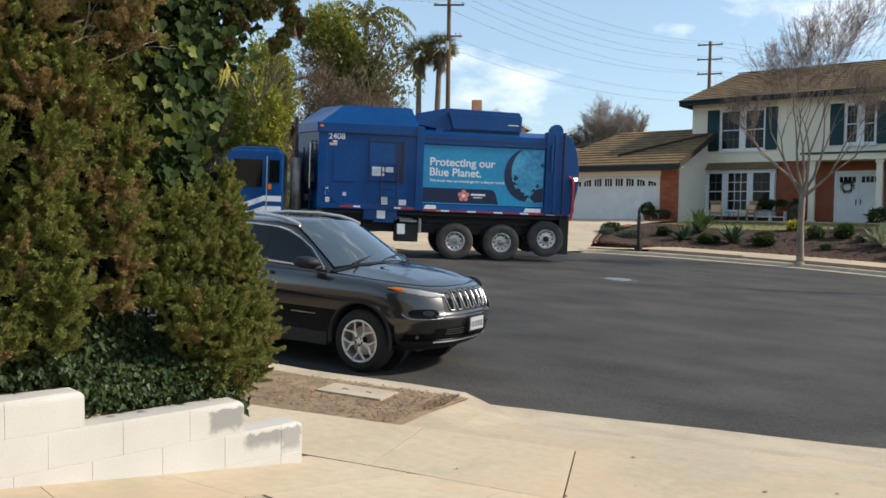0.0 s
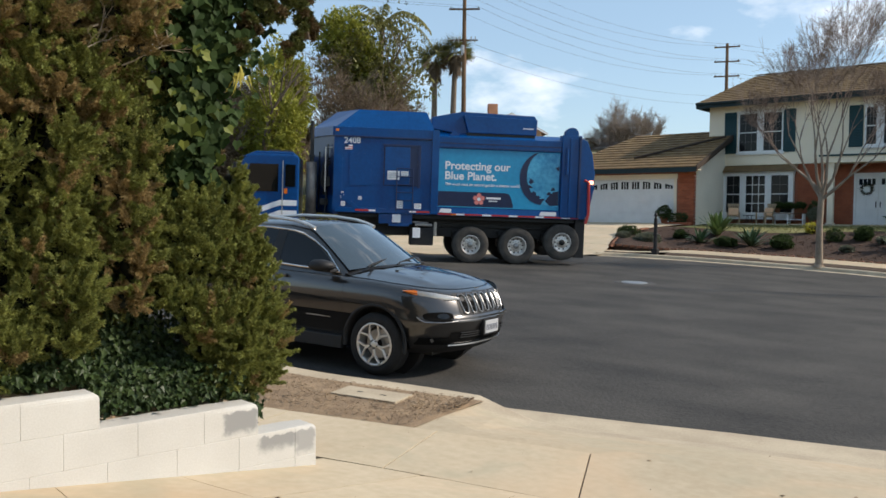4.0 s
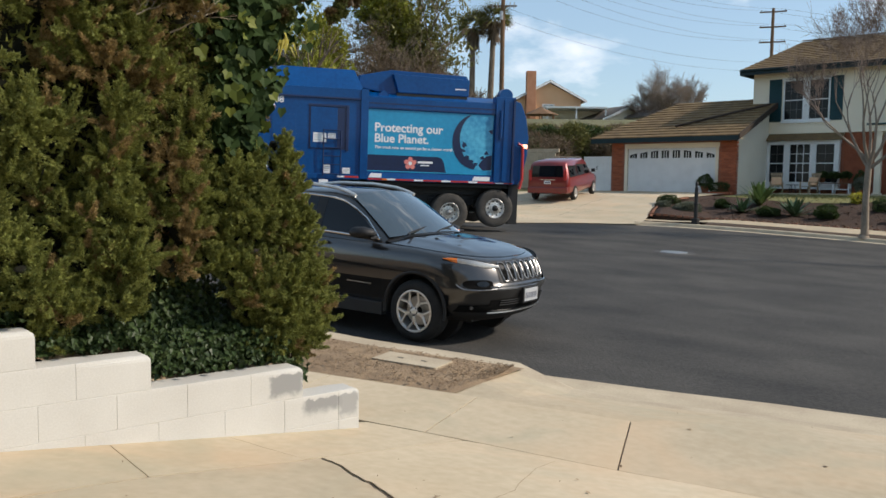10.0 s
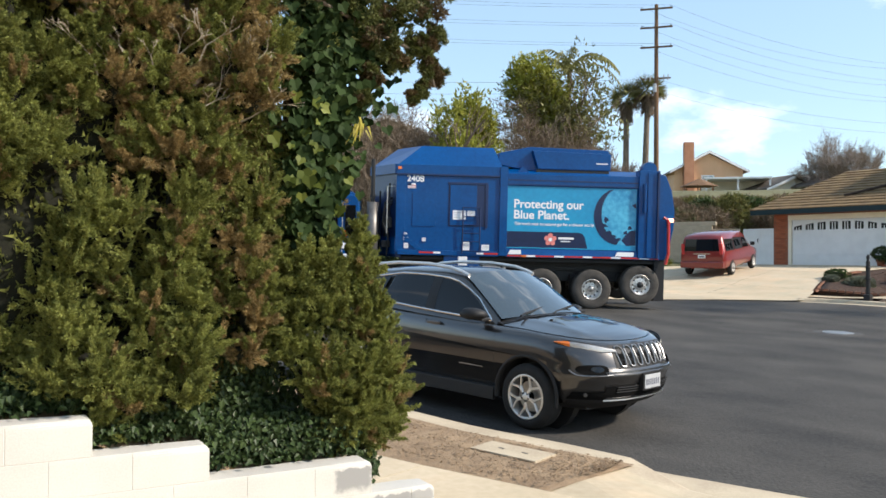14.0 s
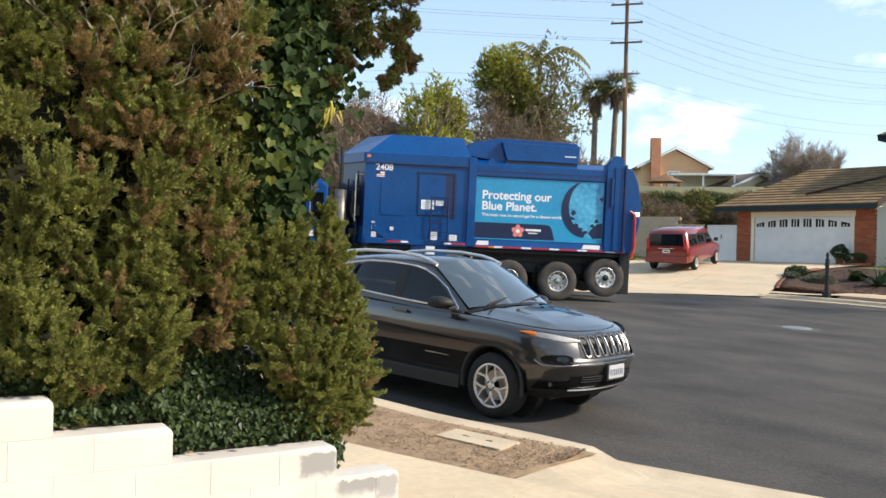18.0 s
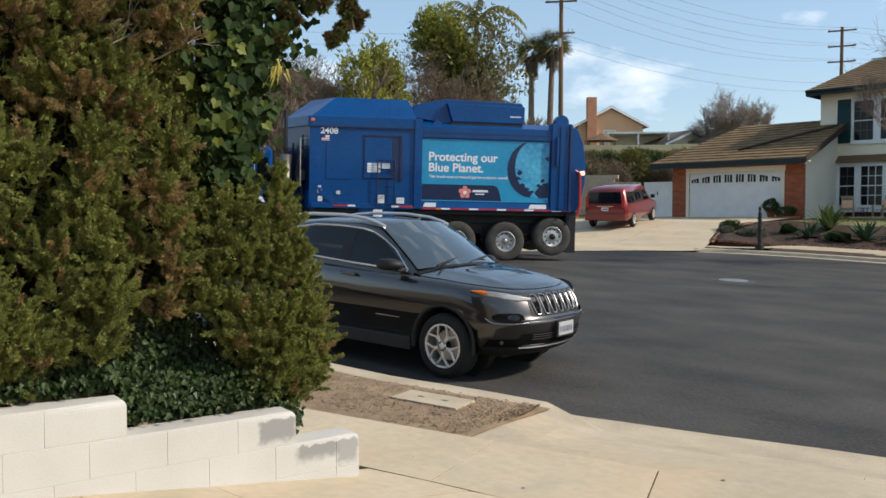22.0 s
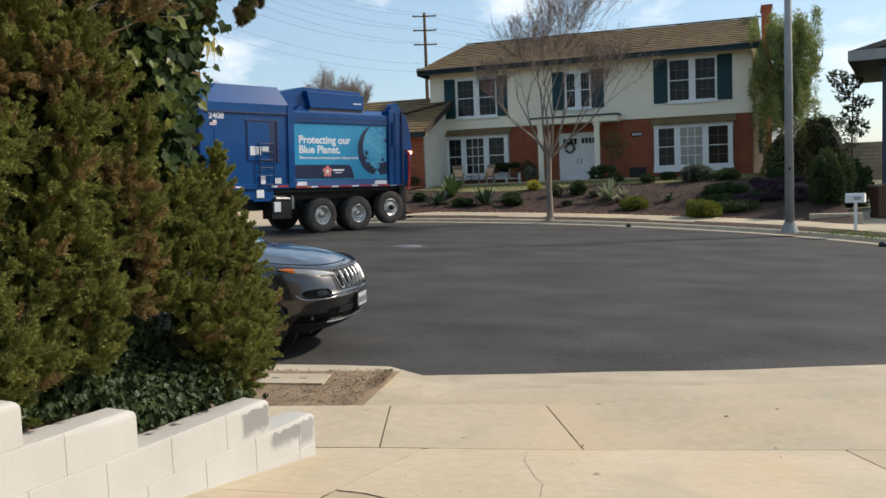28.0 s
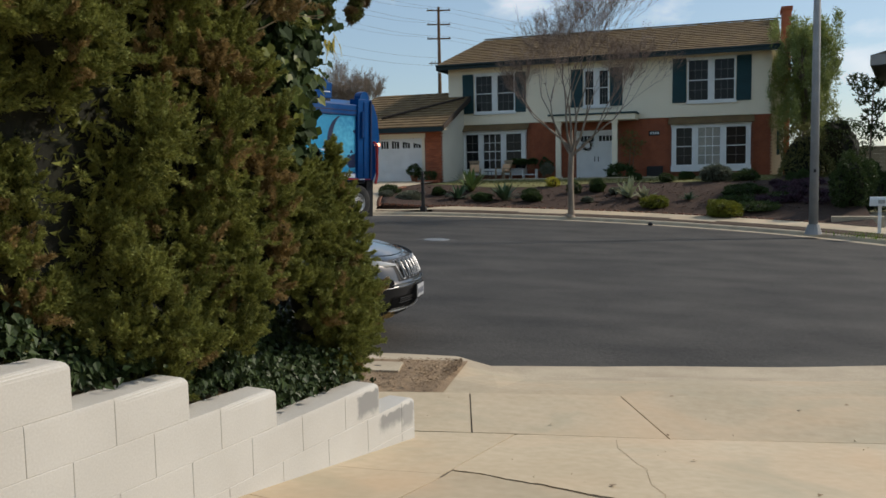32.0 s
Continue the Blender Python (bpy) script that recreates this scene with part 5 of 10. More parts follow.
for x0, x1, z0, z1 in ((3.62, 3.98, 2.42, 2.68), (3.36, 3.58, 2.52, 2.68), (5.2, 5.32, 1.60, 1.74), (5.22, 5.33, 1.82, 1.92), (4.72, 4.82, 1.80, 1.90), (3.50, 3.68, 1.58, 1.82), (2.95, 3.16, 1.58, 1.74), (5.24, 5.32, 1.98, 2.03)):
    st = part("sticker", box(x0, x1, 0.0225, 0.027, z0, z1), white_film, body, "white notice with grey lines")
    for i in range(3):
        zz = z0 + (z1 - z0) * (0.25 + 0.25 * i)
        part("line", box(x0 + 0.02, x1 - 0.02, 0.027, 0.0285, zz - 0.006, zz + 0.006), steel, st)
flag = part("flag_sticker", box(5.02, 5.24, -0.004, 0.006, 3.26, 3.40), white_film, body, "small red, white and blue flag sticker")
part("stripe", box(5.02, 5.14, 0.006, 0.008, 3.33, 3.35), red_paint, flag)
part("stripe", box(5.02, 5.24, 0.006, 0.008, 3.28, 3.30), red_paint, flag)
part("canton", box(5.14, 5.24, 0.006, 0.008, 3.33, 3.40), navy_film, flag)
# lettering reads from nose (+x) to tail: its own x runs towards -x
READ = pose(0, 0, 0, 90, 0, 180)


def script(text, x, z, size, mat, parent, y=0.006):
    return letters("lettering", text, size, mat, parent, pose(x, y, z) @ READ)


script("2408", 5.27, 3.45, 0.24, white_film, body)
# banner: cyan sheet, navy foot, pale globe
BX0, BX1, BZ0, BZ1 = -1.22, 2.46, 1.70, 3.37
banner = part("banner", box(BX0, BX1, -0.03, -0.012, BZ0, BZ1), cyan_film, body, "cyan banner with white lettering")
for a, b, c, d in ((BX0, BX1, BZ1, BZ1 + 0.04), (BX0, BX1, BZ0 - 0.03, BZ0)):
    part("banner_frame", box(a, b, -0.03, 0.0, c, d), cyan_film, banner)
foot = [(2.46, 1.70), (2.46, 2.14), (0.42, 2.14), (0.30, 2.10), (0.24, 2.0), (0.16, 1.70)]
part("navy_field", prism(foot, -0.011, -0.008, "y"), navy_film, banner)
part("globe", prism([(BX0 + 0.02, BZ1 - 0.01), (-0.45, BZ1 - 0.01), (-0.22, 3.0), (-0.2, 2.6), (-0.3, 2.2), (-0.6, 1.85), (BX0 + 0.02, 1.78)], -0.011, -0.009, "y"), sea_film, banner, "pale globe picture")
for x, z, w, h in ((-0.30, 2.35, 0.10, 0.05), (-0.42, 2.12, 0.12, 0.08), (-0.55, 2.02, 0.10, 0.07), (-0.36, 2.52, 0.07, 0.08), (-0.70, 1.98, 0.09, 0.04), (-0.92, 2.16, 0.07, 0.05), (-1.04, 2.30, 0.06, 0.05)):
    part("island", prism([(x + w * (1 + 0.35 * math.sin(5 * q + 9 * x)) * math.cos(q), z + h * (1 + 0.35 * math.sin(3 * q + 7 * z)) * math.sin(q)) for q in [k * 0.4488 for k in range(14)]], -0.0082, -0.0062, "y"), navy_film, banner)
arc = [(-0.72 + 0.72 * math.cos(math.radians(v)), 2.62 + 0.80 * math.sin(math.radians(v))) for v in range(70, -92, -6)]
inner = [(-0.74 + 0.52 * math.cos(math.radians(v)), 2.70 + 0.72 * math.sin(math.radians(v))) for v in range(-92, 74, 6)]
part("globe_shade", prism(arc + inner, -0.0085, -0.006, "y"), navy_film, banner)
blot = [(-0.95, 1.80), (-0.80, 1.95), (-0.92, 2.10), (-1.05, 2.22), (BX0 + 0.01, 2.25), (BX0 + 0.01, 1.82)]
part("continent", prism(blot, -0.0085, -0.006, "y"), navy_film, banner)
part("continent", prism([(-1.08, 2.95), (-1.15, 2.88), (BX0 + 0.01, 2.86), (BX0 + 0.01, 3.0)], -0.0085, -0.006, "y"), navy_film, banner)
script("Protecting our", 2.28, 2.80, 0.335, white_film, banner, -0.008)
script("Blue Planet.", 2.28, 2.50, 0.335, white_film, banner, -0.008)
script("This truck runs on natural gas for a cleaner world.", 2.26, 2.32, 0.112, white_film, banner, -0.008)
logo = part("emblem", tube((1.22, -0.011, 1.93), (1.22, -0.005, 1.93), 0.06, sides=12), white_film, banner, "coral star-like emblem")
for i in range(5):
    a = math.radians(90 + 72 * i)
    c = (1.22 + 0.115 * math.cos(a), 1.93 + 0.115 * math.sin(a))
    part("petal", prism([(c[0] + 0.07 * math.cos(math.radians(v)), c[1] + 0.07 * math.sin(math.radians(v))) for v in range(0, 360, 40)], -0.0075, -0.004, "y"), pink_film, logo)
for x0, x1, z0, z1 in ((0.56, 1.0, 1.94, 2.0), (0.66, 0.92, 1.87, 1.90)):
    part("owner_mark", box(x0, x1, -0.008, -0.005, z0, z1), white_film, banner)
# reflective strip: alternate red and white
x, i = -1.86, 0
while x < 2.44:
    part("reflector", box(x, min(x + 0.27, 2.44), 0.05, 0.056, 1.435, 1.48), white_film if i % 3 == 1 else red_paint, body)
    x += 0.27
    i += 1
for x0, x1 in ((2.7, 3.1), (4.5, 4.9)):
    part("reflector", box(x0, x1, 0.03, 0.036, 1.47, 1.52), red_paint, body)
part("reflector", box(3.1, 3.3, 0.03, 0.036, 1.47, 1.52), white_film, body)
part("reflector", box(4.3, 4.5, 0.03, 0.036, 1.47, 1.52), white_film, body)
for x0, x1 in ((2.05, 2.42), (-1.15, -0.62)):
    part("sticker", prism([(x0, 1.50), (x1, 1.50), (x1 - 0.06, 1.62), (x0, 1.62)], 0.03, 0.05, "y"), white_film, body)
part("side_lamp", box(1.9, 2.05, 0.05, 0.075, 1.43, 1.48), amber, body)
part("corner_lamp", box(5.42, 5.52, 0.0, 0.03, 3.78, 3.85), amber, body)
# chassis, boxes and tank under the body
part("frame_rail", box(-2.0, 8.2, -0.85, -0.72, 0.75, 1.05), black_iron, truck)
part("frame_rail", box(-2.0, 8.2, -1.75, -1.62, 0.75, 1.05), black_iron, truck)
for x in (1.42, 0.0, -1.38, 6.9):
    part("axle", tube((x, -W + 0.15, 0.57), (x, -0.25, 0.57), 0.10, sides=10), black_iron, truck)
# black sheet added for the shadow under the body
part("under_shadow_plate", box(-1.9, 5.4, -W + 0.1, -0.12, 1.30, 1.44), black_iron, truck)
tank = part("equipment_box", box(2.55, 3.25, -0.6, -0.06, 0.50, 1.02, 0.02), black_plastic, truck, "black equipment box with pale fittings")
for a, b in (((2.6, -0.1, 1.1), (3.1, -0.1, 1.12)), ((2.7, -0.2, 1.16), (3.2, -0.25, 1.2)), ((2.5, -0.08, 0.8), (2.5, -0.08, 1.2))):
    part("fitting", tube(a, b, 0.05, sides=10), steel, tank)
part("valve_box", box(2.95, 3.18, -0.08, -0.03, 0.72, 1.02, 0.01), white_film, tank)
part("valve_box", box(3.55, 3.80, -0.06, 0.02, 1.16, 1.40, 0.01), white_film, truck)
part("step", box(3.3, 3.9, -0.3, 0.0, 1.05, 1.12, 0.01), truck_blue, truck)
part("step_side", box(3.2, 4.2, -0.25, -0.02, 1.12, 1.42, 0.01), truck_blue, truck)
flap = part("mud_flap", box(-2.08, -1.78, -0.65, -0.05, 0.25, 1.42, 0.01), black_plastic, truck, "black hanging mud flap")
part("mud_flap", box(-2.08, -2.05, -W + 0.05, -W + 0.65, 0.25, 1.42), black_plastic, truck)
# cab ahead of the body
cab = part("cab", prism([(6.55, 0.75), (6.55, 2.95), (6.7, 3.04), (7.9, 3.04), (8.15, 2.9), (8.5, 1.9), (8.55, 0.75)], -W + 0.05, -0.05, "y", 0.05), truck_blue, truck, "blue low cab with white stripes")
part("roof_cap", prism([(6.55, 2.96), (6.75, 3.12), (7.8, 3.12), (8.2, 2.94)], -W + 0.1, -0.1, "y", 0.03), truck_blue, cab)
part("air_unit", box(6.8, 7.5, -1.6, -0.8, 3.1, 3.2, 0.03), black_plastic, cab)
part("side_window", prism([(7.15, 1.95), (7.15, 2.75), (7.95, 2.75), (8.2, 1.95)], -0.055, -0.035, "y"), car_glass, cab)
part("rear_window", box(6.66, 6.95, -0.055, -0.035, 2.1, 2.75), car_glass, cab)
part("windscreen", loft([[(8.53, -0.15, 1.9), (8.53, -W + 0.2, 1.9)], [(8.2, -0.2, 2.85), (8.2, -W + 0.25, 2.85)]]), car_glass, cab)
for z in (1.25, 1.55):
    part("stripe", prism([(6.6, z), (6.6, z + 0.16), (7.1, z + 0.16), (8.4, z - 0.35), (8.4, z - 0.5), (7.1, z)], -0.05, -0.044, "y"), white_film, cab)
part("side_lamp", box(6.88, 6.98, -0.05, -0.02, 1.9, 2.05), amber, cab)
part("grab_rail", tube((7.02, 0.0, 1.3), (7.02, 0.0, 2.85), 0.016, sides=8), steel, cab)
part("mirror", box(8.3, 8.4, 0.05, 0.25, 2.1, 2.75, 0.02), black_plastic, cab)
exh = part("exhaust_muffler", tube((6.2, -0.22, 1.0), (6.2, -0.22, 2.86), 0.16, sides=20), dull_steel, truck, "dull steel exhaust stack", True)
part("exhaust_pipe", tube((6.2, -0.22, 2.86), (6.2, -0.22, 4.05), 0.055, sides=14), black_iron, exh)
part("exhaust_clamp", tube((6.2, -0.22, 3.0), (6.2, -0.22, 3.06), 0.08, sides=14), black_iron, exh)
for dy, dz in ((0, 0), (-0.1, 0.1), (-0.2, -0.06)):
    part("hose", add_pipe(bmesh.new(), [(5.66, -0.10 + dy, 2.9 + dz), (5.86, -0.08 + dy, 2.75 + dz), (5.92, -0.08 + dy, 2.3 + dz), (5.76, -0.10 + dy, 1.9 + dz), (5.8, -0.15 + dy, 1.4)], 0.025, 6), black_plastic, truck)
part("grab_frame", add_pipe(bmesh.new(), [(5.60, -0.02, 3.3), (5.80, -0.02, 3.3), (5.80, -0.02, 2.0)], 0.018, 6), steel, truck)
TRUCK_WHEELS = []
for x, z, mat, deep in ((1.42, 0.555, alloy, -0.03), (0.0, 0.555, alloy, -0.03), (-1.38, 0.71, alloy, 0.10), (6.9, 0.555, alloy, 0.10)):
    for y, turn in ((-0.16, 0), (-W + 0.16, 180)):
        w = truck_wheel(truck, pose(x, y, z, 0, 0, turn), deep, mat, steel if deep < 0 else black_iron)
        if x != -1.38:
            TRUCK_WHEELS.append((w, x, y, z, turn))
    part("inner_tyre", lathe(tyre_profile(0.52, 0.28, 0.28)), rubber, truck, "", True, pose(x, -0.55, z)) if deep < 0 else None


part("subframe", box(-1.9, 5.4, -0.78, -0.62, 1.06, 1.36), black_iron, truck)
part("subframe", box(-1.9, 5.4, -W + 0.62, -W + 0.78, 1.06, 1.36), black_iron, truck)
# second added black sheet, keeps the underside dark and closed to view
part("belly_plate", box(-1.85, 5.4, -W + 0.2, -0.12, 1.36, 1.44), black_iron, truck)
for x in (1.42, 0.0, -1.38):
    part("axle", tube((x, -W + 0.3, 0.6), (x, -0.3, 0.6), 0.11, 0.11, 10), black_iron, truck)
    part("spring_pack", box(x - 0.5, x + 0.5, -0.74, -0.62, 0.68, 0.95, 0.03), black_iron, truck)


def car_wheel(parent, at, r, rim_r, w, spokes, mat):
    """Car wheel with a spoked alloy; outer face towards -y."""
    wh = part("wheel", lathe(tyre_profile(r, rim_r, w)), rubber, parent, "black road tyre", True, at)
    part("rim", lathe([(rim_r + 0.008, -w / 2 - 0.002), (rim_r - 0.012, -w / 2 - 0.012), (rim_r - 0.02, -w / 2 + 0.02), (rim_r - 0.03, w / 2 - 0.03)], 36), mat, wh, "silver rim", True)
    part("brake_disc", lathe([(rim_r * 0.7, -0.02), (rim_r * 0.2, -0.02)], 24), steel, wh)
    part("wheel_back", lathe([(rim_r - 0.028, 0.03), (0.0, 0.03)], 24), black_iron, wh)
    yo = -w / 2 - 0.004
    for i in range(spokes):
        a = 2 * math.pi * i / spokes
        for s in (-1, 1):
            b = a + s * math.pi / spokes * 0.62
            p0 = (0.055 * math.cos(a), yo + 0.006, 0.055 * math.sin(a))
            p1 = (0.55 * rim_r * math.cos(a + s * 0.10), yo + 0.008, 0.55 * rim_r * math.sin(a + s * 0.10))
            p2 = ((rim_r - 0.01) * math.cos(b), yo, (rim_r - 0.01) * math.sin(b))
            bm = add_tube(bmesh.new(), p0, p1, 0.016, 0.014, 6)
            add_tube(bm, p1, p2, 0.014, 0.013, 6)
            part("spoke", bm, mat, wh)
        part("wheel_nut", tube((0.045 * math.cos(a), yo - 0.006, 0.045 * math.sin(a)), (0.045 * math.cos(a), yo + 0.02, 0.045 * math.sin(a)), 0.009, sides=6), black_iron, wh)
    part("hub_cap", lathe([(0.048, yo + 0.01), (0.042, yo - 0.002), (0.02, yo - 0.006), (0, yo - 0.006)], 18), mat, wh, "", True)
    return wh


def cut_wheels(ob, spots, r):
    """Cuts round wheel openings into a body."""
    cutters = []
    for i, (x, z) in enumerate(spots):
        bm = bmesh.new()
        add_tube(bm, (x, -1.4, z), (x, -0.55, z), r, r, 40)
        add_tube(bm, (x, 0.55, z), (x, 1.4, z), r, r, 40)
        me = bpy.data.meshes.new("cutter")
        bm.to_mesh(me)
        bm.free()
        c = new("cutter", me)
        c.parent = ob.parent
        cutters.append(c)
        mod = ob.modifiers.new("cut", "BOOLEAN")
        mod.object, mod.operation, mod.solver = c, "DIFFERENCE", "EXACT"
    me = bpy.data.meshes.new_from_object(ob.evaluated_get(bpy.context.evaluated_depsgraph_get()))
    ob.modifiers.clear()
    ob.data = me
    for c in cutters:
        bpy.data.objects.remove(c)


def interp(table, x):
    for (a, *u), (b, *v) in zip(table, table[1:]):
        if a <= x <= b:
            t = (x - a) / (b - a)
            return [p + (q - p) * t for p, q in zip(u, v)]
    return list(table[0][1:] if x < table[0][0] else table[-1][1:])


# parked grey sport utility vehicle: x ahead, near side is -y
SUVX, SUVY = -7.49, 7.217
suv = thing("parked_car", "dark grey sport utility car parked at the kerb", "car", pose(SUVX, SUVY, street(SUVX, SUVY), 0, 0, 0) @ pose(0, 0, 0, 0, 1.9, 0) @ pose(0, 0, 0, 0, 0, 7.7))
# levels of the lower body: height, nose, tail, half width
LEVELS = [(0.27, 2.06, -2.08, 0.78), (0.31, 2.16, -2.16, 0.83), (0.36, 2.235, -2.22, 0.86), (0.44, 2.275, -2.26, 0.885), (0.52, 2.295, -2.28, 0.90), (0.59, 2.315, -2.29, 0.91), (0.635, 2.335, -2.30, 0.916),
          (0.665, 2.335, -2.30, 0.918), (0.69, 2.300, -2.29, 0.92), (0.74, 2.285, -2.28, 0.922), (0.80, 2.262, -2.27, 0.922), (0.86, 2.235, -2.26, 0.914), (0.895, 2.215, -2.25, 0.904), (0.925, 2.185, -2.24, 0.886), (0.945, 2.155, -2.23, 0.864), (0.958, 2.12, -2.22, 0.838), (0.966, 2.085, -2.20, 0.805)]


def brow(x):
    """How far the shoulder line stands above its height at the nose."""
    return along([(-2.3, 0.20), (-1.0, 0.185), (0.0, 0.145), (0.8, 0.105), (1.3, 0.085), (1.7, 0.055), (2.0, 0.018), (2.15, 0.0)], x)


def body_point(level, turn, n=2.5, corner=0.78):
    """A point of the body's skin: turn 0 at the nose's middle, 90 at the side, 180 at the tail's middle (near side)."""
    z, nose, tail, w = level
    a = radians(min(turn, 90.0)) if turn <= 90 else radians(180 - turn)
    y = w * math.sin(a) ** (2 / n) if a > 1e-6 else 0.0
    c = math.cos(a) ** (2 / n) if a < 1.5707 else 0.0
    x = (nose - corner) + corner * c if turn <= 90 else (tail + 0.45) - 0.45 * c
    f = max(0.0, (z - 0.66) / 0.306)
    return Vector((x, -y, z + brow(x) * f * (2 - f) * (1.0 if f < 1 else 1.0)))


TURNS = [0, 6, 12, 18, 24, 30, 36, 42, 48, 54, 60, 66, 72, 78, 83, 87, 90]
BACK = [90, 100, 115, 130, 145, 160, 170, 180]
rows = []
for lv in LEVELS:
    front = [body_point(lv, t) for t in TURNS]
    tail = [body_point(lv, t) for t in BACK]
    side = [front[-1].lerp(tail[0], i / 16) for i in range(1, 16)]
    f = max(0.0, (lv[0] - 0.66) / 0.306)
    for p in side:
        p.z = lv[0] + brow(p.x) * f * (2 - f)
        p.y += 0.010 * math.sin(min(1.0, max(0.0, (1.3 - abs(p.x)) / 1.3)) * 1.57)
    half = front + side + tail
    rows.append([(p.x, p.y, p.z) for p in half] + [(p.x, -p.y, p.z) for p in half[-2:0:-1]])
rows.append([(x * 0.93, y * 0.9, z - 0.12) for x, y, z in rows[-1]])
bm = loft([[*r, r[0]] for r in rows])
bmesh.ops.remove_doubles(bm, verts=bm.verts, dist=0.0005)
ring = [e for e in bm.edges if len(e.link_faces) == 1]
bmesh.ops.holes_fill(bm, edges=ring, sides=0)
bmesh.ops.recalc_face_normals(bm, faces=bm.faces)
shell = part("body", bm, grey_car, suv, "dark grey metallic body", True)
cut_wheels(shell, ((1.385, 0.37), (-1.32, 0.37)), 0.405)
shell.data.polygons.foreach_set("use_smooth", [len(p.vertices) < 8 for p in shell.data.polygons])


def nose_at(z, y, out=0.004):
    """A point on the nose at a height and a distance from the middle."""
    lvl = z
    for _ in range(6):
        lvl = max(0.271, min(0.9655, lvl))
        for (za, *u), (zb, *v) in zip(LEVELS, LEVELS[1:]):
            if za <= lvl <= zb:
                t = (lvl - za) / (zb - za)
                nose, _, w = [p + (q - p) * t for p, q in zip(u, v)]
                break
        k = min(0.999, abs(y) / w)
        s = k ** 1.25
        x = nose - 0.78 + 0.78 * math.sqrt(1 - s * s) ** 0.8
        f = max(0.0, (lvl - 0.66) / 0.306)
        lvl = z - brow(x) * f * (2 - f)
    return Vector((x + out, y + (out if y > 0 else -out) * k ** 3, z))


def patch(cells, out, mat, name, parent, label=""):
    """A skin laid on the nose: rows of (z, y) points."""
    return part(name, loft([[nose_at(z, y, out) for z, y in r] for r in cells]), mat, parent, label, True)


def band(z0, z1, y0, y1, out, n=18, cols=4):
    return [[(z0 + (z1 - z0) * i / cols, y0 + (y1 - y0) * j / n) for j in range(n + 1)] for i in range(cols + 1)]


# bonnet: a crowned sheet with two raised edges, ending on the body's top line
def bonnet_w(x):
    c = max(0.0, min(1.0, (x - (2.085 - 0.78)) / 0.78)) ** 1.25
    return 0.805 * math.sqrt(max(0.0, 1 - c * c)) ** 0.8


def bonnet_z(x, y):
    c = along([(0.80, 1.150), (1.15, 1.142), (1.45, 1.113), (1.70, 1.076), (1.90, 1.036), (2.0, 1.008), (2.085, 0.972)], x)
    e = 0.966 + brow(x)
    k = min(1.0, abs(y) / max(0.05, bonnet_w(x)))
    ridge = 0.014 * math.exp(-((abs(y) - 0.50) / 0.07) ** 2) * blend(2.0, 1.7, x)
    return e + (max(c, e) - e) * (1 - k ** 2.4) + ridge


rows = []
for i in range(29):
    x = 0.80 + (2.0855 - 0.80) * (1 - (1 - i / 28) ** 1.6)
    w = bonnet_w(x)
    rows.append([(x, w * j / 14, bonnet_z(x, w * j / 14) + 0.003) for j in range(-14, 15)])
bonnet = part("bonnet", loft(rows), grey_car, suv, "dark grey bonnet reflecting the sky", True)
part("floor_pan", box(-2.1, 1.95, -0.6, 0.6, 0.26, 0.5), black_iron, suv)
for x in (1.385, -1.32):
    for s in (-1, 1):
        ring = [[(x + rr * math.cos(a), s * yy, 0.37 + rr * math.sin(a)) for rr, yy in ((0.392, 0.88), (0.398, 0.922), (0.424, 0.926), (0.436, 0.914))] for a in [math.radians(v) for v in range(-10, 191, 8)]]
        part("wheel_arch", loft(ring), black_plastic, suv, "black plastic arch moulding", True)
        part("well_liner", tube((x, s * 0.50, 0.38), (x, s * 0.60, 0.38), 0.43, sides=24), black_iron, suv)
    car_wheel(suv, pose(x, -0.80, 0.35, 0, 17, 0), 0.35, 0.232, 0.225, 5, alloy)
    car_wheel(suv, pose(x, 0.80, 0.35, 0, 0, 180), 0.35, 0.232, 0.225, 5, alloy)
for s in (-1, 1):
    part("sill_cladding", prism([(-0.88, 0.25), (0.94, 0.25), (0.94, 0.40), (-0.88, 0.40)], s * 0.84, s * 0.925, "y", 0.012), black_plastic, suv, "black sill cladding")
# cabin: pillars, roof and glass
CAB = [  # x, belt y, belt z, roof y, roof z
    (-2.20, 0.70, 1.17, 0.50, 1.25), (-1.90, 0.80, 1.175, 0.57, 1.47), (-1.45, 0.835, 1.165, 0.61, 1.555), (-0.8, 0.85, 1.15, 0.635, 1.605),
    (-0.1, 0.85, 1.115, 0.63, 1.605), (0.18, 0.85, 1.10, 0.615, 1.57), (0.42, 0.845, 1.095, 0.655, 1.445), (0.66, 0.84, 1.085, 0.70, 1.29), (0.88, 0.83, 1.075, 0.76, 1.13)]
rows = []
for x, yb, zb, yr, zr in CAB:
    crown = zr + (0.04 if x < 0.3 else 0.03 * (zr - 1.0))
    rows.append([(x, -yb, zb - 0.03), (x, -(yb * 0.55 + yr * 0.45), zb * 0.55 + zr * 0.45), (x, -yr - 0.025, zr - 0.05), (x, -yr * 0.96, zr - 0.005), (x, -yr * 0.5, crown), (x, 0, crown + 0.01), (x, yr * 0.5, crown), (x, yr * 0.96, zr - 0.005), (x, yr + 0.025, zr - 0.05), (x, yb * 0.55 + yr * 0.45, zb * 0.55 + zr * 0.45), (x, yb, zb - 0.03)])
cabin = part("cabin", loft(rows), grey_car, suv, "dark grey roof and pillars", True)


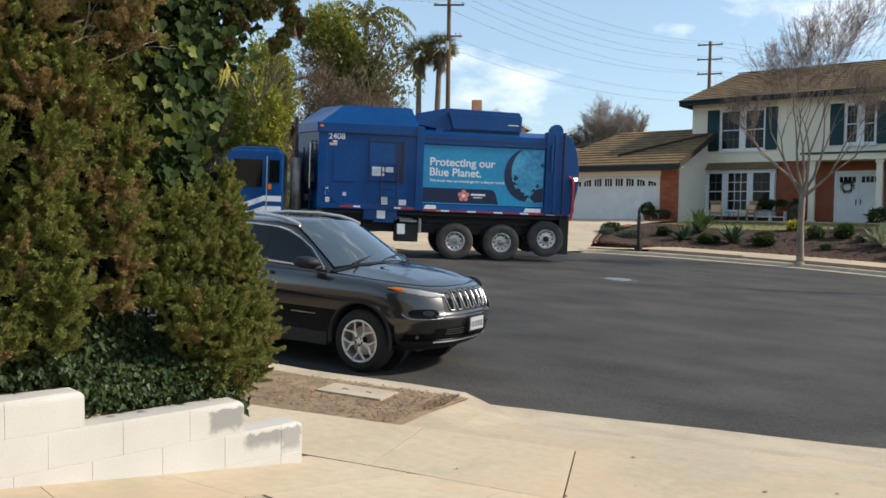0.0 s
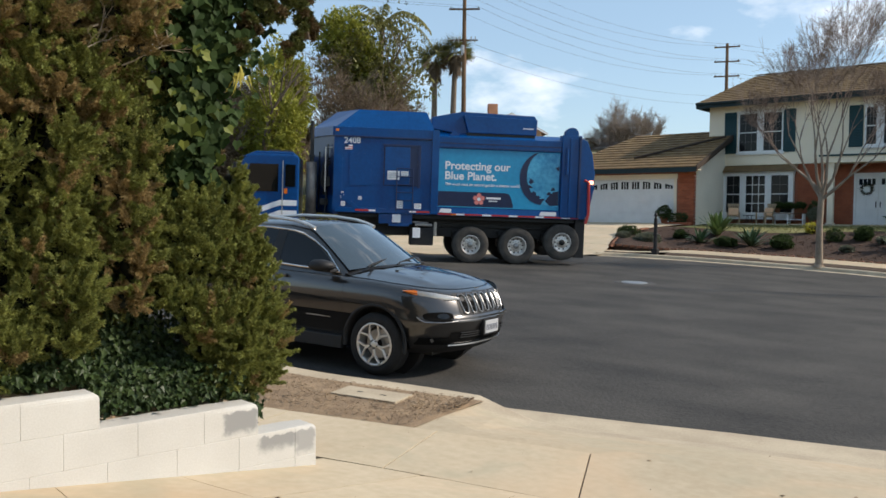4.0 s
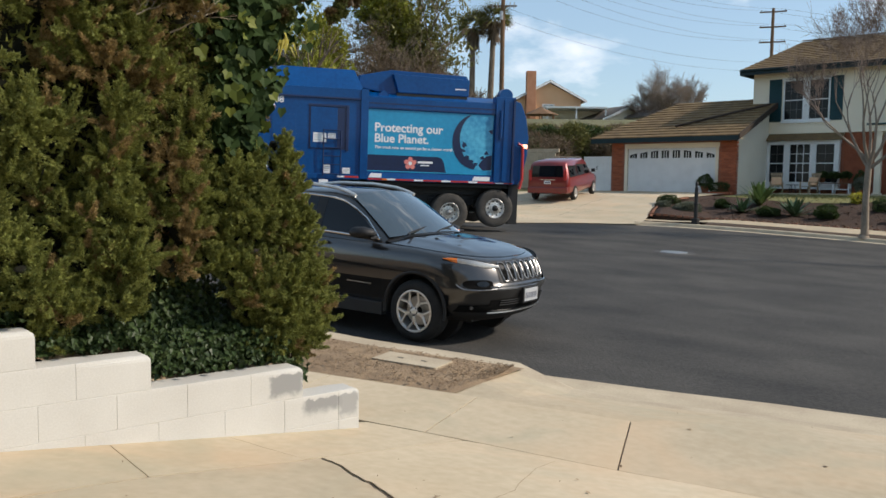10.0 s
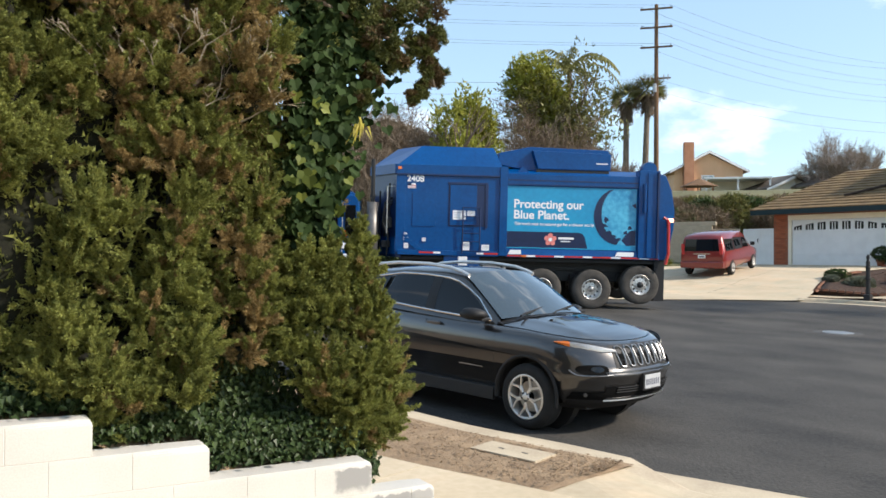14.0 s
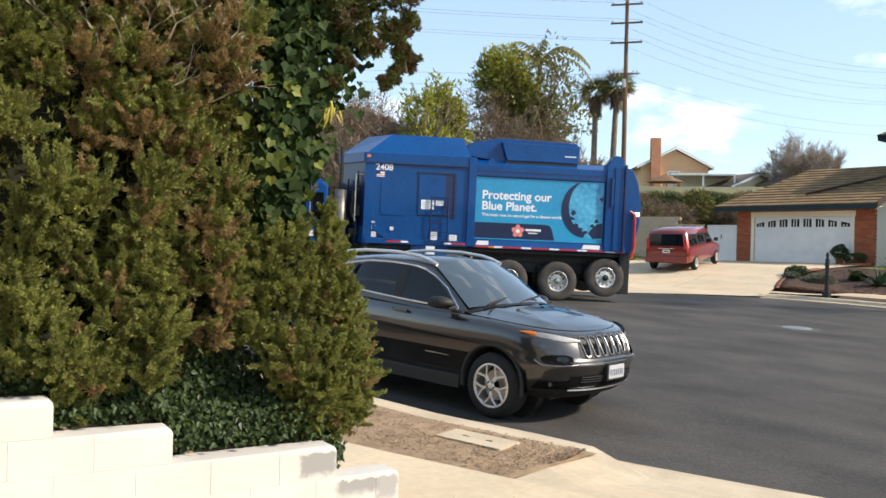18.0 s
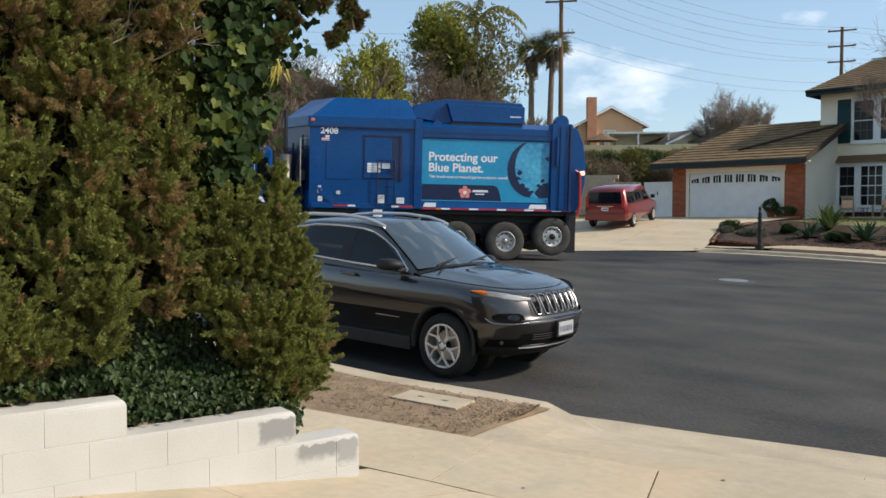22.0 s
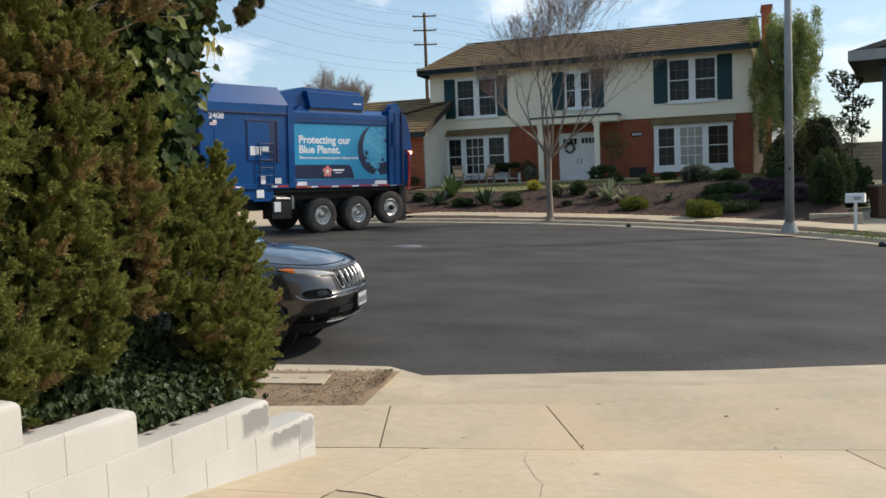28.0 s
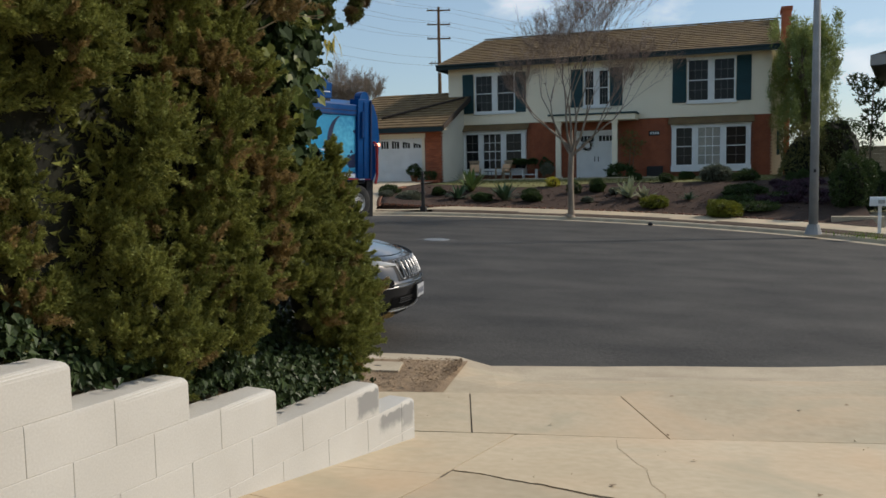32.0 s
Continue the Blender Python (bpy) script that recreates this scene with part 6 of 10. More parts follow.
def side_y(x, z, s, out=0.004):
    yb, zb, yr, zr = interp(CAB, x)
    t = max(0.0, min(1.0, (z - zb) / (zr - zb)))
    return s * (yb + (yr + 0.02 - yb) * t + out + 0.018 * math.sin(t * 3.14))


def side_glass(name, outline, s, mat, out=0.006):
    """A pane following the cabin's side."""
    n = 6
    lo = [outline[0], outline[1]]
    rows_ = []
    top = outline[2:]
    for i in range(n + 1):
        u = i / n
        xb, zb = lo[0][0] + (lo[1][0] - lo[0][0]) * u, lo[0][1] + (lo[1][1] - lo[0][1]) * u
        k = u * (len(top) - 1)
        j = min(int(k), len(top) - 2)
        tx, tz = [top[j][m] + (top[j + 1][m] - top[j][m]) * (k - j) for m in (0, 1)]
        rows_.append([(xb + (tx - xb) * v, side_y(xb + (tx - xb) * v, zb + (tz - zb) * v, s, out), zb + (tz - zb) * v) for v in (0, 0.25, 0.5, 0.75, 1)])
    return part(name, loft(rows_), mat, suv, "", True)


for s in (-1, 1):
    side_glass("front_side_glass", [(0.76, 1.118), (-0.10, 1.155), (0.74, 1.14), (0.50, 1.33), (0.30, 1.435), (0.10, 1.505), (-0.10, 1.535)], s, car_glass)
    side_glass("rear_side_glass", [(-0.23, 1.165), (-1.02, 1.215), (-0.23, 1.545), (-0.6, 1.55), (-0.92, 1.53)], s, car_glass)
    side_glass("quarter_glass", [(-1.10, 1.225), (-1.74, 1.30), (-1.02, 1.52), (-1.3, 1.48), (-1.58, 1.41)], s, car_glass)
    side_glass("door_pillar", [(-0.09, 1.14), (-0.24, 1.15), (-0.09, 1.545), (-0.24, 1.555)], s, black_plastic, 0.009)
    trim = bmesh.new()
    path = [(0.82, 1.108), (0.5, 1.120), (0.0, 1.142), (-0.5, 1.172), (-1.0, 1.205), (-1.45, 1.25), (-1.80, 1.31)]
    add_pipe(trim, [(x, side_y(x, z, s, 0.008), z) for x, z in path], 0.012, 6)
    path = [(0.82, 1.108), (0.70, 1.205), (0.544, 1.325), (0.35, 1.43), (0.155, 1.508), (0.0, 1.54), (-0.37, 1.562), (-0.8, 1.56), (-1.4, 1.48)]
    add_pipe(trim, [(x, side_y(x, z, s, 0.010), z) for x, z in path], 0.011, 6)
    part("window_trim", trim, chrome, suv, "chrome window trim")
    rail = bmesh.new()
    add_pipe(rail, [(0.24, s * 0.60, 1.575), (0.12, s * 0.598, 1.615), (-0.06, s * 0.595, 1.655), (-0.45, s * 0.59, 1.685), (-1.0, s * 0.585, 1.68), (-1.40, s * 0.58, 1.645), (-1.62, s * 0.57, 1.58)], 0.022, 8)
    part("roof_rail", rail, alloy, suv, "silver roof rail")
    mx, mz, mk = (0.0, 0.0, 1.0) if s < 0 else (-0.10, -0.05, 0.85)
    ring_ = [k * 0.3927 for k in range(16)]
    mir = part("mirror", loft([[(x0 + mx + rx * mk * math.cos(q), s * y0, z0 + mz + rz * mk * math.sin(q)) for q in ring_] for x0, y0, z0, rx, rz in ((0.74, 0.93, 1.175, 0.10, 0.05), (0.70, 0.99, 1.18, 0.14, 0.066), (0.68, 1.06, 1.182, 0.13, 0.066), (0.66, 1.11, 1.18, 0.08, 0.045))], closed=True, cap=True), black_plastic, suv, "black door mirror", True)
    part("mirror_foot", box(0.68, 0.80, min(s * 0.84, s * 0.98), max(s * 0.84, s * 0.98), 1.105, 1.14, 0.01), black_plastic, mir)
    for x, z in ((-0.01, 1.02), (-0.98, 1.06)):
        part("door_handle", box(x - 0.11, x + 0.11, min(s * 0.90, s * 0.938), max(s * 0.90, s * 0.938), z - 0.018, z + 0.018, 0.012), grey_car, suv)
    for x, z0, z1 in ((0.93, 0.42, 1.03), (-0.17, 0.42, 1.10), (-1.05, 0.66, 1.14)):
        seam = []
        for k in range(9):
            lv = interp([(a_, d_) for a_, b_, c_, d_ in LEVELS], z0 + (z1 - 0.14 - z0) * k / 8)[0]
            f = max(0.0, (z0 + (z1 - 0.14 - z0) * k / 8 - 0.66) / 0.306)
            zz = z0 + (z1 - 0.14 - z0) * k / 8
            seam.append((x, s * (lv - 0.0095 * math.sin((1.3 - abs(x)) / 1.3 * 1.57)), zz + brow(x) * f * (2 - f)))
        part("door_seam", add_pipe(bmesh.new(), seam, 0.004, 5), black_iron, suv)
    part("side_badge", box(0.40, 0.76, min(s * 0.89, s * 0.9085), max(s * 0.89, s * 0.9085), 0.590, 0.602), soft_chrome, suv)
    # slim lamp with amber corner
    up, lo = [], []
    for x, z, h in ((1.70, 0.972, 0.016), (1.80, 0.962, 0.055), (1.90, 0.946, 0.074), (2.00, 0.929, 0.076), (2.09, 0.909, 0.064), (2.165, 0.892, 0.030)):
        # lay it on the skin by finding y for x
        y = 0.9
        while y > 0.3 and nose_at(z, y, 0).x < x:
            y -= 0.004
        up.append((x + 0.006, s * (y + 0.006), z + h / 2))
        lo.append((x + 0.016, s * (y + 0.014), z - h / 2))
    lp = part("headlamp", loft([lo, [tuple((p + q) / 2 + (0.006 if i == 0 else s * 0.006 if i == 1 else 0) for i, (p, q) in enumerate(zip(a, b))) for a, b in zip(lo, up)], up]), lens_clear, suv, "slim clear headlamp", True)
    add = [[(x + 0.005, y + s * 0.006, z) for x, y, z in r[:3]] for r in (lo, up)]
    add = [[(p[0], p[1], p[2] + (0.006 if k == 0 else -0.006)) for p in r] for k, r in enumerate(add)]
    add[0][-1], add[1][-1] = [tuple((a + b) / 2 for a, b in zip(add[k][-1], add[k][-2])) for k in (0, 1)]
    part("lamp_edge", add_pipe(bmesh.new(), lo + up[::-1] + lo[:1], 0.006, 5), black_plastic, lp)
    part("amber_corner", loft([add[0], [tuple((a + b) / 2 + (0.005 if i == 0 else s * 0.005 if i == 1 else 0) for i, (a, b) in enumerate(zip(p, q))) for p, q in zip(*add)], add[1]]), amber, lp, "amber side marker")
    # dark lamp pod below it with a chrome lip
    pod = []
    for k in range(20):
        a = 2 * math.pi * k / 20
        pod.append((0.708 + 0.050 * math.copysign(abs(math.sin(a)) ** 0.7, math.sin(a)), s * (0.705 + 0.125 * math.copysign(abs(math.cos(a)) ** 0.7, math.cos(a)))))
    fog = patch([pod + pod[:1], [(0.708 + (z - 0.708) * 0.6, s * 0.705 + (y - s * 0.705) * 0.6) for z, y in pod + pod[:1]], [(0.708, s * 0.705)] * 21], 0.014, intake_black, "lamp_recess", suv, "dark lamp pod")
    part("lamp_glass", loft([[nose_at(0.715 + 0.03 * math.sin(a), s * 0.68 + 0.055 * math.cos(a), o) for a in [k * 0.5236 for k in range(13)]] for o in (0.015, 0.019)] + [[nose_at(0.715, s * 0.68, 0.021)] * 13]), car_glass, fog)
    part("recess_lip", add_pipe(bmesh.new(), [nose_at(z, s * y, 0.007) for z, y in ((0.70, 0.858), (0.672, 0.85), (0.652, 0.83), (0.650, 0.8), (0.650, 0.74), (0.652, 0.68), (0.656, 0.62), (0.662, 0.56))], 0.007, 6), soft_chrome, suv)
    patch(band(0.395, 0.475, s * 0.56, s * 0.82, 0.006, 8), 0.014, intake_black, "corner_grille", suv, "black corner intake")
    part("fog_lamp", tube(nose_at(0.45, s * 0.74, -0.02), nose_at(0.45, s * 0.74, 0.02), 0.022, sides=14), black_iron, suv)
SCREEN = [(0.885, 0.985, 1.02, 0.755, 1.118, 1.158), (0.66, 0.78, 0.80, 0.71, 1.275, 1.315), (0.42, 0.51, 0.53, 0.66, 1.435, 1.48), (0.20, 0.255, 0.27, 0.61, 1.565, 1.62)]
rows = []
for xe, xm, xc, w, ze, zc in SCREEN:
    rows.append([(xc - (xc - xe) * abs(k / 8) ** 2.2, w * k / 8, zc - (zc - ze) * abs(k / 8) ** 2.2) for k in range(-8, 9)])
fine = []
for a, b in zip(rows, rows[1:]):
    for t in (0, 0.25, 0.5, 0.75):
        fine.append([tuple(p + (q - p) * t for p, q in zip(u, v)) for u, v in zip(a, b)])
fine.append(rows[-1])
part("windscreen", loft([[(x + 0.010, y, z + 0.010) for x, y, z in r] for r in fine]), screen_glass, suv, "raked tinted windscreen", True)
part("dashboard", box(0.5, 1.0, -0.68, 0.68, 1.0, 1.10, 0.02), black_plastic, suv)
for y in (-0.50, 0.10):
    part("wiper", add_pipe(bmesh.new(), [(1.04, y - 0.10, 1.165), (1.00, y, 1.178), (0.93, y + 0.42, 1.225)], 0.012, 6), black_plastic, suv)
part("cowl", loft([[(1.10 - 0.16 * abs(k / 6) ** 2, 0.80 * k / 6, bonnet_z(1.0, 0.8 * k / 6) + 0.012) for k in range(-6, 7)], [(1.0 - 0.16 * abs(k / 6) ** 2, 0.79 * k / 6, bonnet_z(0.9, 0.79 * k / 6) + 0.022) for k in range(-6, 7)]]), black_plastic, suv, "", True)
# seven-slot grille folding over the bonnet's edge
patch(band(0.715, 0.945, -0.48, 0.48, 0.003), 0.006, black_plastic, "grille_panel", suv)
for i in range(7):
    y = (i - 3) * 0.131
    ring = [(0.735 + 0.195 * b, y + 0.047 * a) for a, b in ((-0.7, 0.06), (-0.4, 0.0), (0.4, 0.0), (0.7, 0.06), (1.0, 0.5), (1.0, 0.88), (0.6, 1), (-0.6, 1), (-1.0, 0.88), (-1.0, 0.5))]
    pts = [nose_at(z, q, 0.012) for z, q in ring]
    sl = part("grille_slot", add_pipe(bmesh.new(), pts + pts[:1], 0.009, 6), soft_chrome, suv, "chrome grille surround")
    bm = bmesh.new()
    c = nose_at(0.835, y, 0.006)
    vs = [bm.verts.new(nose_at(z, q, 0.008)) for z, q in ring]
    cv = bm.verts.new(nose_at(0.835, y, 0.012))
    for k in range(len(vs)):
        bm.faces.new((vs[k], vs[(k + 1) % len(vs)], cv))
    part("slot_mesh", bm, intake_black, sl)
    for zz in (0.80, 0.86):
        part("slot_bar", add_pipe(bmesh.new(), [nose_at(zz, y - 0.035, 0.014), nose_at(zz, y + 0.035, 0.014)], 0.005, 4), black_plastic, sl)
part("bumper_trim", add_pipe(bmesh.new(), [nose_at(0.678, 0.62 * (k / 12 - 1), 0.004) for k in range(25)], 0.011, 6), grey_car, suv)
patch(band(0.415, 0.535, -0.60, 0.60, 0.004), 0.014, intake_black, "lower_grille", suv, "black lower grille")
for z in (0.475, 0.50, 0.525):
    part("grille_bar", add_pipe(bmesh.new(), [nose_at(z, 0.48 * (k / 8 - 1), 0.018) for k in range(17)], 0.006, 5), black_iron, suv)
patch(band(0.275, 0.395, -0.80, 0.80, 0.008, 24), 0.012, black_plastic, "chin_spoiler", suv, "black plastic chin")
part("skid_strip", add_pipe(bmesh.new(), [nose_at(0.385, 0.58 * (k / 10 - 1), 0.016) for k in range(21)], 0.012, 6), soft_chrome, suv, "dark skid strip")
pl = part("number_plate", box(2.352, 2.362, -0.15, 0.15, 0.492, 0.635, 0.004), plate_white, suv, "white plate with unreadable dark marks")
for i in range(7):
    part("mark", box(2.362, 2.364, -0.13 + i * 0.038, -0.108 + i * 0.038, 0.525, 0.59), bar_grey, pl)
part("plate_holder", box(2.28, 2.352, -0.17, 0.17, 0.475, 0.65), black_plastic, suv)
part("bonnet_badge", box(2.125, 2.14, -0.06, 0.06, 0.972, 0.985), chrome, suv)
for y in (-0.35, 0.12):
    part("washer_jet", box(1.26, 1.29, y - 0.015, y + 0.015, bonnet_z(1.27, y), bonnet_z(1.27, y) + 0.014), black_plastic, suv)




# red van on the far driveway: x ahead, seen from behind
VX, VY = -21.55, 33.0
van = thing("minivan", "red minivan parked on the far driveway", "van", pose(VX, VY, drive_z(VX, VY) + 0.0, 0, 0, 106) @ pose(0, 0, 0, 0, -5, 0))
VAN = [  # x, floor z, max y, belt z, roof y, roof z
    (-2.45, 0.45, 0.86, 0.98, 0.70, 1.02), (-2.40, 0.34, 0.93, 1.0, 0.74, 1.60), (-2.2, 0.30, 0.97, 1.0, 0.76, 1.72), (-1.2, 0.28, 0.985, 1.0, 0.77, 1.78), (0.2, 0.28, 0.985, 0.99, 0.77, 1.77),
    (0.7, 0.28, 0.98, 0.98, 0.74, 1.64), (1.3, 0.28, 0.97, 0.97, 0.74, 1.25), (1.6, 0.28, 0.96, 0.95, 0.78, 1.04), (2.2, 0.30, 0.90, 0.84, 0.70, 0.90), (2.45, 0.36, 0.72, 0.72, 0.5, 0.74)]
rows = []
for x, z0, ym, zb, yr, zr in VAN:
    h = [(0, z0), (ym - 0.1, z0), (ym - 0.02, z0 + 0.1), (ym, 0.62), (ym - 0.01, zb - 0.04), (ym - 0.03, zb), (yr + 0.05, zr - 0.08), (yr - 0.03, zr - 0.01), (yr * 0.5, zr + 0.02), (0, zr + 0.03)]
    rows.append([(x, -y, z) for y, z in h] + [(x, y, z) for y, z in h[-2:0:-1]])
part("body", loft(rows, closed=True, cap=True), van_red, van, "red painted body", True)
part("rear_window", loft([[(-2.47, -0.74, 1.06), (-2.47, 0.74, 1.06)], [(-2.43, -0.68, 1.56), (-2.43, 0.68, 1.56)]]), car_glass, van)
for s in (-1, 1):
    part("tail_lamp", box(-2.48, -2.40, min(s * 0.74, s * 0.87), max(s * 0.74, s * 0.87), 0.92, 1.38, 0.02), red_paint, van, "red tail lamp")
    for x0, x1 in ((-2.2, -1.15), (-1.08, -0.05), (0.02, 0.92)):
        q = []
        for x, z in ((x0, 1.04), (x1, 1.03), (x1 - (0.15 if x1 > 0.5 else 0), 1.5 if x1 < 0.5 else 1.36), (x0, 1.55)):
            _, ym, zb, yr, zr = interp(VAN, x)
            t = (z - zb) / (zr - 0.08 - zb)
            q.append((x, s * (ym - 0.03 + (yr + 0.05 - ym + 0.03) * t + 0.012), z))
        bm = bmesh.new()
        bm.faces.new([bm.verts.new(v) for v in q])
        part("side_window", bm, car_glass, van)
    part("mirror", box(1.0, 1.12, min(s * 0.98, s * 1.16), max(s * 0.98, s * 1.16), 1.06, 1.22, 0.03), black_plastic, van)
    for x in (1.45, -1.5):
        if s < 0:
            car_wheel(van, pose(x, -0.90, 0.30, 0, 0, 0), 0.33, 0.20, 0.2, 7, alloy)
        else:
            car_wheel(van, pose(x, 0.90, 0.30, 0, 0, 180), 0.33, 0.20, 0.2, 7, alloy)
part("rear_bumper", box(-2.55, -2.38, -0.92, 0.92, 0.36, 0.62, 0.04), van_red, van)
part("chrome_bar", box(-2.49, -2.46, -0.35, 0.35, 0.93, 0.96), chrome, van)
vp = part("number_plate", box(-2.495, -2.485, -0.155, 0.155, 0.76, 0.90), white_film, van, "plate with unreadable marks")
part("mark", box(-2.50, -2.495, -0.12, 0.12, 0.80, 0.85), navy_film, vp)


# ---- foliage tools ----
def sprays(seed, centre, radii, count, size, out=0.6, width=0.35, blades=3, floor=None, lump=0.22, freq=3.0, shell=0.75):
    """Many small pointed sprays over a lumpy ellipsoid; returns points and triangles as arrays."""
    rs = np.random.RandomState(seed)
    d = rs.normal(size=(count, 3))
    d /= np.linalg.norm(d, axis=1)[:, None]
    c, r = np.array(centre, float), np.array(radii, float)
    bumps = np.zeros(count)
    for k in range(5):
        w = rs.normal(size=3) * freq * (1 + 0.5 * k)
        bumps += np.sin(d @ w + rs.uniform(0, 6.28)) / (k + 1)
    reach = (1 + lump * bumps / 1.6) * (shell + (1 - shell) * rs.uniform(size=count) ** 0.4)
    p = c + d * r * reach[:, None]
    keep = np.ones(count, bool) if floor is None else p[:, 2] > floor
    p, d = p[keep], d[keep]
    n = len(p)
    vs, k = [], 0
    tri = np.empty((n * blades * 3, 3))
    for b in range(blades):
        dirn = d * out + rs.normal(size=(n, 3)) * 0.55 + np.array([0, 0, 0.25])
        dirn /= np.linalg.norm(dirn, axis=1)[:, None]
        side = np.cross(dirn, rs.normal(size=(n, 3)))
        side /= np.linalg.norm(side, axis=1)[:, None] + 1e-9
        ln = size * rs.uniform(0.6, 1.3, size=(n, 1))
        wd = ln * width
        tri[b * 3::blades * 3] = p - side * wd * 0.5
        tri[b * 3 + 1::blades * 3] = p + side * wd * 0.5
        tri[b * 3 + 2::blades * 3] = p + dirn * ln
    return tri


def plumes(rs, base, axis, length, thick, count, size):
    """Feathery plumes: small pointed sprays crowded along tapering, upswept stems."""
    m = len(base)
    along_ = rs.uniform(size=(m, count)) ** 0.85
    girth = thick[:, None] * (1.0 - 0.8 * along_ ** 1.6) * np.sqrt(rs.uniform(0.15, 1.0, size=(m, count)))
    off = rs.normal(size=(m, count, 3))
    off -= axis[:, None] * (off * axis[:, None]).sum(2)[..., None]
    off /= np.linalg.norm(off, axis=2)[..., None] + 1e-9
    p = base[:, None] + axis[:, None] * (along_ * length[:, None])[..., None] + off * girth[..., None]
    p = p.reshape(-1, 3)
    lead = (axis[:, None] * 1.0 + off * 0.55 + rs.normal(size=off.shape) * 0.25).reshape(-1, 3)
    lead /= np.linalg.norm(lead, axis=1)[:, None]
    tri = np.empty((len(p) * 6, 3))
    for b in range(2):
        dirn = lead + rs.normal(size=p.shape) * 0.35
        dirn /= np.linalg.norm(dirn, axis=1)[:, None]
        flank = np.cross(dirn, rs.normal(size=p.shape))
        flank /= np.linalg.norm(flank, axis=1)[:, None] + 1e-9
        ln = size * rs.uniform(0.6, 1.3, size=(len(p), 1))
        tri[b * 3::6] = p - flank * ln * 0.20
        tri[b * 3 + 1::6] = p + flank * ln * 0.20
        tri[b * 3 + 2::6] = p + dirn * ln
    return tri


def tri_mesh(name, tri):
    me = bpy.data.meshes.new(name)
    n = len(tri) // 3
    me.vertices.add(len(tri))
    me.vertices.foreach_set("co", np.asarray(tri, np.float32).ravel())
    me.loops.add(len(tri))
    me.loops.foreach_set("vertex_index", np.arange(len(tri), dtype=np.int32))
    me.polygons.add(n)
    me.polygons.foreach_set("loop_start", np.arange(0, len(tri), 3, dtype=np.int32))
    me.update()
    me.validate()
    return me


def leaves(seed, pts, normals, size, jitter=0.5, width=0.8):
    """Broad pointed leaves (four corners as two triangles) at given places."""
    rs = np.random.RandomState(seed)
    p, d = np.asarray(pts, float), np.asarray(normals, float)
    n = len(p)
    nn = d + rs.normal(size=(n, 3)) * jitter
    nn /= np.linalg.norm(nn, axis=1)[:, None]
    down = np.array([0, 0, -1.0]) + rs.normal(size=(n, 3)) * 0.45
    axis = down - nn * (down * nn).sum(1)[:, None]
    axis /= np.linalg.norm(axis, axis=1)[:, None] + 1e-9
    side = np.cross(nn, axis)
    ln = size * rs.uniform(0.55, 1.3, size=(n, 1))
    wd = ln * width
    base, tip = p - axis * ln * 0.35, p + axis * ln * 0.65
    le, ri = p - axis * ln * 0.12 - side * wd * 0.5, p - axis * ln * 0.12 + side * wd * 0.5
    fold = nn * wd * 0.16
    vs = np.stack([base, le + fold, tip, ri + fold], 1).reshape(-1, 3)
    fs = [(4 * i, 4 * i + 1, 4 * i + 2) for i in range(n)] + [(4 * i, 4 * i + 2, 4 * i + 3) for i in range(n)]
    return vs, fs


def lump(centre, radii, seed, sub=3, amp=0.18):
    """A rough core inside a crown, coloured dark for the shade between leaves."""
    bm = bmesh.new()
    bmesh.ops.create_icosphere(bm, subdivisions=sub, radius=1, matrix=Matrix.Translation(centre) @ Matrix.Diagonal((*radii, 1)))
    for v in bm.verts:
        d = (v.co - Vector(centre))
        v.co = Vector(centre) + d * (1 + amp * noise.noise(v.co * 3.1 + Vector((seed, 0, 0))))
    return bm


# ---- the overgrown juniper behind the white wall ----
juniper = thing("juniper_tree", "large overgrown juniper with browning patches and ivy behind the white wall", "juniper tree", pose(0, 0, 0))
# lobes: x, y, z, radius
GREEN = ((-4.29, 1.44, 2.86, 0.17), (-4.29, 1.41, 2.40, 0.17), (-4.38, 1.50, 2.63, 0.13), (-4.17, 1.60, 2.03, 0.17), (-4.19, 1.76, 2.05, 0.14), (-4.26, 1.53, 1.83, 0.14), (-4.13, 2.13, 2.11, 0.16), (-4.14, 2.09, 1.88, 0.15),
         (-4.29, 1.43, 1.61, 0.14), (-4.22, 1.52, 1.39, 0.16), (-4.14, 1.64, 1.19, 0.16), (-4.24, 1.46, 1.17, 0.14), (-4.20, 1.89, 1.54, 0.15), (-4.16, 1.95, 1.31, 0.14), (-4.12, 2.13, 1.57, 0.15), (-4.08, 2.15, 1.31, 0.15),
         (-4.09, 2.09, 1.06, 0.14), (-4.13, 1.84, 1.06, 0.14), (-4.21, 1.66, 0.94, 0.12), (-4.10, 2.55, 2.13, 0.13), (-4.15, 2.37, 1.54, 0.10), (-4.32, 1.77, 1.69, 0.12), (-4.39, 1.45, 1.36, 0.12), (-4.25, 2.01, 1.76, 0.12))
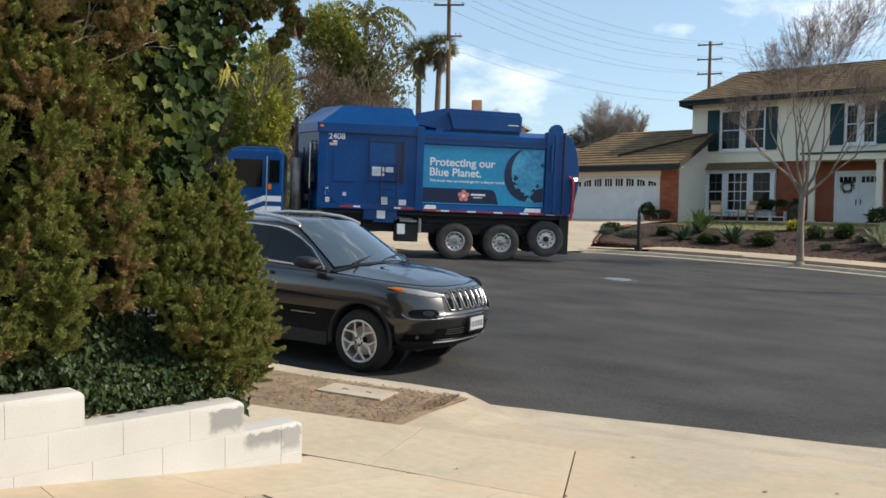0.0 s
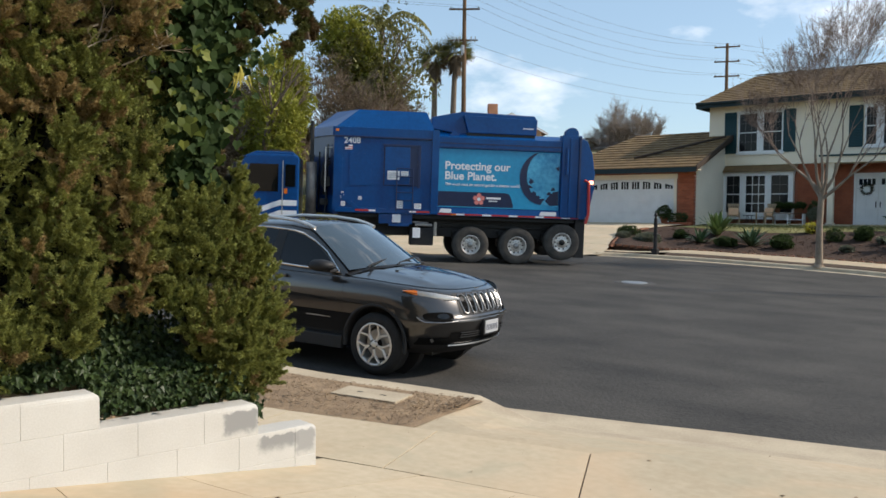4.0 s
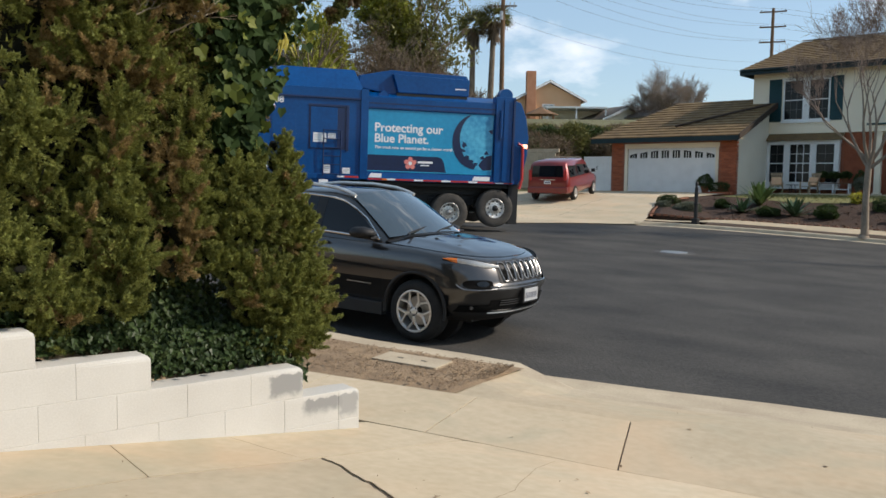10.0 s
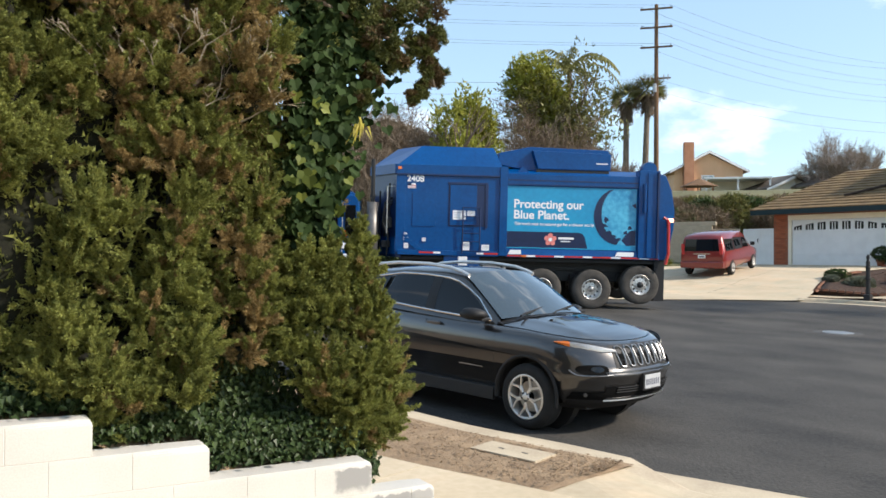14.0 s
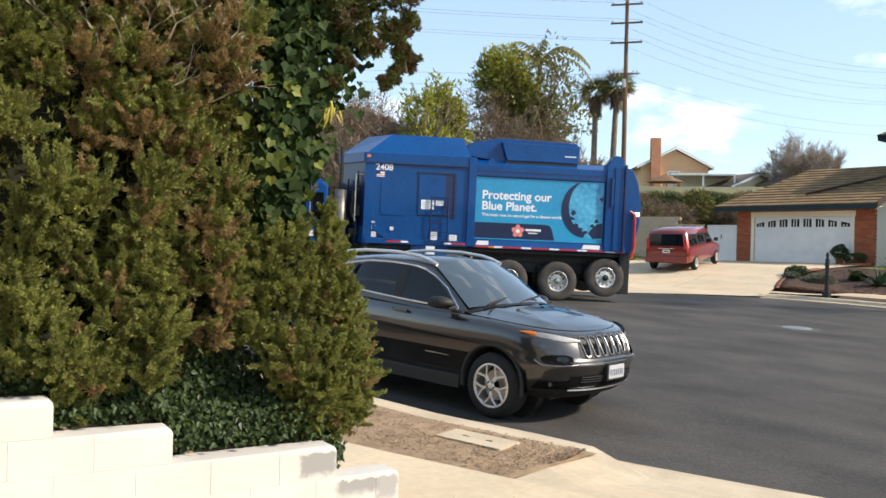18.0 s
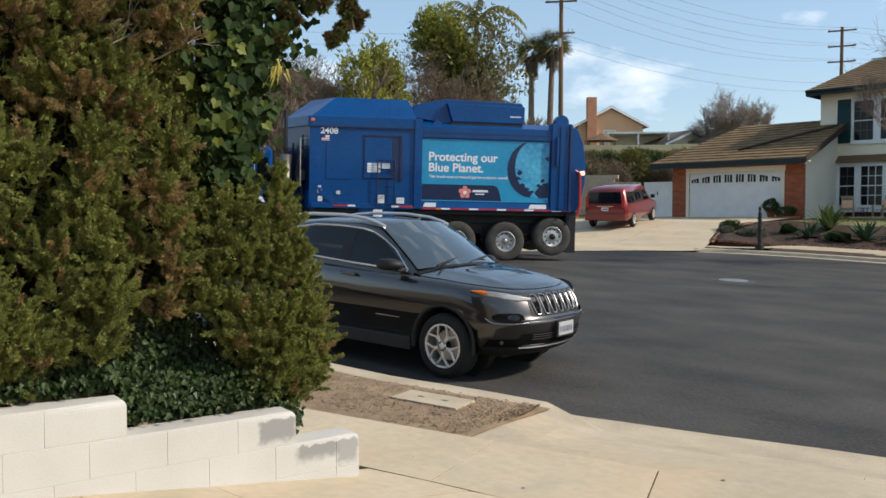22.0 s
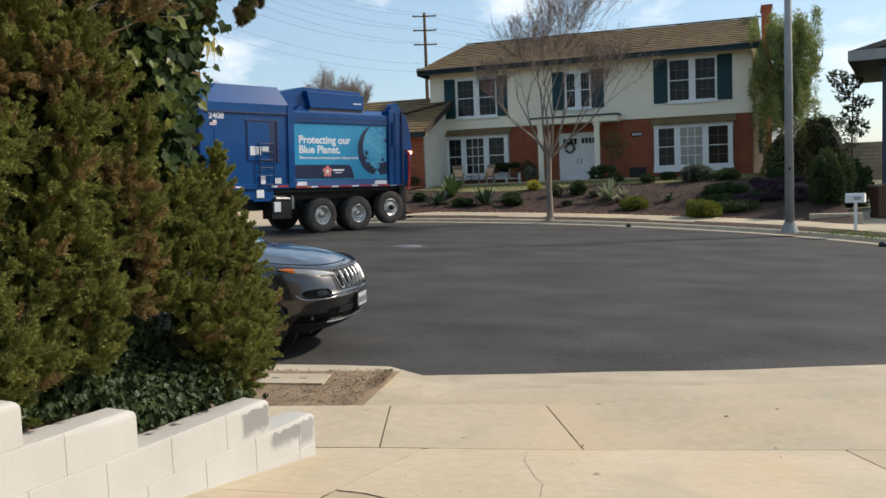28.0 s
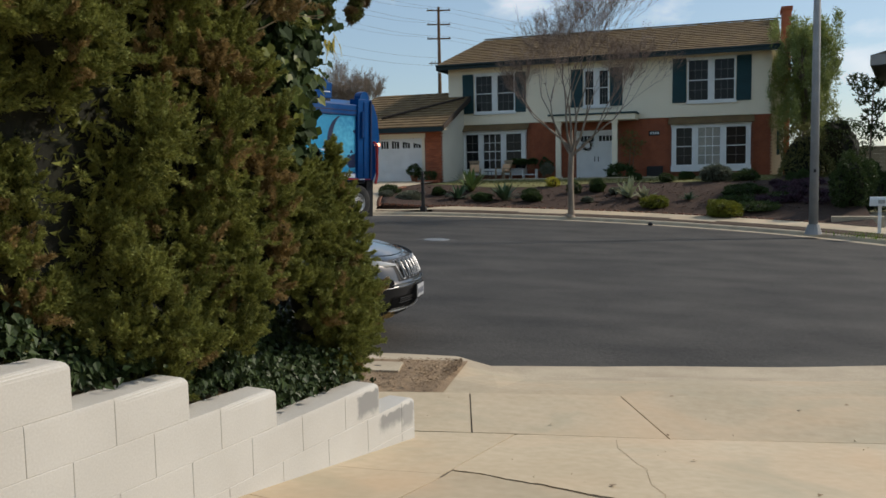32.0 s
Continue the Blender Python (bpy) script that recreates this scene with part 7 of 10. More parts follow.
RIGHT = ((-4.10, 3.23, 2.00, 0.05), (-4.10, 3.24, 1.88, 0.08), (-4.10, 3.22, 1.74, 0.12), (-4.10, 3.16, 1.58, 0.16), (-4.12, 3.00, 1.72, 0.14), (-4.10, 2.98, 1.48, 0.18), (-4.10, 3.18, 1.40, 0.15), (-4.12, 3.05, 1.86, 0.07), (-4.12, 2.90, 1.80, 0.10), (-4.02, 2.96, 1.12, 0.20), (-4.00, 3.18, 1.12, 0.20),
         (-4.02, 3.36, 1.06, 0.19), (-4.06, 3.42, 0.87, 0.18), (-4.02, 3.18, 0.88, 0.20), (-4.06, 3.05, 0.82, 0.16), (-4.06, 3.08, 0.70, 0.12), (-4.05, 3.28, 0.70, 0.13), (-4.08, 3.42, 0.70, 0.12), (-4.14, 2.84, 1.62, 0.13), (-4.16, 2.80, 1.44, 0.12), (-4.20, 2.76, 1.78, 0.10), (-4.08, 2.84, 1.22, 0.11), (-4.12, 2.74, 1.24, 0.09), (-4.22, 2.66, 1.58, 0.10), (-4.02, 2.88, 1.02, 0.11), (-4.26, 2.68, 1.36, 0.10), (-4.02, 3.28, 1.52, 0.12), (-4.02, 3.32, 1.34, 0.13), (-4.05, 3.26, 1.72, 0.09))
LEFT = ((-4.50, 1.0, 1.75, 0.24), (-4.46, 1.20, 1.45, 0.22), (-4.46, 0.75, 2.3, 0.32), (-4.56, 0.60, 1.6, 0.28), (-4.48, 0.30, 2.0, 0.42), (-4.45, 1.05, 2.75, 0.36), (-4.42, 0.85, 3.3, 0.40), (-4.50, 0.3, 2.8, 0.4), (-4.40, 1.3, 3.5, 0.34), (-4.28, 1.0, 3.05, 0.28), (-4.28, 0.7, 2.65, 0.28), (-4.28, 1.12, 2.38, 0.24), (-4.30, 0.45, 3.1, 0.30), (-4.42, 0.55, 2.15, 0.24), (-4.26, 1.5, 3.42, 0.24))
BROWN = ((-4.27, 1.59, 2.67, 0.12), (-4.21, 1.76, 2.74, 0.13), (-4.15, 2.02, 2.81, 0.15), (-4.22, 1.92, 2.57, 0.13), (-4.29, 1.82, 2.36, 0.12), (-4.24, 1.92, 2.40, 0.13), (-4.16, 2.07, 2.41, 0.13), (-4.14, 2.22, 2.55, 0.15), (-4.18, 2.32, 2.81, 0.12), (-4.05, 2.40, 2.91, 0.15),
         (-4.03, 2.48, 2.78, 0.15), (-4.12, 2.35, 2.33, 0.13), (-4.17, 2.22, 2.33, 0.12), (-4.10, 2.43, 1.91, 0.13), (-4.09, 2.49, 1.70, 0.13), (-4.10, 2.54, 1.45, 0.11), (-4.13, 2.48, 1.27, 0.09), (-4.16, 2.28, 1.76, 0.11), (-4.28, 1.64, 2.90, 0.13), (-4.27, 1.89, 2.96, 0.13),
         (-4.23, 2.20, 3.04, 0.13), (-4.11, 2.63, 3.06, 0.14), (-4.30, 1.61, 3.20, 0.27), (-4.26, 1.88, 3.28, 0.22), (-4.25, 2.2, 3.34, 0.26), (-4.2, 2.5, 3.36, 0.2))


def broken(lobes, least):
    """Large lobes broken into several smaller ones with hollows between."""
    rn = random.Random(31)
    out = []
    for x, y, z, r in lobes:
        if r < least:
            out.append((x, y, z, r))
            continue
        for k in range(6):
            d = Vector((abs(rn.gauss(0.5, 0.5)), rn.gauss(0, 1), rn.gauss(0, 1))).normalized()
            out.append((x + d.x * r * 0.62, y + d.y * r * 0.75, z + d.z * r * 0.75, r * rn.uniform(0.36, 0.52)))
    return out


LEFT, BROWN = broken(LEFT, 0.22), broken(BROWN, 0.22)
green, browns, n = [], [], 0
for group, dry, amount in ((GREEN, 0.012, 1.0), (RIGHT, 0.008, 1.25), (LEFT, 0.02, 0.9), (BROWN, 0.30, 1.0)):
    for x, y, z, r in group:
        n += 1
        r *= 0.93 if group is RIGHT else 1.02
        part("core", lump((x - 0.07, y, z), (r * 0.62, r * 0.62, r * 0.72), n), foliage_shade, juniper)
        rs = np.random.RandomState(900 + n)
        # upswept plumes all over each lobe
        m = int(46 * amount * min(4.5, (r / 0.15) ** 1.5)) + 8
        d = rs.normal(size=(m, 3))
        d[:, 0] += 0.7
        d /= np.linalg.norm(d, axis=1)[:, None]
        base = np.array((x, y, z)) + d * r * rs.uniform(0.15, 0.85, size=(m, 1))
        axis = d * 0.75 + np.array((0.12, 0.0, 0.62)) + rs.normal(size=(m, 3)) * 0.28
        axis /= np.linalg.norm(axis, axis=1)[:, None]
        length = rs.uniform(0.08, 0.20, size=m) * min(1.0, 0.35 + r / 0.25)
        thick = rs.uniform(0.015, 0.034, size=m) * min(1.0, 0.5 + r / 0.3)
        # the middle column has died back most
        dying = 0.62 if group is BROWN and y > 2.36 and z < 2.2 else dry
        dead = rs.uniform(size=m) < np.where(np.sin(base @ np.array((9.0, 11.0, 7.0)) + n) > 1 - 2.4 * dying, 0.85, dying * 0.4)
        for bag, pick in ((green, ~dead), (browns, dead)):
            if pick.any():
                bag.append(plumes(rs, base[pick], axis[pick], length[pick], thick[pick], 135, 0.0185))
# the ragged inner growth seen between the lobes
rs = np.random.RandomState(77)
for k in range(460):
    y, z = rs.uniform(0.1, 3.1), rs.uniform(0.85, 3.6)
    if y > 2.4 and z < 1.1:
        continue
    c = np.array((-4.40 - 0.15 * max(0.0, 2.5 - y) + rs.normal() * 0.04, y, z))
    for j in range(6):
        w = rs.uniform(0.03, 0.06)
        (browns if rs.uniform() < 0.25 else green).append(sprays(80000 + k * 7 + j, c + rs.normal(size=3) * np.array((0.05, 0.08, 0.08)), (w, w, w * 1.4), 45, 0.026, 0.9, 0.45, 3, lump=0.35, freq=4))
green.append(sprays(5001, (-4.9, 1.6, 2.0), (0.60, 1.74, 1.78), 30000, 0.050, 0.8, 0.4, 3, lump=0.16, freq=5))
for name, bag, mat, lab in (("foliage", green, juniper_green, "scale-like green sprays"), ("dry_foliage", browns, juniper_brown, "browning dry sprays")):
    ob = mesh_part(name, tri_mesh(name, np.concatenate(bag)), mat, juniper, lab)
    ob["kind"] = "stuff"
# one large dark lump fills the hedge, its colour acting as deep shade
part("deep_core", lump((-4.85, 1.6, 2.0), (0.52, 1.68, 1.68), 77, 4, 0.1), foliage_shade, juniper)
part("trunk", add_pipe(bmesh.new(), [(-4.6, 2.1, 0.3), (-4.6, 2.2, 1.4), (-4.55, 2.3, 2.4), (-4.45, 2.2, 3.1), (-4.35, 2.15, 3.5), (-4.4, 2.3, 4.4)], 0.06, 10), bark, juniper, "twisted grey trunk")
part("trunk", add_pipe(bmesh.new(), [(-4.7, 1.6, 0.3), (-4.65, 1.7, 1.6), (-4.6, 1.75, 2.7), (-4.5, 1.7, 3.6), (-4.4, 1.4, 4.4)], 0.06, 10), bark, juniper, "twisted grey trunk")

# ivy: a hanging column on the tree and a carpet along the wall
ivy = thing("ivy", "dark glossy ivy climbing the tree and spreading behind the wall", "ivy", pose(0, 0, 0))
rs = np.random.RandomState(11)


def ivy_leaves(seed, pts, normals, size, jitter=0.45):
    """Five-pointed ivy leaves, hanging tip down, a little folded along the middle."""
    rs = np.random.RandomState(seed)
    p, d = np.asarray(pts, float), np.asarray(normals, float)
    n = len(p)
    nn = d + rs.normal(size=(n, 3)) * jitter
    nn /= np.linalg.norm(nn, axis=1)[:, None]
    down = np.array([0, 0, -1.0]) + rs.normal(size=(n, 3)) * 0.4
    axis = down - nn * (down * nn).sum(1)[:, None]
    axis /= np.linalg.norm(axis, axis=1)[:, None] + 1e-9
    across = np.cross(nn, axis)
    ln = size * rs.uniform(0.5, 1.3, size=(n, 1))
    shape = ((0.0, -0.22), (0.28, -0.36), (0.42, -0.14), (0.47, 0.06), (0.28, 0.20), (0.0, 0.56), (-0.28, 0.20), (-0.47, 0.06), (-0.42, -0.14), (-0.28, -0.36))
    ring = [p + across * ln * u + axis * ln * v + nn * ln * 0.22 * abs(u) for u, v in shape]
    vs = np.stack([p, *ring], 1).reshape(-1, 3)
    k = len(shape) + 1
    fs = [(k * i, k * i + 1 + j, k * i + 1 + (j + 1) % (k - 1)) for i in range(n) for j in range(k - 1)]
    return vs, fs


def ivy_spot(t, spread):
    """A place in the hanging column: t runs from its foot to the tree top."""
    y = 2.93 + 0.42 * t + rs.normal() * (0.05 + 0.16 * min(1.0, t * 1.6)) * spread
    return (-4.21 + rs.normal() * 0.05, y, 1.82 + 2.3 * t + rs.normal() * 0.04)


cols = [ivy_spot(rs.uniform() ** 0.85, 1.0) for k in range(2800)]
vs, fs = ivy_leaves(3, cols, [(0.78, -0.42, 0.30)] * len(cols), 0.088)
mesh_part("hanging_leaves", raw_mesh("hanging_leaves", vs.tolist(), fs), ivy_mat, ivy)["kind"] = "stuff"
cols = [(-4.13 + rs.normal() * 0.03, 2.96 + rs.normal() * 0.13, 2.07 + 0.78 * rs.uniform()) for k in range(34)]
vs, fs = ivy_leaves(4, cols, [(0.78, -0.42, 0.30)] * len(cols), 0.088, 0.3)
mesh_part("pale_leaves", raw_mesh("pale_leaves", vs.tolist(), fs), ivy_pale, ivy)["kind"] = "stuff"
blades = []
for k in range(16):
    c = Vector((-4.05 + rs.normal() * 0.03, 3.23 + rs.normal() * 0.035, 2.67 + rs.normal() * 0.015))
    tip = c + Vector((rs.normal() * 0.02, (c.y - 3.23) * 0.8 + rs.normal() * 0.02, -rs.uniform(0.07, 0.14)))
    blades += [(c.x, c.y - 0.009, c.z), (c.x, c.y + 0.009, c.z), tuple(tip)]
mesh_part("yellow_spray", tri_mesh("yellow_spray", np.array(blades)), leafy("yellowed leaves", (0.28, 0.24, 0.03), (0.44, 0.38, 0.05), 0.5, 0.35), ivy, "drooping yellowed leaves")["kind"] = "stuff"
part("ivy_core", lump((-4.42, 3.02, 2.85), (0.10, 0.15, 0.95), 5), foliage_shade, ivy)
carpet, norms = [], []
for k in range(13000):
    s = rs.uniform(0.30, 4.2) if k < 8500 else rs.uniform(0.30, 1.7)
    dpt = abs(rs.normal()) * 0.3
    top = 0.40 + (0.2 if s > 0.43 else 0) + (0.2 if s > 1.4 else 0) + (0.2 if s > 2.0 else 0) + (0.2 if s > 2.6 else 0) + (0.2 if s > 3.2 else 0)
    z = top - 0.02 + 0.12 * rs.uniform() ** 0.6 + dpt * 0.55 + (0.12 * rs.uniform() if 0.05 < s < 1.6 else 0)
    p = Vector((-3.681, 3.558)) + Vector((-0.144, -0.99)) * s + Vector((-0.99, 0.144)) * (0.19 + dpt * 0.9 - (0.10 if rs.uniform() < 0.12 else 0))
    carpet.append((p.x, p.y, z))
    norms.append((0.7, -0.1, 0.7))
for k in range(3800):
    s = rs.uniform(0.36, 3.9)
    top = 0.40 + (0.2 if s > 0.43 else 0) + (0.2 if s > 1.4 else 0) + (0.2 if s > 2.0 else 0) + (0.2 if s > 2.6 else 0) + (0.2 if s > 3.2 else 0)
    p = Vector((-3.681, 3.558)) + Vector((-0.144, -0.99)) * s + Vector((-0.99, 0.144)) * rs.uniform(0.17, 0.36)
    carpet.append((p.x, p.y, top + 0.01 + 0.07 * rs.uniform()))
    norms.append((0.5, -0.1, 0.9))
for k in range(2600):
    h = rs.uniform() ** 1.6
    carpet.append((-4.27 - 0.10 * h + rs.normal() * 0.04, 2.62 + rs.normal() * 0.17, 0.62 + 0.85 * h))
    norms.append((0.9, -0.25, 0.35))
vs, fs = leaves(8, carpet, norms, 0.041, 0.55)
mesh_part("ground_leaves", raw_mesh("ground_leaves", vs.tolist(), fs), ivy_shade, ivy)["kind"] = "stuff"
rows = []
for i in range(62):
    s = 0.42 + i * 0.2
    top = min(1.95, 0.36 + 0.33 * max(0.0, s - 0.2) * 0.95)
    q = [Vector((-3.681, 3.558)) + Vector((-0.144, -0.99)) * s + Vector((-0.99, 0.144)) * d for d in (0.19, 0.5, 0.9, 2.2, 9.0)]
    rows.append([(q[0].x, q[0].y, top - 0.1), (q[1].x, q[1].y, top + 0.12), (q[2].x, q[2].y, top + 0.25), (q[3].x, q[3].y, top + 0.3), (q[4].x, q[4].y, top * 0.4 + 0.3)])
tagged(part("bed_soil", loft(rows), soil, None, smooth=True), "shaded earth bank behind the white wall", "soil", kind="structure")


# ---- trees and shrubs ----
def limbs(seed, base, height, lean, levels, start_r, spread, first=0.35, kids=(2, 4), shrink=0.72, up=0.35, stems=1):
    """Branching limbs as (from, to, radius, radius)."""
    rn = random.Random(seed)
    out = []

    def grow(p, d, length, r, level):
        n = 2 if level < levels else 1
        q = p
        for i in range(n):
            d2 = (d + Vector((rn.gauss(0, 0.09), rn.gauss(0, 0.09), rn.gauss(0, 0.05)))).normalized()
            e = q + d2 * length / n
            r1 = r * (0.86 if n == 2 else 0.5)
            out.append((q, e, r, r1))
            q, d, r = e, d2, r1
        if level >= levels:
            return
        for k in range(rn.randint(*kids)):
            a = rn.uniform(0, 6.283)
            s = spread * rn.uniform(0.6, 1.25)
            side = Vector((math.cos(a), math.sin(a), 0))
            nd = (d * math.cos(s) + side * math.sin(s) + Vector((0, 0, up * 0.3))).normalized()
            grow(q, nd, length * shrink * rn.uniform(0.8, 1.15), r * rn.uniform(0.62, 0.8), level + 1)

    grow(Vector(base), Vector(lean).normalized(), height * first, start_r, 0)
    return out


def limb_mesh(name, segs, least=0.0, fine=5):
    vs, fs = [], []
    for a, b, r0, r1 in segs:
        r0, r1 = max(r0, least), max(r1, least * 0.8)
        sides = 8 if r0 > 0.05 else (fine if r0 > 0.015 else 3)
        d = (b - a).normalized()
        u = d.orthogonal().normalized()
        w = d.cross(u)
        k = len(vs)
        for p, r in ((a, r0), (b, r1)):
            for i in range(sides):
                t = 6.2832 * i / sides
                v = p + (u * math.cos(t) + w * math.sin(t)) * r
                vs.append((v.x, v.y, v.z))
        fs += [(k + i, k + (i + 1) % sides, k + sides + (i + 1) % sides, k + sides + i) for i in range(sides)]
    return raw_mesh(name, vs, fs)


# bare street tree in the kerb strip
TX, TY = -7.35, 28.75
tree = thing("street_tree", "leafless crape myrtle with pale trunk in the kerb strip", "bare tree", pose(TX, TY, street(TX) + 0.10))
segs = [(Vector((0, 0, 0)), Vector((0.02, 0, 0.12)), 0.19, 0.135), (Vector((0.02, 0, 0.12)), Vector((0.0, 0, 1.3)), 0.125, 0.105), (Vector((0.0, 0, 1.3)), Vector((0.04, 0, 2.35)), 0.105, 0.10)]
for i, (dx, dy, ln) in enumerate(((-0.85, 0.1, 6.4), (-0.3, -0.5, 7.2), (0.1, 0.5, 7.4), (0.55, -0.3, 7.2), (1.05, 0.2, 6.6), (-1.35, -0.1, 5.6), (1.5, 0.0, 5.4))):
    segs += limbs(31 + i, (0.04, 0, 2.2 + 0.12 * (i % 3)), ln, (dx * 0.85, dy * 0.8, 1.2), 7, 0.056, 0.36, 0.20, (2, 3), 0.80, 0.42)
thick = [q for q in segs[3:] if q[2] > 0.022]
thin = [q for q in segs[3:] if q[2] <= 0.022]
rn = random.Random(6)


def spurs(segs_, rn, per, lo, hi, droop=0.0):
    """Fine side twigs along thin branches."""
    out = []
    for a, b, r0, r1 in segs_:
        for k in range(per):
            p = a.lerp(b, rn.uniform(0.1, 1))
            d = ((b - a).normalized() * 0.8 + Vector((rn.gauss(0, 0.6), rn.gauss(0, 0.6), rn.gauss(0, 0.4) - droop))).normalized()
            out.append((p, p + d * rn.uniform(lo, hi), 0.004, 0.003))
    return out


thin += spurs([q for q in thin if q[2] < 0.016][::2], rn, 1, 0.15, 0.42, 0.1)
mesh_part("trunk", limb_mesh("trunk", segs[:3]), pale_bark, tree, "pale smooth trunk", True)
for i in range(0, len(thick), 40):
    mesh_part("limb", limb_mesh("limb", thick[i:i + 40]), pale_bark, tree, "bare upswept limb")
mesh_part("twig_growth", limb_mesh("twig_growth", thin, 0.0034), twig_brown, tree, "fine grey-brown winter twig growth")["kind"] = "stuff"


def leafy_tree(name, label, seed, base, top, radii, mat, count, size, trunk_r=0.16, lobes=7, core=True, twigs=0, squash=1.0):
    """A trunk with limbs and a crown of leaf clumps with gaps and an uneven edge."""
    t = thing(name, label, "tree", pose(*base))
    rn = np.random.RandomState(seed)
    h = top - base[2]
    cz = h - radii[2]
    limbs_ = limbs(seed, (0, 0, -0.3), h, (0.02, 0.02, 1), 3, trunk_r, 0.5, 0.42, (3, 4), 0.62)
    mesh_part("trunk", limb_mesh("trunk", limbs_), bark, t, "", True)
    bag = []
    for i in range(lobes):
        d = rn.normal(size=3)
        d /= np.linalg.norm(d)
        c = np.array((0, 0, cz)) + d * np.array(radii) * rn.uniform(0.25, 0.72)
        q = np.array(radii) * rn.uniform(0.30, 0.5)
        bag.append(sprays(seed * 31 + i, c, q, count // lobes, size, 0.5, 0.45, 2, lump=0.45, freq=3.5, shell=0.45))
    mesh_part("crown", tri_mesh("crown", np.concatenate(bag)), mat, t)["kind"] = "stuff"
    return t


leafy_tree("tree", "tall olive-green tree with yellowing leaves behind the truck", 3, (-38.0, 39.3, 2.8), 15.4, (3.9, 3.9, 5.2), far_olive, 9500, 0.28, 0.22, 16)
leafy_tree("tree", "yellow-tinged upper growth of a garden tree", 4, (-38.6, 38.2, 3.2), 15.3, (3.2, 2.6, 3.0), far_yellow, 5000, 0.28, 0.14, 8)
leafy_tree("tree", "bright yellow-green bamboo-like tree on the slope", 5, (-37.7, 31.9, 3.0), 11.3, (2.3, 2.3, 3.2), far_yellow, 7000, 0.26, 0.14, 10)
leafy_tree("tree", "yellow-green leafy tree behind the truck cab", 6, (-30.5, 24.6, 1.2), 9.6, (1.9, 1.9, 3.6), far_yellow, 6500, 0.22, 0.14, 10)
for i, (x, y, z, h, w) in enumerate(((-36.6, 37.0, 2.8, 8.6, 3.9), (-34.9, 35.6, 2.4, 7.0, 3.0), (-40.6, 30.4, 3.2, 7.6, 3.0), (-42.5, 27.5, 3.2, 8.5, 3.2), (-34.5, 40.5, 2.8, 5.6, 2.6), (-39.0, 34.6, 3.0, 5.4, 2.6), (-32.6, 26.6, 1.3, 5.6, 2.0), (-33.6, 23.0, 1.2, 6.4, 2.4))):
    t = thing("brush_tree", "bare brown brushy tree on the slope", "bare tree", pose(x, y, z), group="bare trees on the slope")
    sg = []
    for k in range(6):
        a = k * 1.05 + i
        sg += limbs(60 + 7 * i + k, (0.2 * math.cos(a), 0.2 * math.sin(a), -0.2), h, (0.35 * math.cos(a), 0.35 * math.sin(a), 1), 4, 0.05, 0.45, 0.34, (2, 3), 0.72)
    mesh_part("branch_growth", limb_mesh("branch_growth", sg, 0.016, 4), bark, t)["kind"] = "stuff"
    mesh_part("twig_growth", tri_mesh("twig_growth", np.concatenate([sprays(500 + 10 * i + j, (0.5 * w * math.cos(j * 1.3), 0.5 * w * math.sin(j * 1.3), h * (0.45 + 0.12 * (j % 4))), (w * 0.5, w * 0.5, h * 0.22), 1400, 0.34, 0.5, 0.10, 2, lump=0.4, shell=0.3) for j in range(6)])), far_brown, t)["kind"] = "stuff"
# hedge behind the cab
for i, (x, y, r, h, mat) in enumerate(((-29.0, 17.0, 2.2, 1.7, shrub_green), (-31.5, 20.0, 2.4, 2.2, shrub_green), (-27.6, 20.5, 1.6, 1.6, shrub_green), (-31, 13.5, 2.4, 2.2, far_olive), (-26.0, 23.5, 1.5, 1.5, far_olive))):
    t = thing("hedge_shrub", "clipped green shrub along the far kerb", "shrub", pose(x, y, street(x)), group="shrubs along the far kerb")
    part("core", lump((0, 0, h * 0.45), (r * 0.8, r * 0.8, h * 0.5), i), foliage_shade, t)
    mesh_part("leaves", tri_mesh("leaves", sprays(700 + i, (0, 0, h * 0.5), (r, r, h * 0.62), 5000, 0.13, 0.5, 0.5, 2, floor=0.02)), mat, t)["kind"] = "stuff"


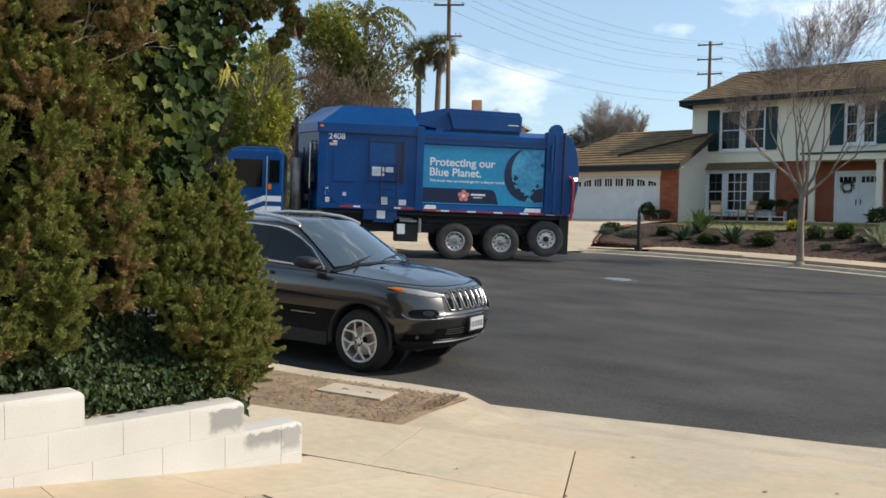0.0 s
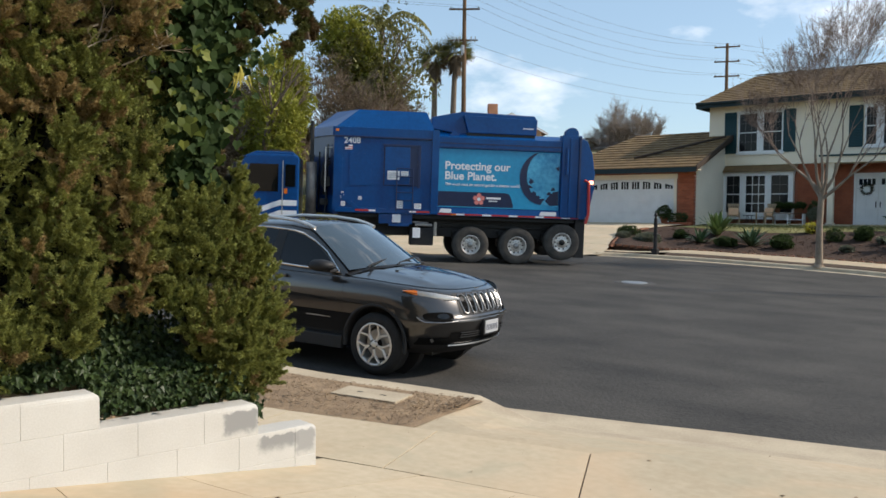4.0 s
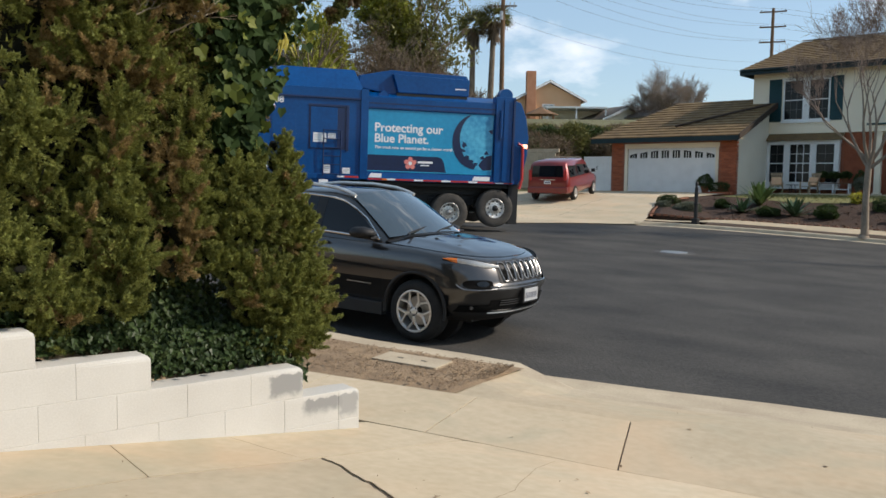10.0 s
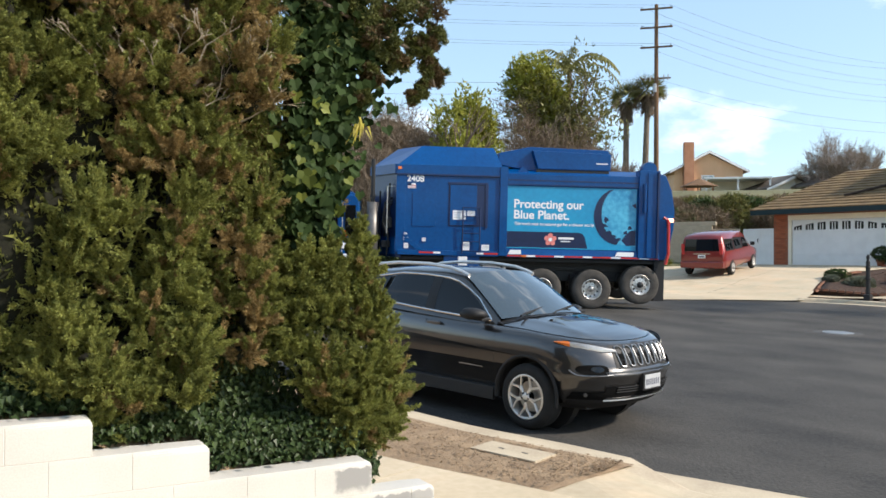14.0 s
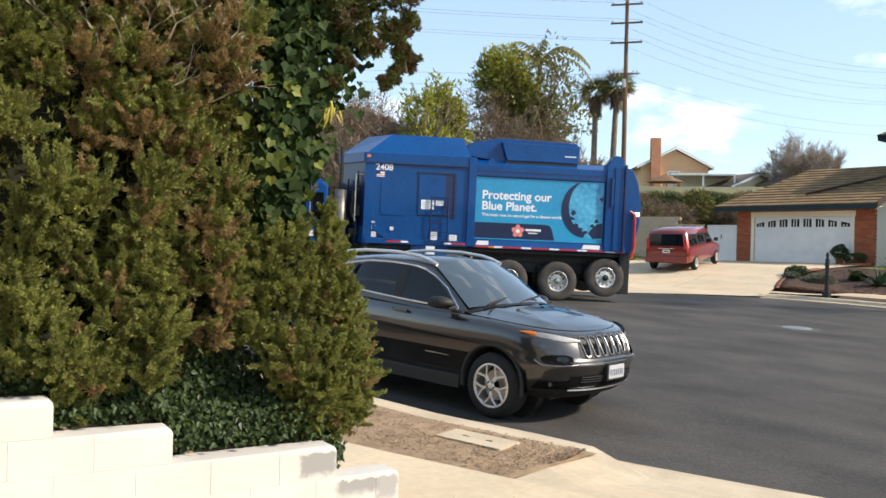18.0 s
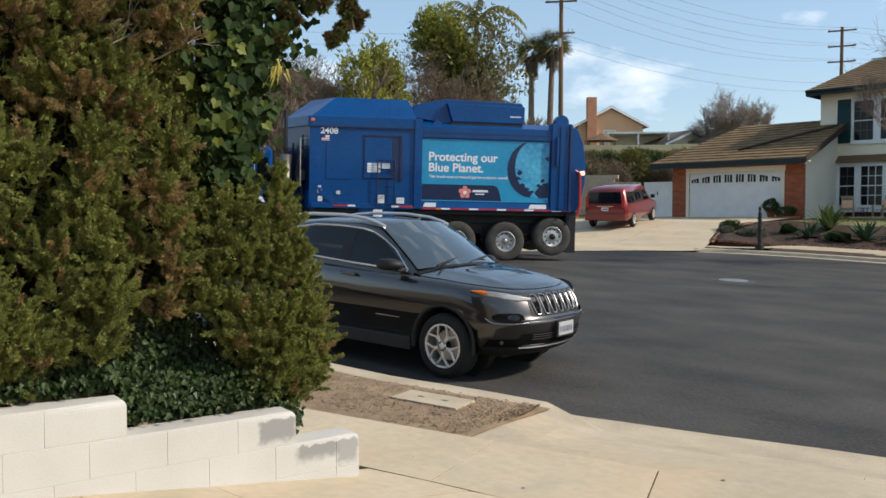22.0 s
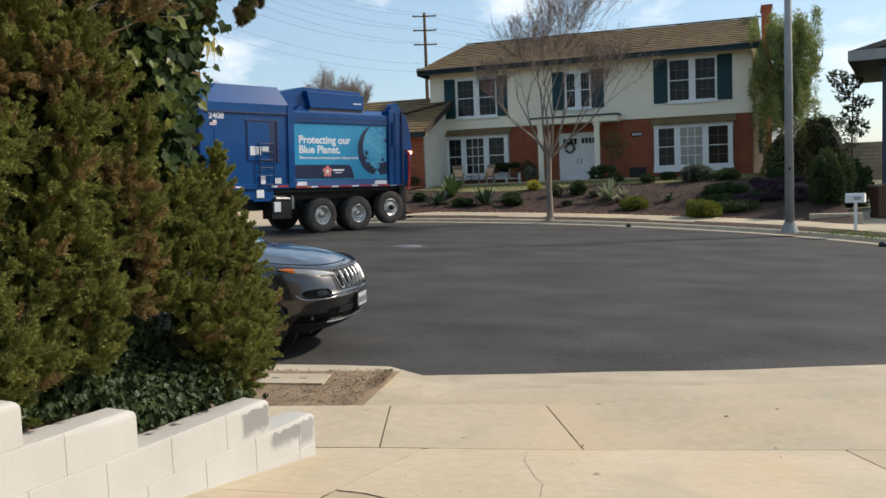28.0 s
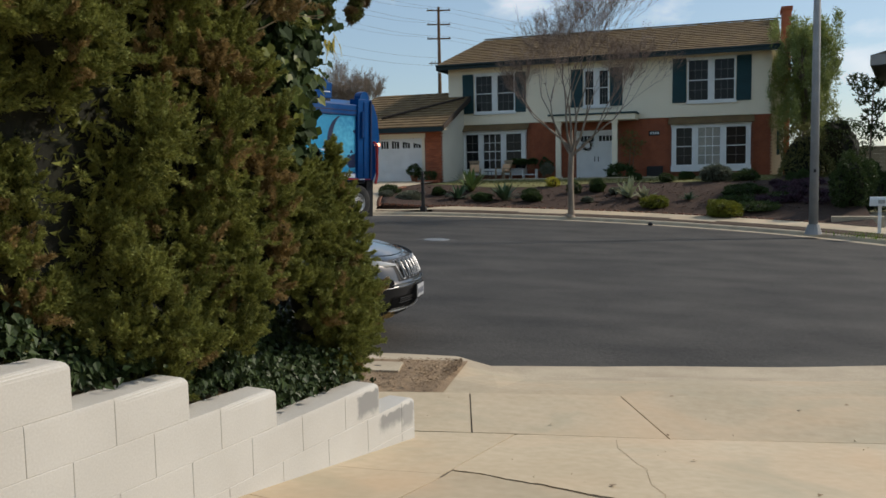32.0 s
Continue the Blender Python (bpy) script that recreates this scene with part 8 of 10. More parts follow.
def fan_palm(x, y, z0, z1, seed, lean):
    t = thing("fan_palm", "tall fan palm with shaggy skirt of dead fronds", "palm tree", pose(x, y, z0), group="tall fan palms")
    h = z1 - z0
    part("trunk", tube((0, 0, 0), (lean, 0, h), 0.34, 0.24, 12), bark, t)
    rn = random.Random(seed)
    live, dead = [], []
    for k in range(150):
        el = rn.uniform(-0.75, 1.3)
        az = rn.uniform(0, 6.283)
        d = Vector((math.cos(az) * math.cos(el), math.sin(az) * math.cos(el), math.sin(el)))
        c = Vector((lean, 0, h + 0.3)) + d * rn.uniform(0.6, 1.1)
        s = d.orthogonal().normalized()
        for j in range(9):
            b = (d + s * (j - 4) * 0.22 + Vector((0, 0, -0.25 + rn.gauss(0, 0.1)))).normalized() * rn.uniform(0.9, 1.3)
            w = b.cross(d).normalized() * 0.045 if b.cross(d).length > 1e-3 else Vector((0.04, 0, 0))
            (live if el > -0.35 else dead).extend([tuple(c - w), tuple(c + w), tuple(c + b)])
    for k in range(260):
        az, zz = rn.uniform(0, 6.283), rn.uniform(-1.5, 0.0)
        c = Vector((lean + 0.42 * math.cos(az), 0.42 * math.sin(az), h + zz))
        e = c + Vector((0.3 * math.cos(az), 0.3 * math.sin(az), -0.8))
        s = Vector((-math.sin(az), math.cos(az), 0)) * 0.12
        dead.extend([tuple(c - s), tuple(c + s), tuple(e)])
    mesh_part("fronds", tri_mesh("fronds", np.array(live)), far_olive, t)["kind"] = "stuff"
    mesh_part("dead_skirt", tri_mesh("dead_skirt", np.array(dead)), far_brown, t)["kind"] = "stuff"


fan_palm(-53.4, 64.2, 5.5, 17.0, 1, 0.1)
fan_palm(-52.1, 65.3, 5.5, 17.6, 2, 0.5)
# feathery palm that tops the tall tree
pt = thing("feather_palm", "feathery palm rising behind the olive tree", "palm tree", pose(-39.0, 41.4, 2.4))
part("trunk", tube((0, 0, 0), (0, 0, 12.0), 0.2, 0.14, 10), bark, pt)
fr = []
rn = random.Random(9)
for k in range(16):
    az, rise = k * 0.3927 * 1.02, rn.uniform(0.5, 1.5)
    p = Vector((0, 0, 12.0))
    d = Vector((math.cos(az), math.sin(az), rise * 1.2)).normalized()
    for j in range(14):
        q = p + d * 0.30
        s = d.cross(Vector((0, 0, 1))).normalized()
        for sg_ in (-1, 1):
            tip = (p + q) / 2 + s * sg_ * 0.45 * (1 - abs(j - 6) / 12) + Vector((0, 0, -0.32)) + d * 0.15
            fr.extend([tuple(p), tuple(q), tuple(tip)])
        p, d = q, (d + Vector((0, 0, -0.16))).normalized()
mesh_part("fronds", tri_mesh("fronds", np.array(fr)), far_olive, pt)["kind"] = "stuff"

# wispy overhang of the near tree at its street end
over = thing("overhanging_branch", "overhanging evergreen branch above the juniper", "tree branch", pose(0, 0, 0))
OVER = ((-4.12, 3.42, 3.22, 0.13), (-4.10, 3.56, 3.14, 0.10), (-4.10, 3.72, 3.26, 0.10), (-4.10, 3.84, 3.34, 0.10), (-4.10, 3.80, 3.14, 0.07), (-4.10, 3.76, 2.98, 0.06), (-4.10, 3.90, 3.08, 0.06), (-4.11, 3.70, 2.92, 0.05), (-4.12, 3.36, 3.02, 0.07), (-4.12, 3.30, 2.86, 0.05),
        (-4.13, 3.50, 3.50, 0.22), (-4.10, 3.80, 3.56, 0.17), (-4.10, 3.92, 3.72, 0.15), (-4.17, 3.22, 3.38, 0.20), (-4.2, 3.1, 3.65, 0.3), (-4.2, 3.4, 3.9, 0.3), (-4.35, 2.7, 3.75, 0.26), (-4.45, 2.2, 3.8, 0.26))
bag, dull = [], []
for i, (x, y, z, r) in enumerate(OVER):
    rs = np.random.RandomState(40 + i)
    for k in range(16):
        d = rs.normal(size=3)
        d /= np.linalg.norm(d)
        (dull if rs.uniform() < 0.3 else bag).append(sprays(4000 + 20 * i + k, np.array((x, y, z)) + d * r * rs.uniform(0.3, 1.1), (r * 0.26,) * 3, 60, 0.030, 0.5, 0.45, 3, lump=0.4, shell=0.15))
mesh_part("foliage", tri_mesh("foliage", np.concatenate(bag)), leafy("dark evergreen sprays", (0.026, 0.036, 0.012), (0.15, 0.165, 0.045)), over)["kind"] = "stuff"
mesh_part("dry_foliage", tri_mesh("dry_foliage", np.concatenate(dull)), leafy("dull brown evergreen sprays", (0.05, 0.035, 0.018), (0.17, 0.12, 0.055)), over, "brownish dry sprays")["kind"] = "stuff"
# bare dead twigs among the browning sprays
dead = []
for i, (x, y, z, lean) in enumerate(((-4.20, 1.66, 2.80, (0.4, -0.4, 0.7)), (-4.16, 1.95, 2.74, (0.5, -0.1, 0.8)), (-4.06, 2.36, 2.82, (0.4, 0.5, 0.7)), (-4.06, 2.16, 2.90, (0.5, 0.2, 1)), (-4.10, 2.44, 2.62, (0.5, 0.6, 0.3)), (-4.22, 1.74, 2.84, (0.3, -0.5, 0.8)), (-4.18, 1.86, 2.80, (0.4, -0.3, 1)), (-4.14, 2.02, 2.84, (0.4, 0.2, 0.9)), (-4.10, 2.22, 2.78, (0.3, 0.6, 0.5)), (-4.08, 2.26, 2.70, (0.4, 0.3, 0.9)), (-4.08, 2.34, 2.72, (0.2, 0.8, 0.6)), (-4.12, 2.12, 2.62, (0.5, 0.4, 0.3)))):
    dead += limbs(700 + i, (x, y, z), 0.42, lean, 4, 0.006, 0.6, 0.3, (2, 2), 0.75, 0.0)
mesh_part("dead_twig", limb_mesh("dead_twig", dead, 0.0022), material("weathered grey twigs", (0.36, 0.31, 0.24), (0.22, 0.18, 0.13), 0.9, bump=0.1), juniper, "bare grey dead twig growth")["kind"] = "stuff"
part("bough", add_pipe(bmesh.new(), [(-4.3, 2.3, 3.3), (-4.2, 2.9, 3.5), (-4.15, 3.4, 3.32), (-4.1, 3.8, 3.2), (-4.1, 3.86, 3.0)], 0.013, 8), bark, over)
part("bough", add_pipe(bmesh.new(), [(-4.2, 2.9, 3.6), (-4.12, 3.5, 3.65), (-4.1, 3.9, 3.68)], 0.014, 6), bark, over)
part("bough", add_pipe(bmesh.new(), [(-4.5, 2.0, 2.6), (-4.32, 2.45, 3.05), (-4.26, 2.7, 3.5), (-4.2, 2.9, 4.2)], 0.03, 8), bark, over)

# ---- pole lines ----
def utility_pole(name, x, y, z0, z1, arms, face, low_gear):
    p = thing(name, "weathered wooden utility pole with cross-arms", "utility pole", pose(x, y, z0), group="utility poles")
    h = z1 - z0
    part("shaft", tube((0, 0, 0), (0, 0, h), 0.24, 0.15, 12), dark_wood, p)
    ends = []
    for dz in arms:
        a = pose(0, 0, h - dz, 0, 0, face)
        ob = part("cross_arm", box(-1.35, 1.35, -0.17, -0.05, -0.07, 0.07, m=a), dark_wood, p)
        for s in (-1.2, 1.2):
            q = a @ Vector((s, -0.11, 0))
            part("insulator", tube(q, q + Vector((0, 0, 0.22)), 0.05, 0.03, 8), black_iron, ob)
            ends.append(Vector((x, y, z0)) + q + Vector((0, 0, 0.22)))
    if low_gear:
        for s in (-0.9, -0.5, 0.6, 0.95):
            q = pose(0, 0, h - 6.6, 0, 0, face) @ Vector((s, -0.2, 0))
            part("fuse_gear", tube(q, q + Vector((0.05, 0, 0.5)), 0.06, 0.04, 8), steel, p)
        part("cross_arm", box(-1.2, 1.2, -0.17, -0.05, -0.06, 0.06, m=pose(0, 0, h - 6.4, 0, 0, face)), dark_wood, p)
        part("transformer", tube((0.15, -0.4, h - 7.6), (0.15, -0.4, h - 6.9), 0.16, 0.16, 10), steel, p)
    return ends


ends1 = utility_pole("utility_pole", -45.3, 58.6, 4.5, 23.6, (0.4, 2.0, 3.7), 35, True)
ends2 = utility_pole("utility_pole", -34.3, 91.6, 7.5, 21.0, (0.4, 2.0, 3.6), 20, True)
wire_grey = material("weathered wire", (0.09, 0.09, 0.095), (0.06, 0.06, 0.065), 0.7, bump=0.0)
wire = thing("overhead_wire", "thin dark overhead wires sagging between poles", "wire", pose(0, 0, 0))


def sag(a, b, drop, n=14):
    a, b = Vector(a), Vector(b)
    return [a.lerp(b, i / n) - Vector((0, 0, drop * 4 * (i / n) * (1 - i / n))) for i in range(n + 1)]


for i, (e1, e2) in enumerate(zip(ends1, ends2)):
    part("strand", add_pipe(bmesh.new(), sag(e1, e2, 1.6), 0.011, 3), wire_grey, wire)
    far_l = e1 + Vector((-38, -52, 4.0))
    part("strand", add_pipe(bmesh.new(), sag(e1, far_l, 1.2), 0.011, 3), wire_grey, wire)
    part("strand", add_pipe(bmesh.new(), sag(e2, e2 + Vector((34, 60, 2)), 1.4, 8), 0.011, 3), wire_grey, wire)
for dz in (6.4, 7.4):
    a = Vector((-45.3, 58.6, 23.6 - dz))
    part("strand", add_pipe(bmesh.new(), sag(a, (-34.3, 91.6, 21.0 - dz * 0.9), 1.2), 0.011, 3), wire_grey, wire)
    part("strand", add_pipe(bmesh.new(), sag(a, a + Vector((-38, -50, 2)), 1.2), 0.011, 3), wire_grey, wire)

# ---- houses on the hill ----
orange_wall = material("orange stucco", (0.74, 0.47, 0.27), (0.65, 0.40, 0.22), 0.9, scale=0.5, fine=20, bump=0.15)
grey_roof = material("grey brown shingles", (0.17, 0.145, 0.12), (0.11, 0.09, 0.075), 0.92, scale=1.2, fine=9, bump=0.4, dist=0.03)
chimney_mat = material("orange brick", (0.46, 0.23, 0.13), (0.37, 0.17, 0.095), 0.9, scale=2, fine=20, bump=0.3)


def hill_house(label, m, w, depth, z_eave, z_peak, wall, windows, chimney=None):
    """Gable-fronted house: its gable faces -y in its own space."""
    t = thing("hill_house", label, "house", m)
    part("wall", prism([(-w / 2, -3), (-w / 2, z_eave), (0, z_peak - 0.15), (w / 2, z_eave), (w / 2, -3)], 0, depth, "y"), wall, t)
    for s in (-1, 1):
        a, b = (0, z_peak), (s * (w / 2 + 0.6), z_eave - 0.28)
        part("roof", prism([a, b, (b[0], b[1] + 0.16), (0, z_peak + 0.18)], -0.5, depth + 0.5, "y"), grey_roof, t)
        part("barge_board", prism([(a[0], a[1] - 0.12), (b[0], b[1] - 0.12), (b[0], b[1] + 0.12), (0, z_peak + 0.14)], -0.56, -0.5, "y"), white_paint, t)
    for x0, x1, z0, z1 in windows:
        f = part("window", box(x0 - 0.12, x1 + 0.12, -0.07, 0.02, z0 - 0.12, z1 + 0.12), white_paint, t)
        for k in range(2):
            a = x0 + (x1 - x0) * k / 2
            part("pane", box(a + 0.03, a + (x1 - x0) / 2 - 0.03, -0.09, -0.07, z0, z1), material("pale curtained pane", (0.36, 0.42, 0.40), (0.25, 0.30, 0.29), 0.2, bump=0.0), f)
    if chimney:
        x, zb, zt = chimney
        part("chimney", box(x - 0.55, x + 0.55, -0.75, -0.01, zb, zt, 0.03), chimney_mat, t, "orange brick chimney")
    return t


hill_house("orange stucco house with white trim and brick chimney", pose(-56.4, 82.0, 8.6, 0, 0, 48), 7.6, 11, 3.2, 5.2, orange_wall, ((-0.7, 0.5, 1.0, 2.5), (2.0, 3.2, 0.9, 2.3)), (-2.3, -2, 6.3))
hill_house("low cream house with grey roof on the hill", pose(-47.0, 83.6, 8.2, 0, 0, 70), 6.5, 9, 1.0, 2.3, stucco, ((-2.0, -0.8, -0.8, 0.3), (0.4, 1.6, -0.8, 0.3)))
hill_house("low cream house with grey roof on the hill", pose(-42.2, 86.5, 8.6, 0, 0, 80), 7.0, 9, 0.9, 2.2, stucco, ((-1.5, -0.2, -0.9, 0.3),))
hill_house("brown-roofed tan house behind bare trees", pose(-60.5, 41.0, 9.0, 0, 0, 55), 9, 10, 3.2, 5.0, material("tan stucco", (0.42, 0.33, 0.24), rough=0.9), ((1.0, 2.2, 1.2, 2.9), (-2.5, -1.3, 1.2, 2.9)))
awn = thing("patio_cover", "white-edged patio cover below the orange house", "patio cover", pose(-51.8, 80.3, 7.6, 0, 0, 40))
part("cover_roof", box(-3.4, 3.4, -2.0, 1.5, 2.6, 2.8, 0.02), white_paint, awn)
for x in (-3.2, 0.0, 3.2):
    part("post", box(x - 0.08, x + 0.08, -1.95, -1.8, -0.5, 2.6), white_paint, awn)
part("back_wall", box(-3.4, 3.4, 1.5, 1.6, -0.5, 2.6), stucco, awn)
gz = thing("gazebo", "dark wooden gazebo roof among shrubs on the slope", "gazebo", pose(-50.5, 72.0, 6.8))
part("roof", tube((0, 0, 2.2), (0, 0, 3.0), 1.9, 0.1, 6), dark_wood, gz)
for k in range(6):
    part("post", tube((1.5 * math.cos(k * 1.047), 1.5 * math.sin(k * 1.047), -1), (1.5 * math.cos(k * 1.047), 1.5 * math.sin(k * 1.047), 2.3), 0.06), dark_wood, gz)
# bare tree beyond the garage
bt = thing("bare_tree", "bare many-stemmed tree beyond the garage roof", "bare tree", pose(-42.5, 84.5, 4.9))
sg = []
for k in range(20):
    a, far = k * 2.4, (k / 20) ** 0.5
    sg += limbs(200 + k, (2.3 * far * math.cos(a), 2.3 * far * math.sin(a), 1.2), 8.2 - 2.4 * far, (0.32 * far * math.cos(a), 0.32 * far * math.sin(a), 1.0), 5, 0.06, 0.26, 0.28, (2, 3), 0.78)
    sg.append((Vector((0, 0, 0.6)), Vector((2.3 * far * math.cos(a), 2.3 * far * math.sin(a), 1.25)), 0.12, 0.06))
sg += spurs([q for q in sg if q[2] < 0.02], random.Random(9), 2, 0.3, 0.8)
sg.append((Vector((0, 0, -0.5)), Vector((0, 0, 2)), 0.45, 0.35))
mesh_part("branch_growth", limb_mesh("branch_growth", sg, 0.010, 4), material("grey brown twigs", (0.25, 0.20, 0.165), (0.16, 0.125, 0.10), 0.9, bump=0.1), bt)["kind"] = "stuff"

# shrubs covering the slope above the far wall
rn = random.Random(21)
for i in range(120):
    x, y = (rn.uniform(-48, -24), rn.uniform(42, 68)) if i % 3 else (rn.uniform(-44, -29), rn.uniform(43, 58))
    if abs(x + 18) < 7 and y < 54:
        continue
    r, h = rn.uniform(1.0, 2.3), rn.uniform(1.0, 2.6)
    room = 1.8 + 0.068 * math.hypot(x, y) - hill(x, y)
    if room < 0.5:
        continue
    h = min(h, room)
    mat = rn.choice((far_brown, far_olive, shrub_green, far_brown, far_brown))
    t = thing("slope_shrub", {"dry brown twigs": "dry brown shrub on the slope", "olive leaves": "dull olive shrub on the slope", "shrub leaves": "dark green shrub on the slope"}[mat.name], "shrub", pose(x, y, hill(x, y)), group="shrubs on the slope")
    mesh_part("leaves", tri_mesh("leaves", sprays(300 + i, (0, 0, h * 0.45), (r, r, h * 0.6), 1500, 0.30, 0.5, 0.35 if mat is not far_brown else 0.12, 2, floor=-0.1, shell=0.4)), mat, t)["kind"] = "stuff"

# ---- tan block wall and gate beside the garage ----
tw = tagged(new("wall_tan"), "tan concrete block wall beside the far driveway", "block wall", kind="structure")
A, B = Vector((-24.5, 39.0)), Vector((-30.5, 36.4))
ang = math.degrees(math.atan2(B.y - A.y, B.x - A.x))
length = (B - A).length
tb = bmesh.new()
add_box(tb, 0.004, 0.396, -0.1, 0.1, 0.004, 0.196, 0.006)
tme = bpy.data.meshes.new("tan_block")
tb.to_mesh(tme)
tb.free()
for k in range(14):
    z = 0.95 + 0.2 * k
    s = 0.0 if k % 2 else -0.2
    while s < length:
        if k < 12 or s > 1.1:
            p = A + (B - A).normalized() * max(s, 0)
            mesh_part("block", tme, tan_block, tw, at=pose(p.x, p.y, z, 0, 0, ang))
        s += 0.4
gate = thing("side_gate", "white-painted solid side gate beside the garage", "gate", pose(-24.42, 39.15, 1.38))
for i in range(7):
    part("board", box(i * 0.245 + 0.003, i * 0.245 + 0.242, 0, 0.03, 0.06, 1.95, 0.004), white_paint, gate)
for z in (0.3, 1.6):
    part("rail", box(0, 1.72, 0.03, 0.08, z, z + 0.1), white_paint, gate)
part("gate_handle", box(0.82, 0.86, -0.04, 0, 1.25, 1.45, 0.01), black_iron, gate)
pb = thing("brick_planter", "low brick planter at the wall's foot", "planter", pose(-28.2, 36.2, 1.05, 0, 0, 20))
part("rim", box(-1.6, 1.6, -0.3, 0.3, 0, 0.3, 0.01), brick, pb)
mesh_part("leaves", tri_mesh("leaves", sprays(801, (0, 0, 0.5), (1.2, 0.25, 0.35), 900, 0.12, 0.6, 0.4, 2)), shrub_lime, pb)["kind"] = "stuff"

# ---- garden planting ----
def shrub(x, y, r, h, mat, label, seed, size=0.07, count=2200, name="shrub", group="garden shrubs"):
    t = thing(name, label, "shrub", pose(x, y, lot(x, y)), group=group)
    part("core", lump((0, 0, h * 0.4), (r * 0.7, r * 0.7, h * 0.42), seed), foliage_shade, t)
    mesh_part("leaves", tri_mesh("leaves", sprays(seed, (0, 0, h * 0.45), (r, r, h * 0.58), count, size, 0.6, 0.4, 2, floor=0.0)), mat, t)["kind"] = "stuff"
    return t


def agave(x, y, r, n, mat, label, seed, rise=0.9):
    t = thing("agave", label, "succulent", pose(x, y, lot(x, y) - 0.02), group="agaves on the bank")
    rn = random.Random(seed)
    for k in range(n):
        az, el = k * 2.399, rn.uniform(0.25, 1.35) * rise
        d = Vector((math.cos(az) * math.cos(el), math.sin(az) * math.cos(el), math.sin(el)))
        s = Vector((-math.sin(az), math.cos(az), 0))
        u = s.cross(d)
        ln = r * rn.uniform(0.8, 1.1)
        rows = []
        for q, w in ((0.0, 0.05), (0.35, 0.075), (0.7, 0.05), (1.0, 0.004)):
            c = d * ln * q + Vector((0, 0, -0.12 * q * q * ln))
            rows.append([tuple(c - s * w * r * 1.3 - u * 0.01), tuple(c - u * 0.02), tuple(c + s * w * r * 1.3 - u * 0.01)])
        part("blade", loft(rows), mat, t)


shrub(-15.9, 32.2, 0.46, 0.50, shrub_green, "dark green shrub on the bark bank", 41)
shrub(-15.75, 31.5, 0.34, 0.40, shrub_grey, "grey-green rounded shrub on the bark bank", 42)
shrub(-14.75, 31.6, 0.52, 0.42, shrub_grey, "grey-green spreading shrub on the bark bank", 43, 0.10)
shrub(-14.0, 33.2, 0.26, 0.30, shrub_green, "dark green shrub on the bark bank", 45)
shrub(-9.6, 32.3, 0.38, 0.34, shrub_green, "dark green shrub on the bark bank", 46)
shrub(-11.7, 32.2, 0.42, 0.30, shrub_green, "dark green shrub on the bark bank", 47)
shrub(-9.35, 35.2, 0.28, 0.40, leafy("yellow blooms", (0.30, 0.28, 0.04), (0.55, 0.48, 0.05)), "yellow-flowering shrub on the lawn edge", 48, 0.11, 260)
shrub(-7.2, 34.0, 0.30, 0.42, shrub_green, "dark green shrub on the bark bank", 49)
shrub(-4.6, 31.2, 0.50, 0.42, shrub_lime, "lime-green cushion shrub on the bark bank", 50)
shrub(-3.8, 37.6, 0.32, 0.35, shrub_green, "small dark shrub on the lawn edge", 51)
shrub(-6.0, 37.4, 0.26, 0.30, shrub_green, "small dark shrub on the lawn edge", 52)
shrub(-2.5, 35.4, 0.55, 0.60, shrub_grey, "pale grey feathery shrub on the bank", 53, 0.16, 1100)
shrub(-1.3, 35.3, 0.5, 0.42, shrub_green, "dark green shrub on the bark bank", 54)
shrub(-2.05, 28.9, 0.62, 0.52, shrub_lime, "lime-green spreading shrub by the pavement", 55, 0.08, 3000)
shrub(-0.95, 29.8, 0.7, 0.28, shrub_green, "low green ground cover on the bank", 56, 0.09, 1200)
rn = random.Random(57)
for i in range(30):
    lean = i % 5 < 2
    shrub((-1.1 if lean else 0.2) + rn.uniform(-0.9, 1.0), 31.9 + rn.uniform(-1.9, 1.9), rn.uniform(0.22, 0.45), rn.uniform(0.12, 0.24), shrub_green if lean else purple_mat, "low green ground cover on the bank" if lean else "purple-grey trailing ground cover on the bank", 150 + i, 0.10, 320)
for i, (x, y, r, h, m, lab) in enumerate(((-9.93, 33.3, 0.34, 0.3, shrub_green, "small dark shrub on the bark bank"), (-7.32, 32.2, 0.20, 0.2, shrub_grey, "small grey tuft on the bark bank"), (-8.16, 33.8, 0.30, 0.42, shrub_green, "dark green shrub on the bark bank"),
                                          (-4.52, 35.7, 0.28, 0.34, shrub_green, "small dark shrub on the lawn edge"), (-7.42, 35.3, 0.24, 0.26, shrub_green, "small dark shrub on the lawn edge"), 
                                          (-6.4, 33.5, 0.22, 0.24, shrub_grey, "small grey tuft on the bark bank"))):
    shrub(x, y, r, h, m, lab, 70 + i, 0.07, 900)
agave(-12.85, 32.5, 0.80, 30, agave_mat, "blue-green agave on the bark bank", 1)
agave(-12.75, 34.0, 1.15, 44, leafy("bright agave blades", (0.07, 0.12, 0.035), (0.18, 0.24, 0.08), 0.45, 0.15), "tall bright green agave on the bark bank", 2, 1.1)
agave(-10.85, 32.5, 0.92, 44, agave_mat, "blue-green agave on the bark bank", 3)
agave(-5.75, 32.8, 1.0, 26, leafy("variegated blades", (0.22, 0.25, 0.14), (0.42, 0.44, 0.28)), "cream-striped agave on the bark bank", 4, 1.1)
agave(-5.1, 32.5, 0.72, 22, leafy("pale blades", (0.20, 0.22, 0.13), (0.38, 0.38, 0.26)), "small pale agave on the bark bank", 5)
agave(-3.4, 32.0, 0.45, 18, agave_mat, "small green rosette on the bark bank", 6)
rn = random.Random(77)
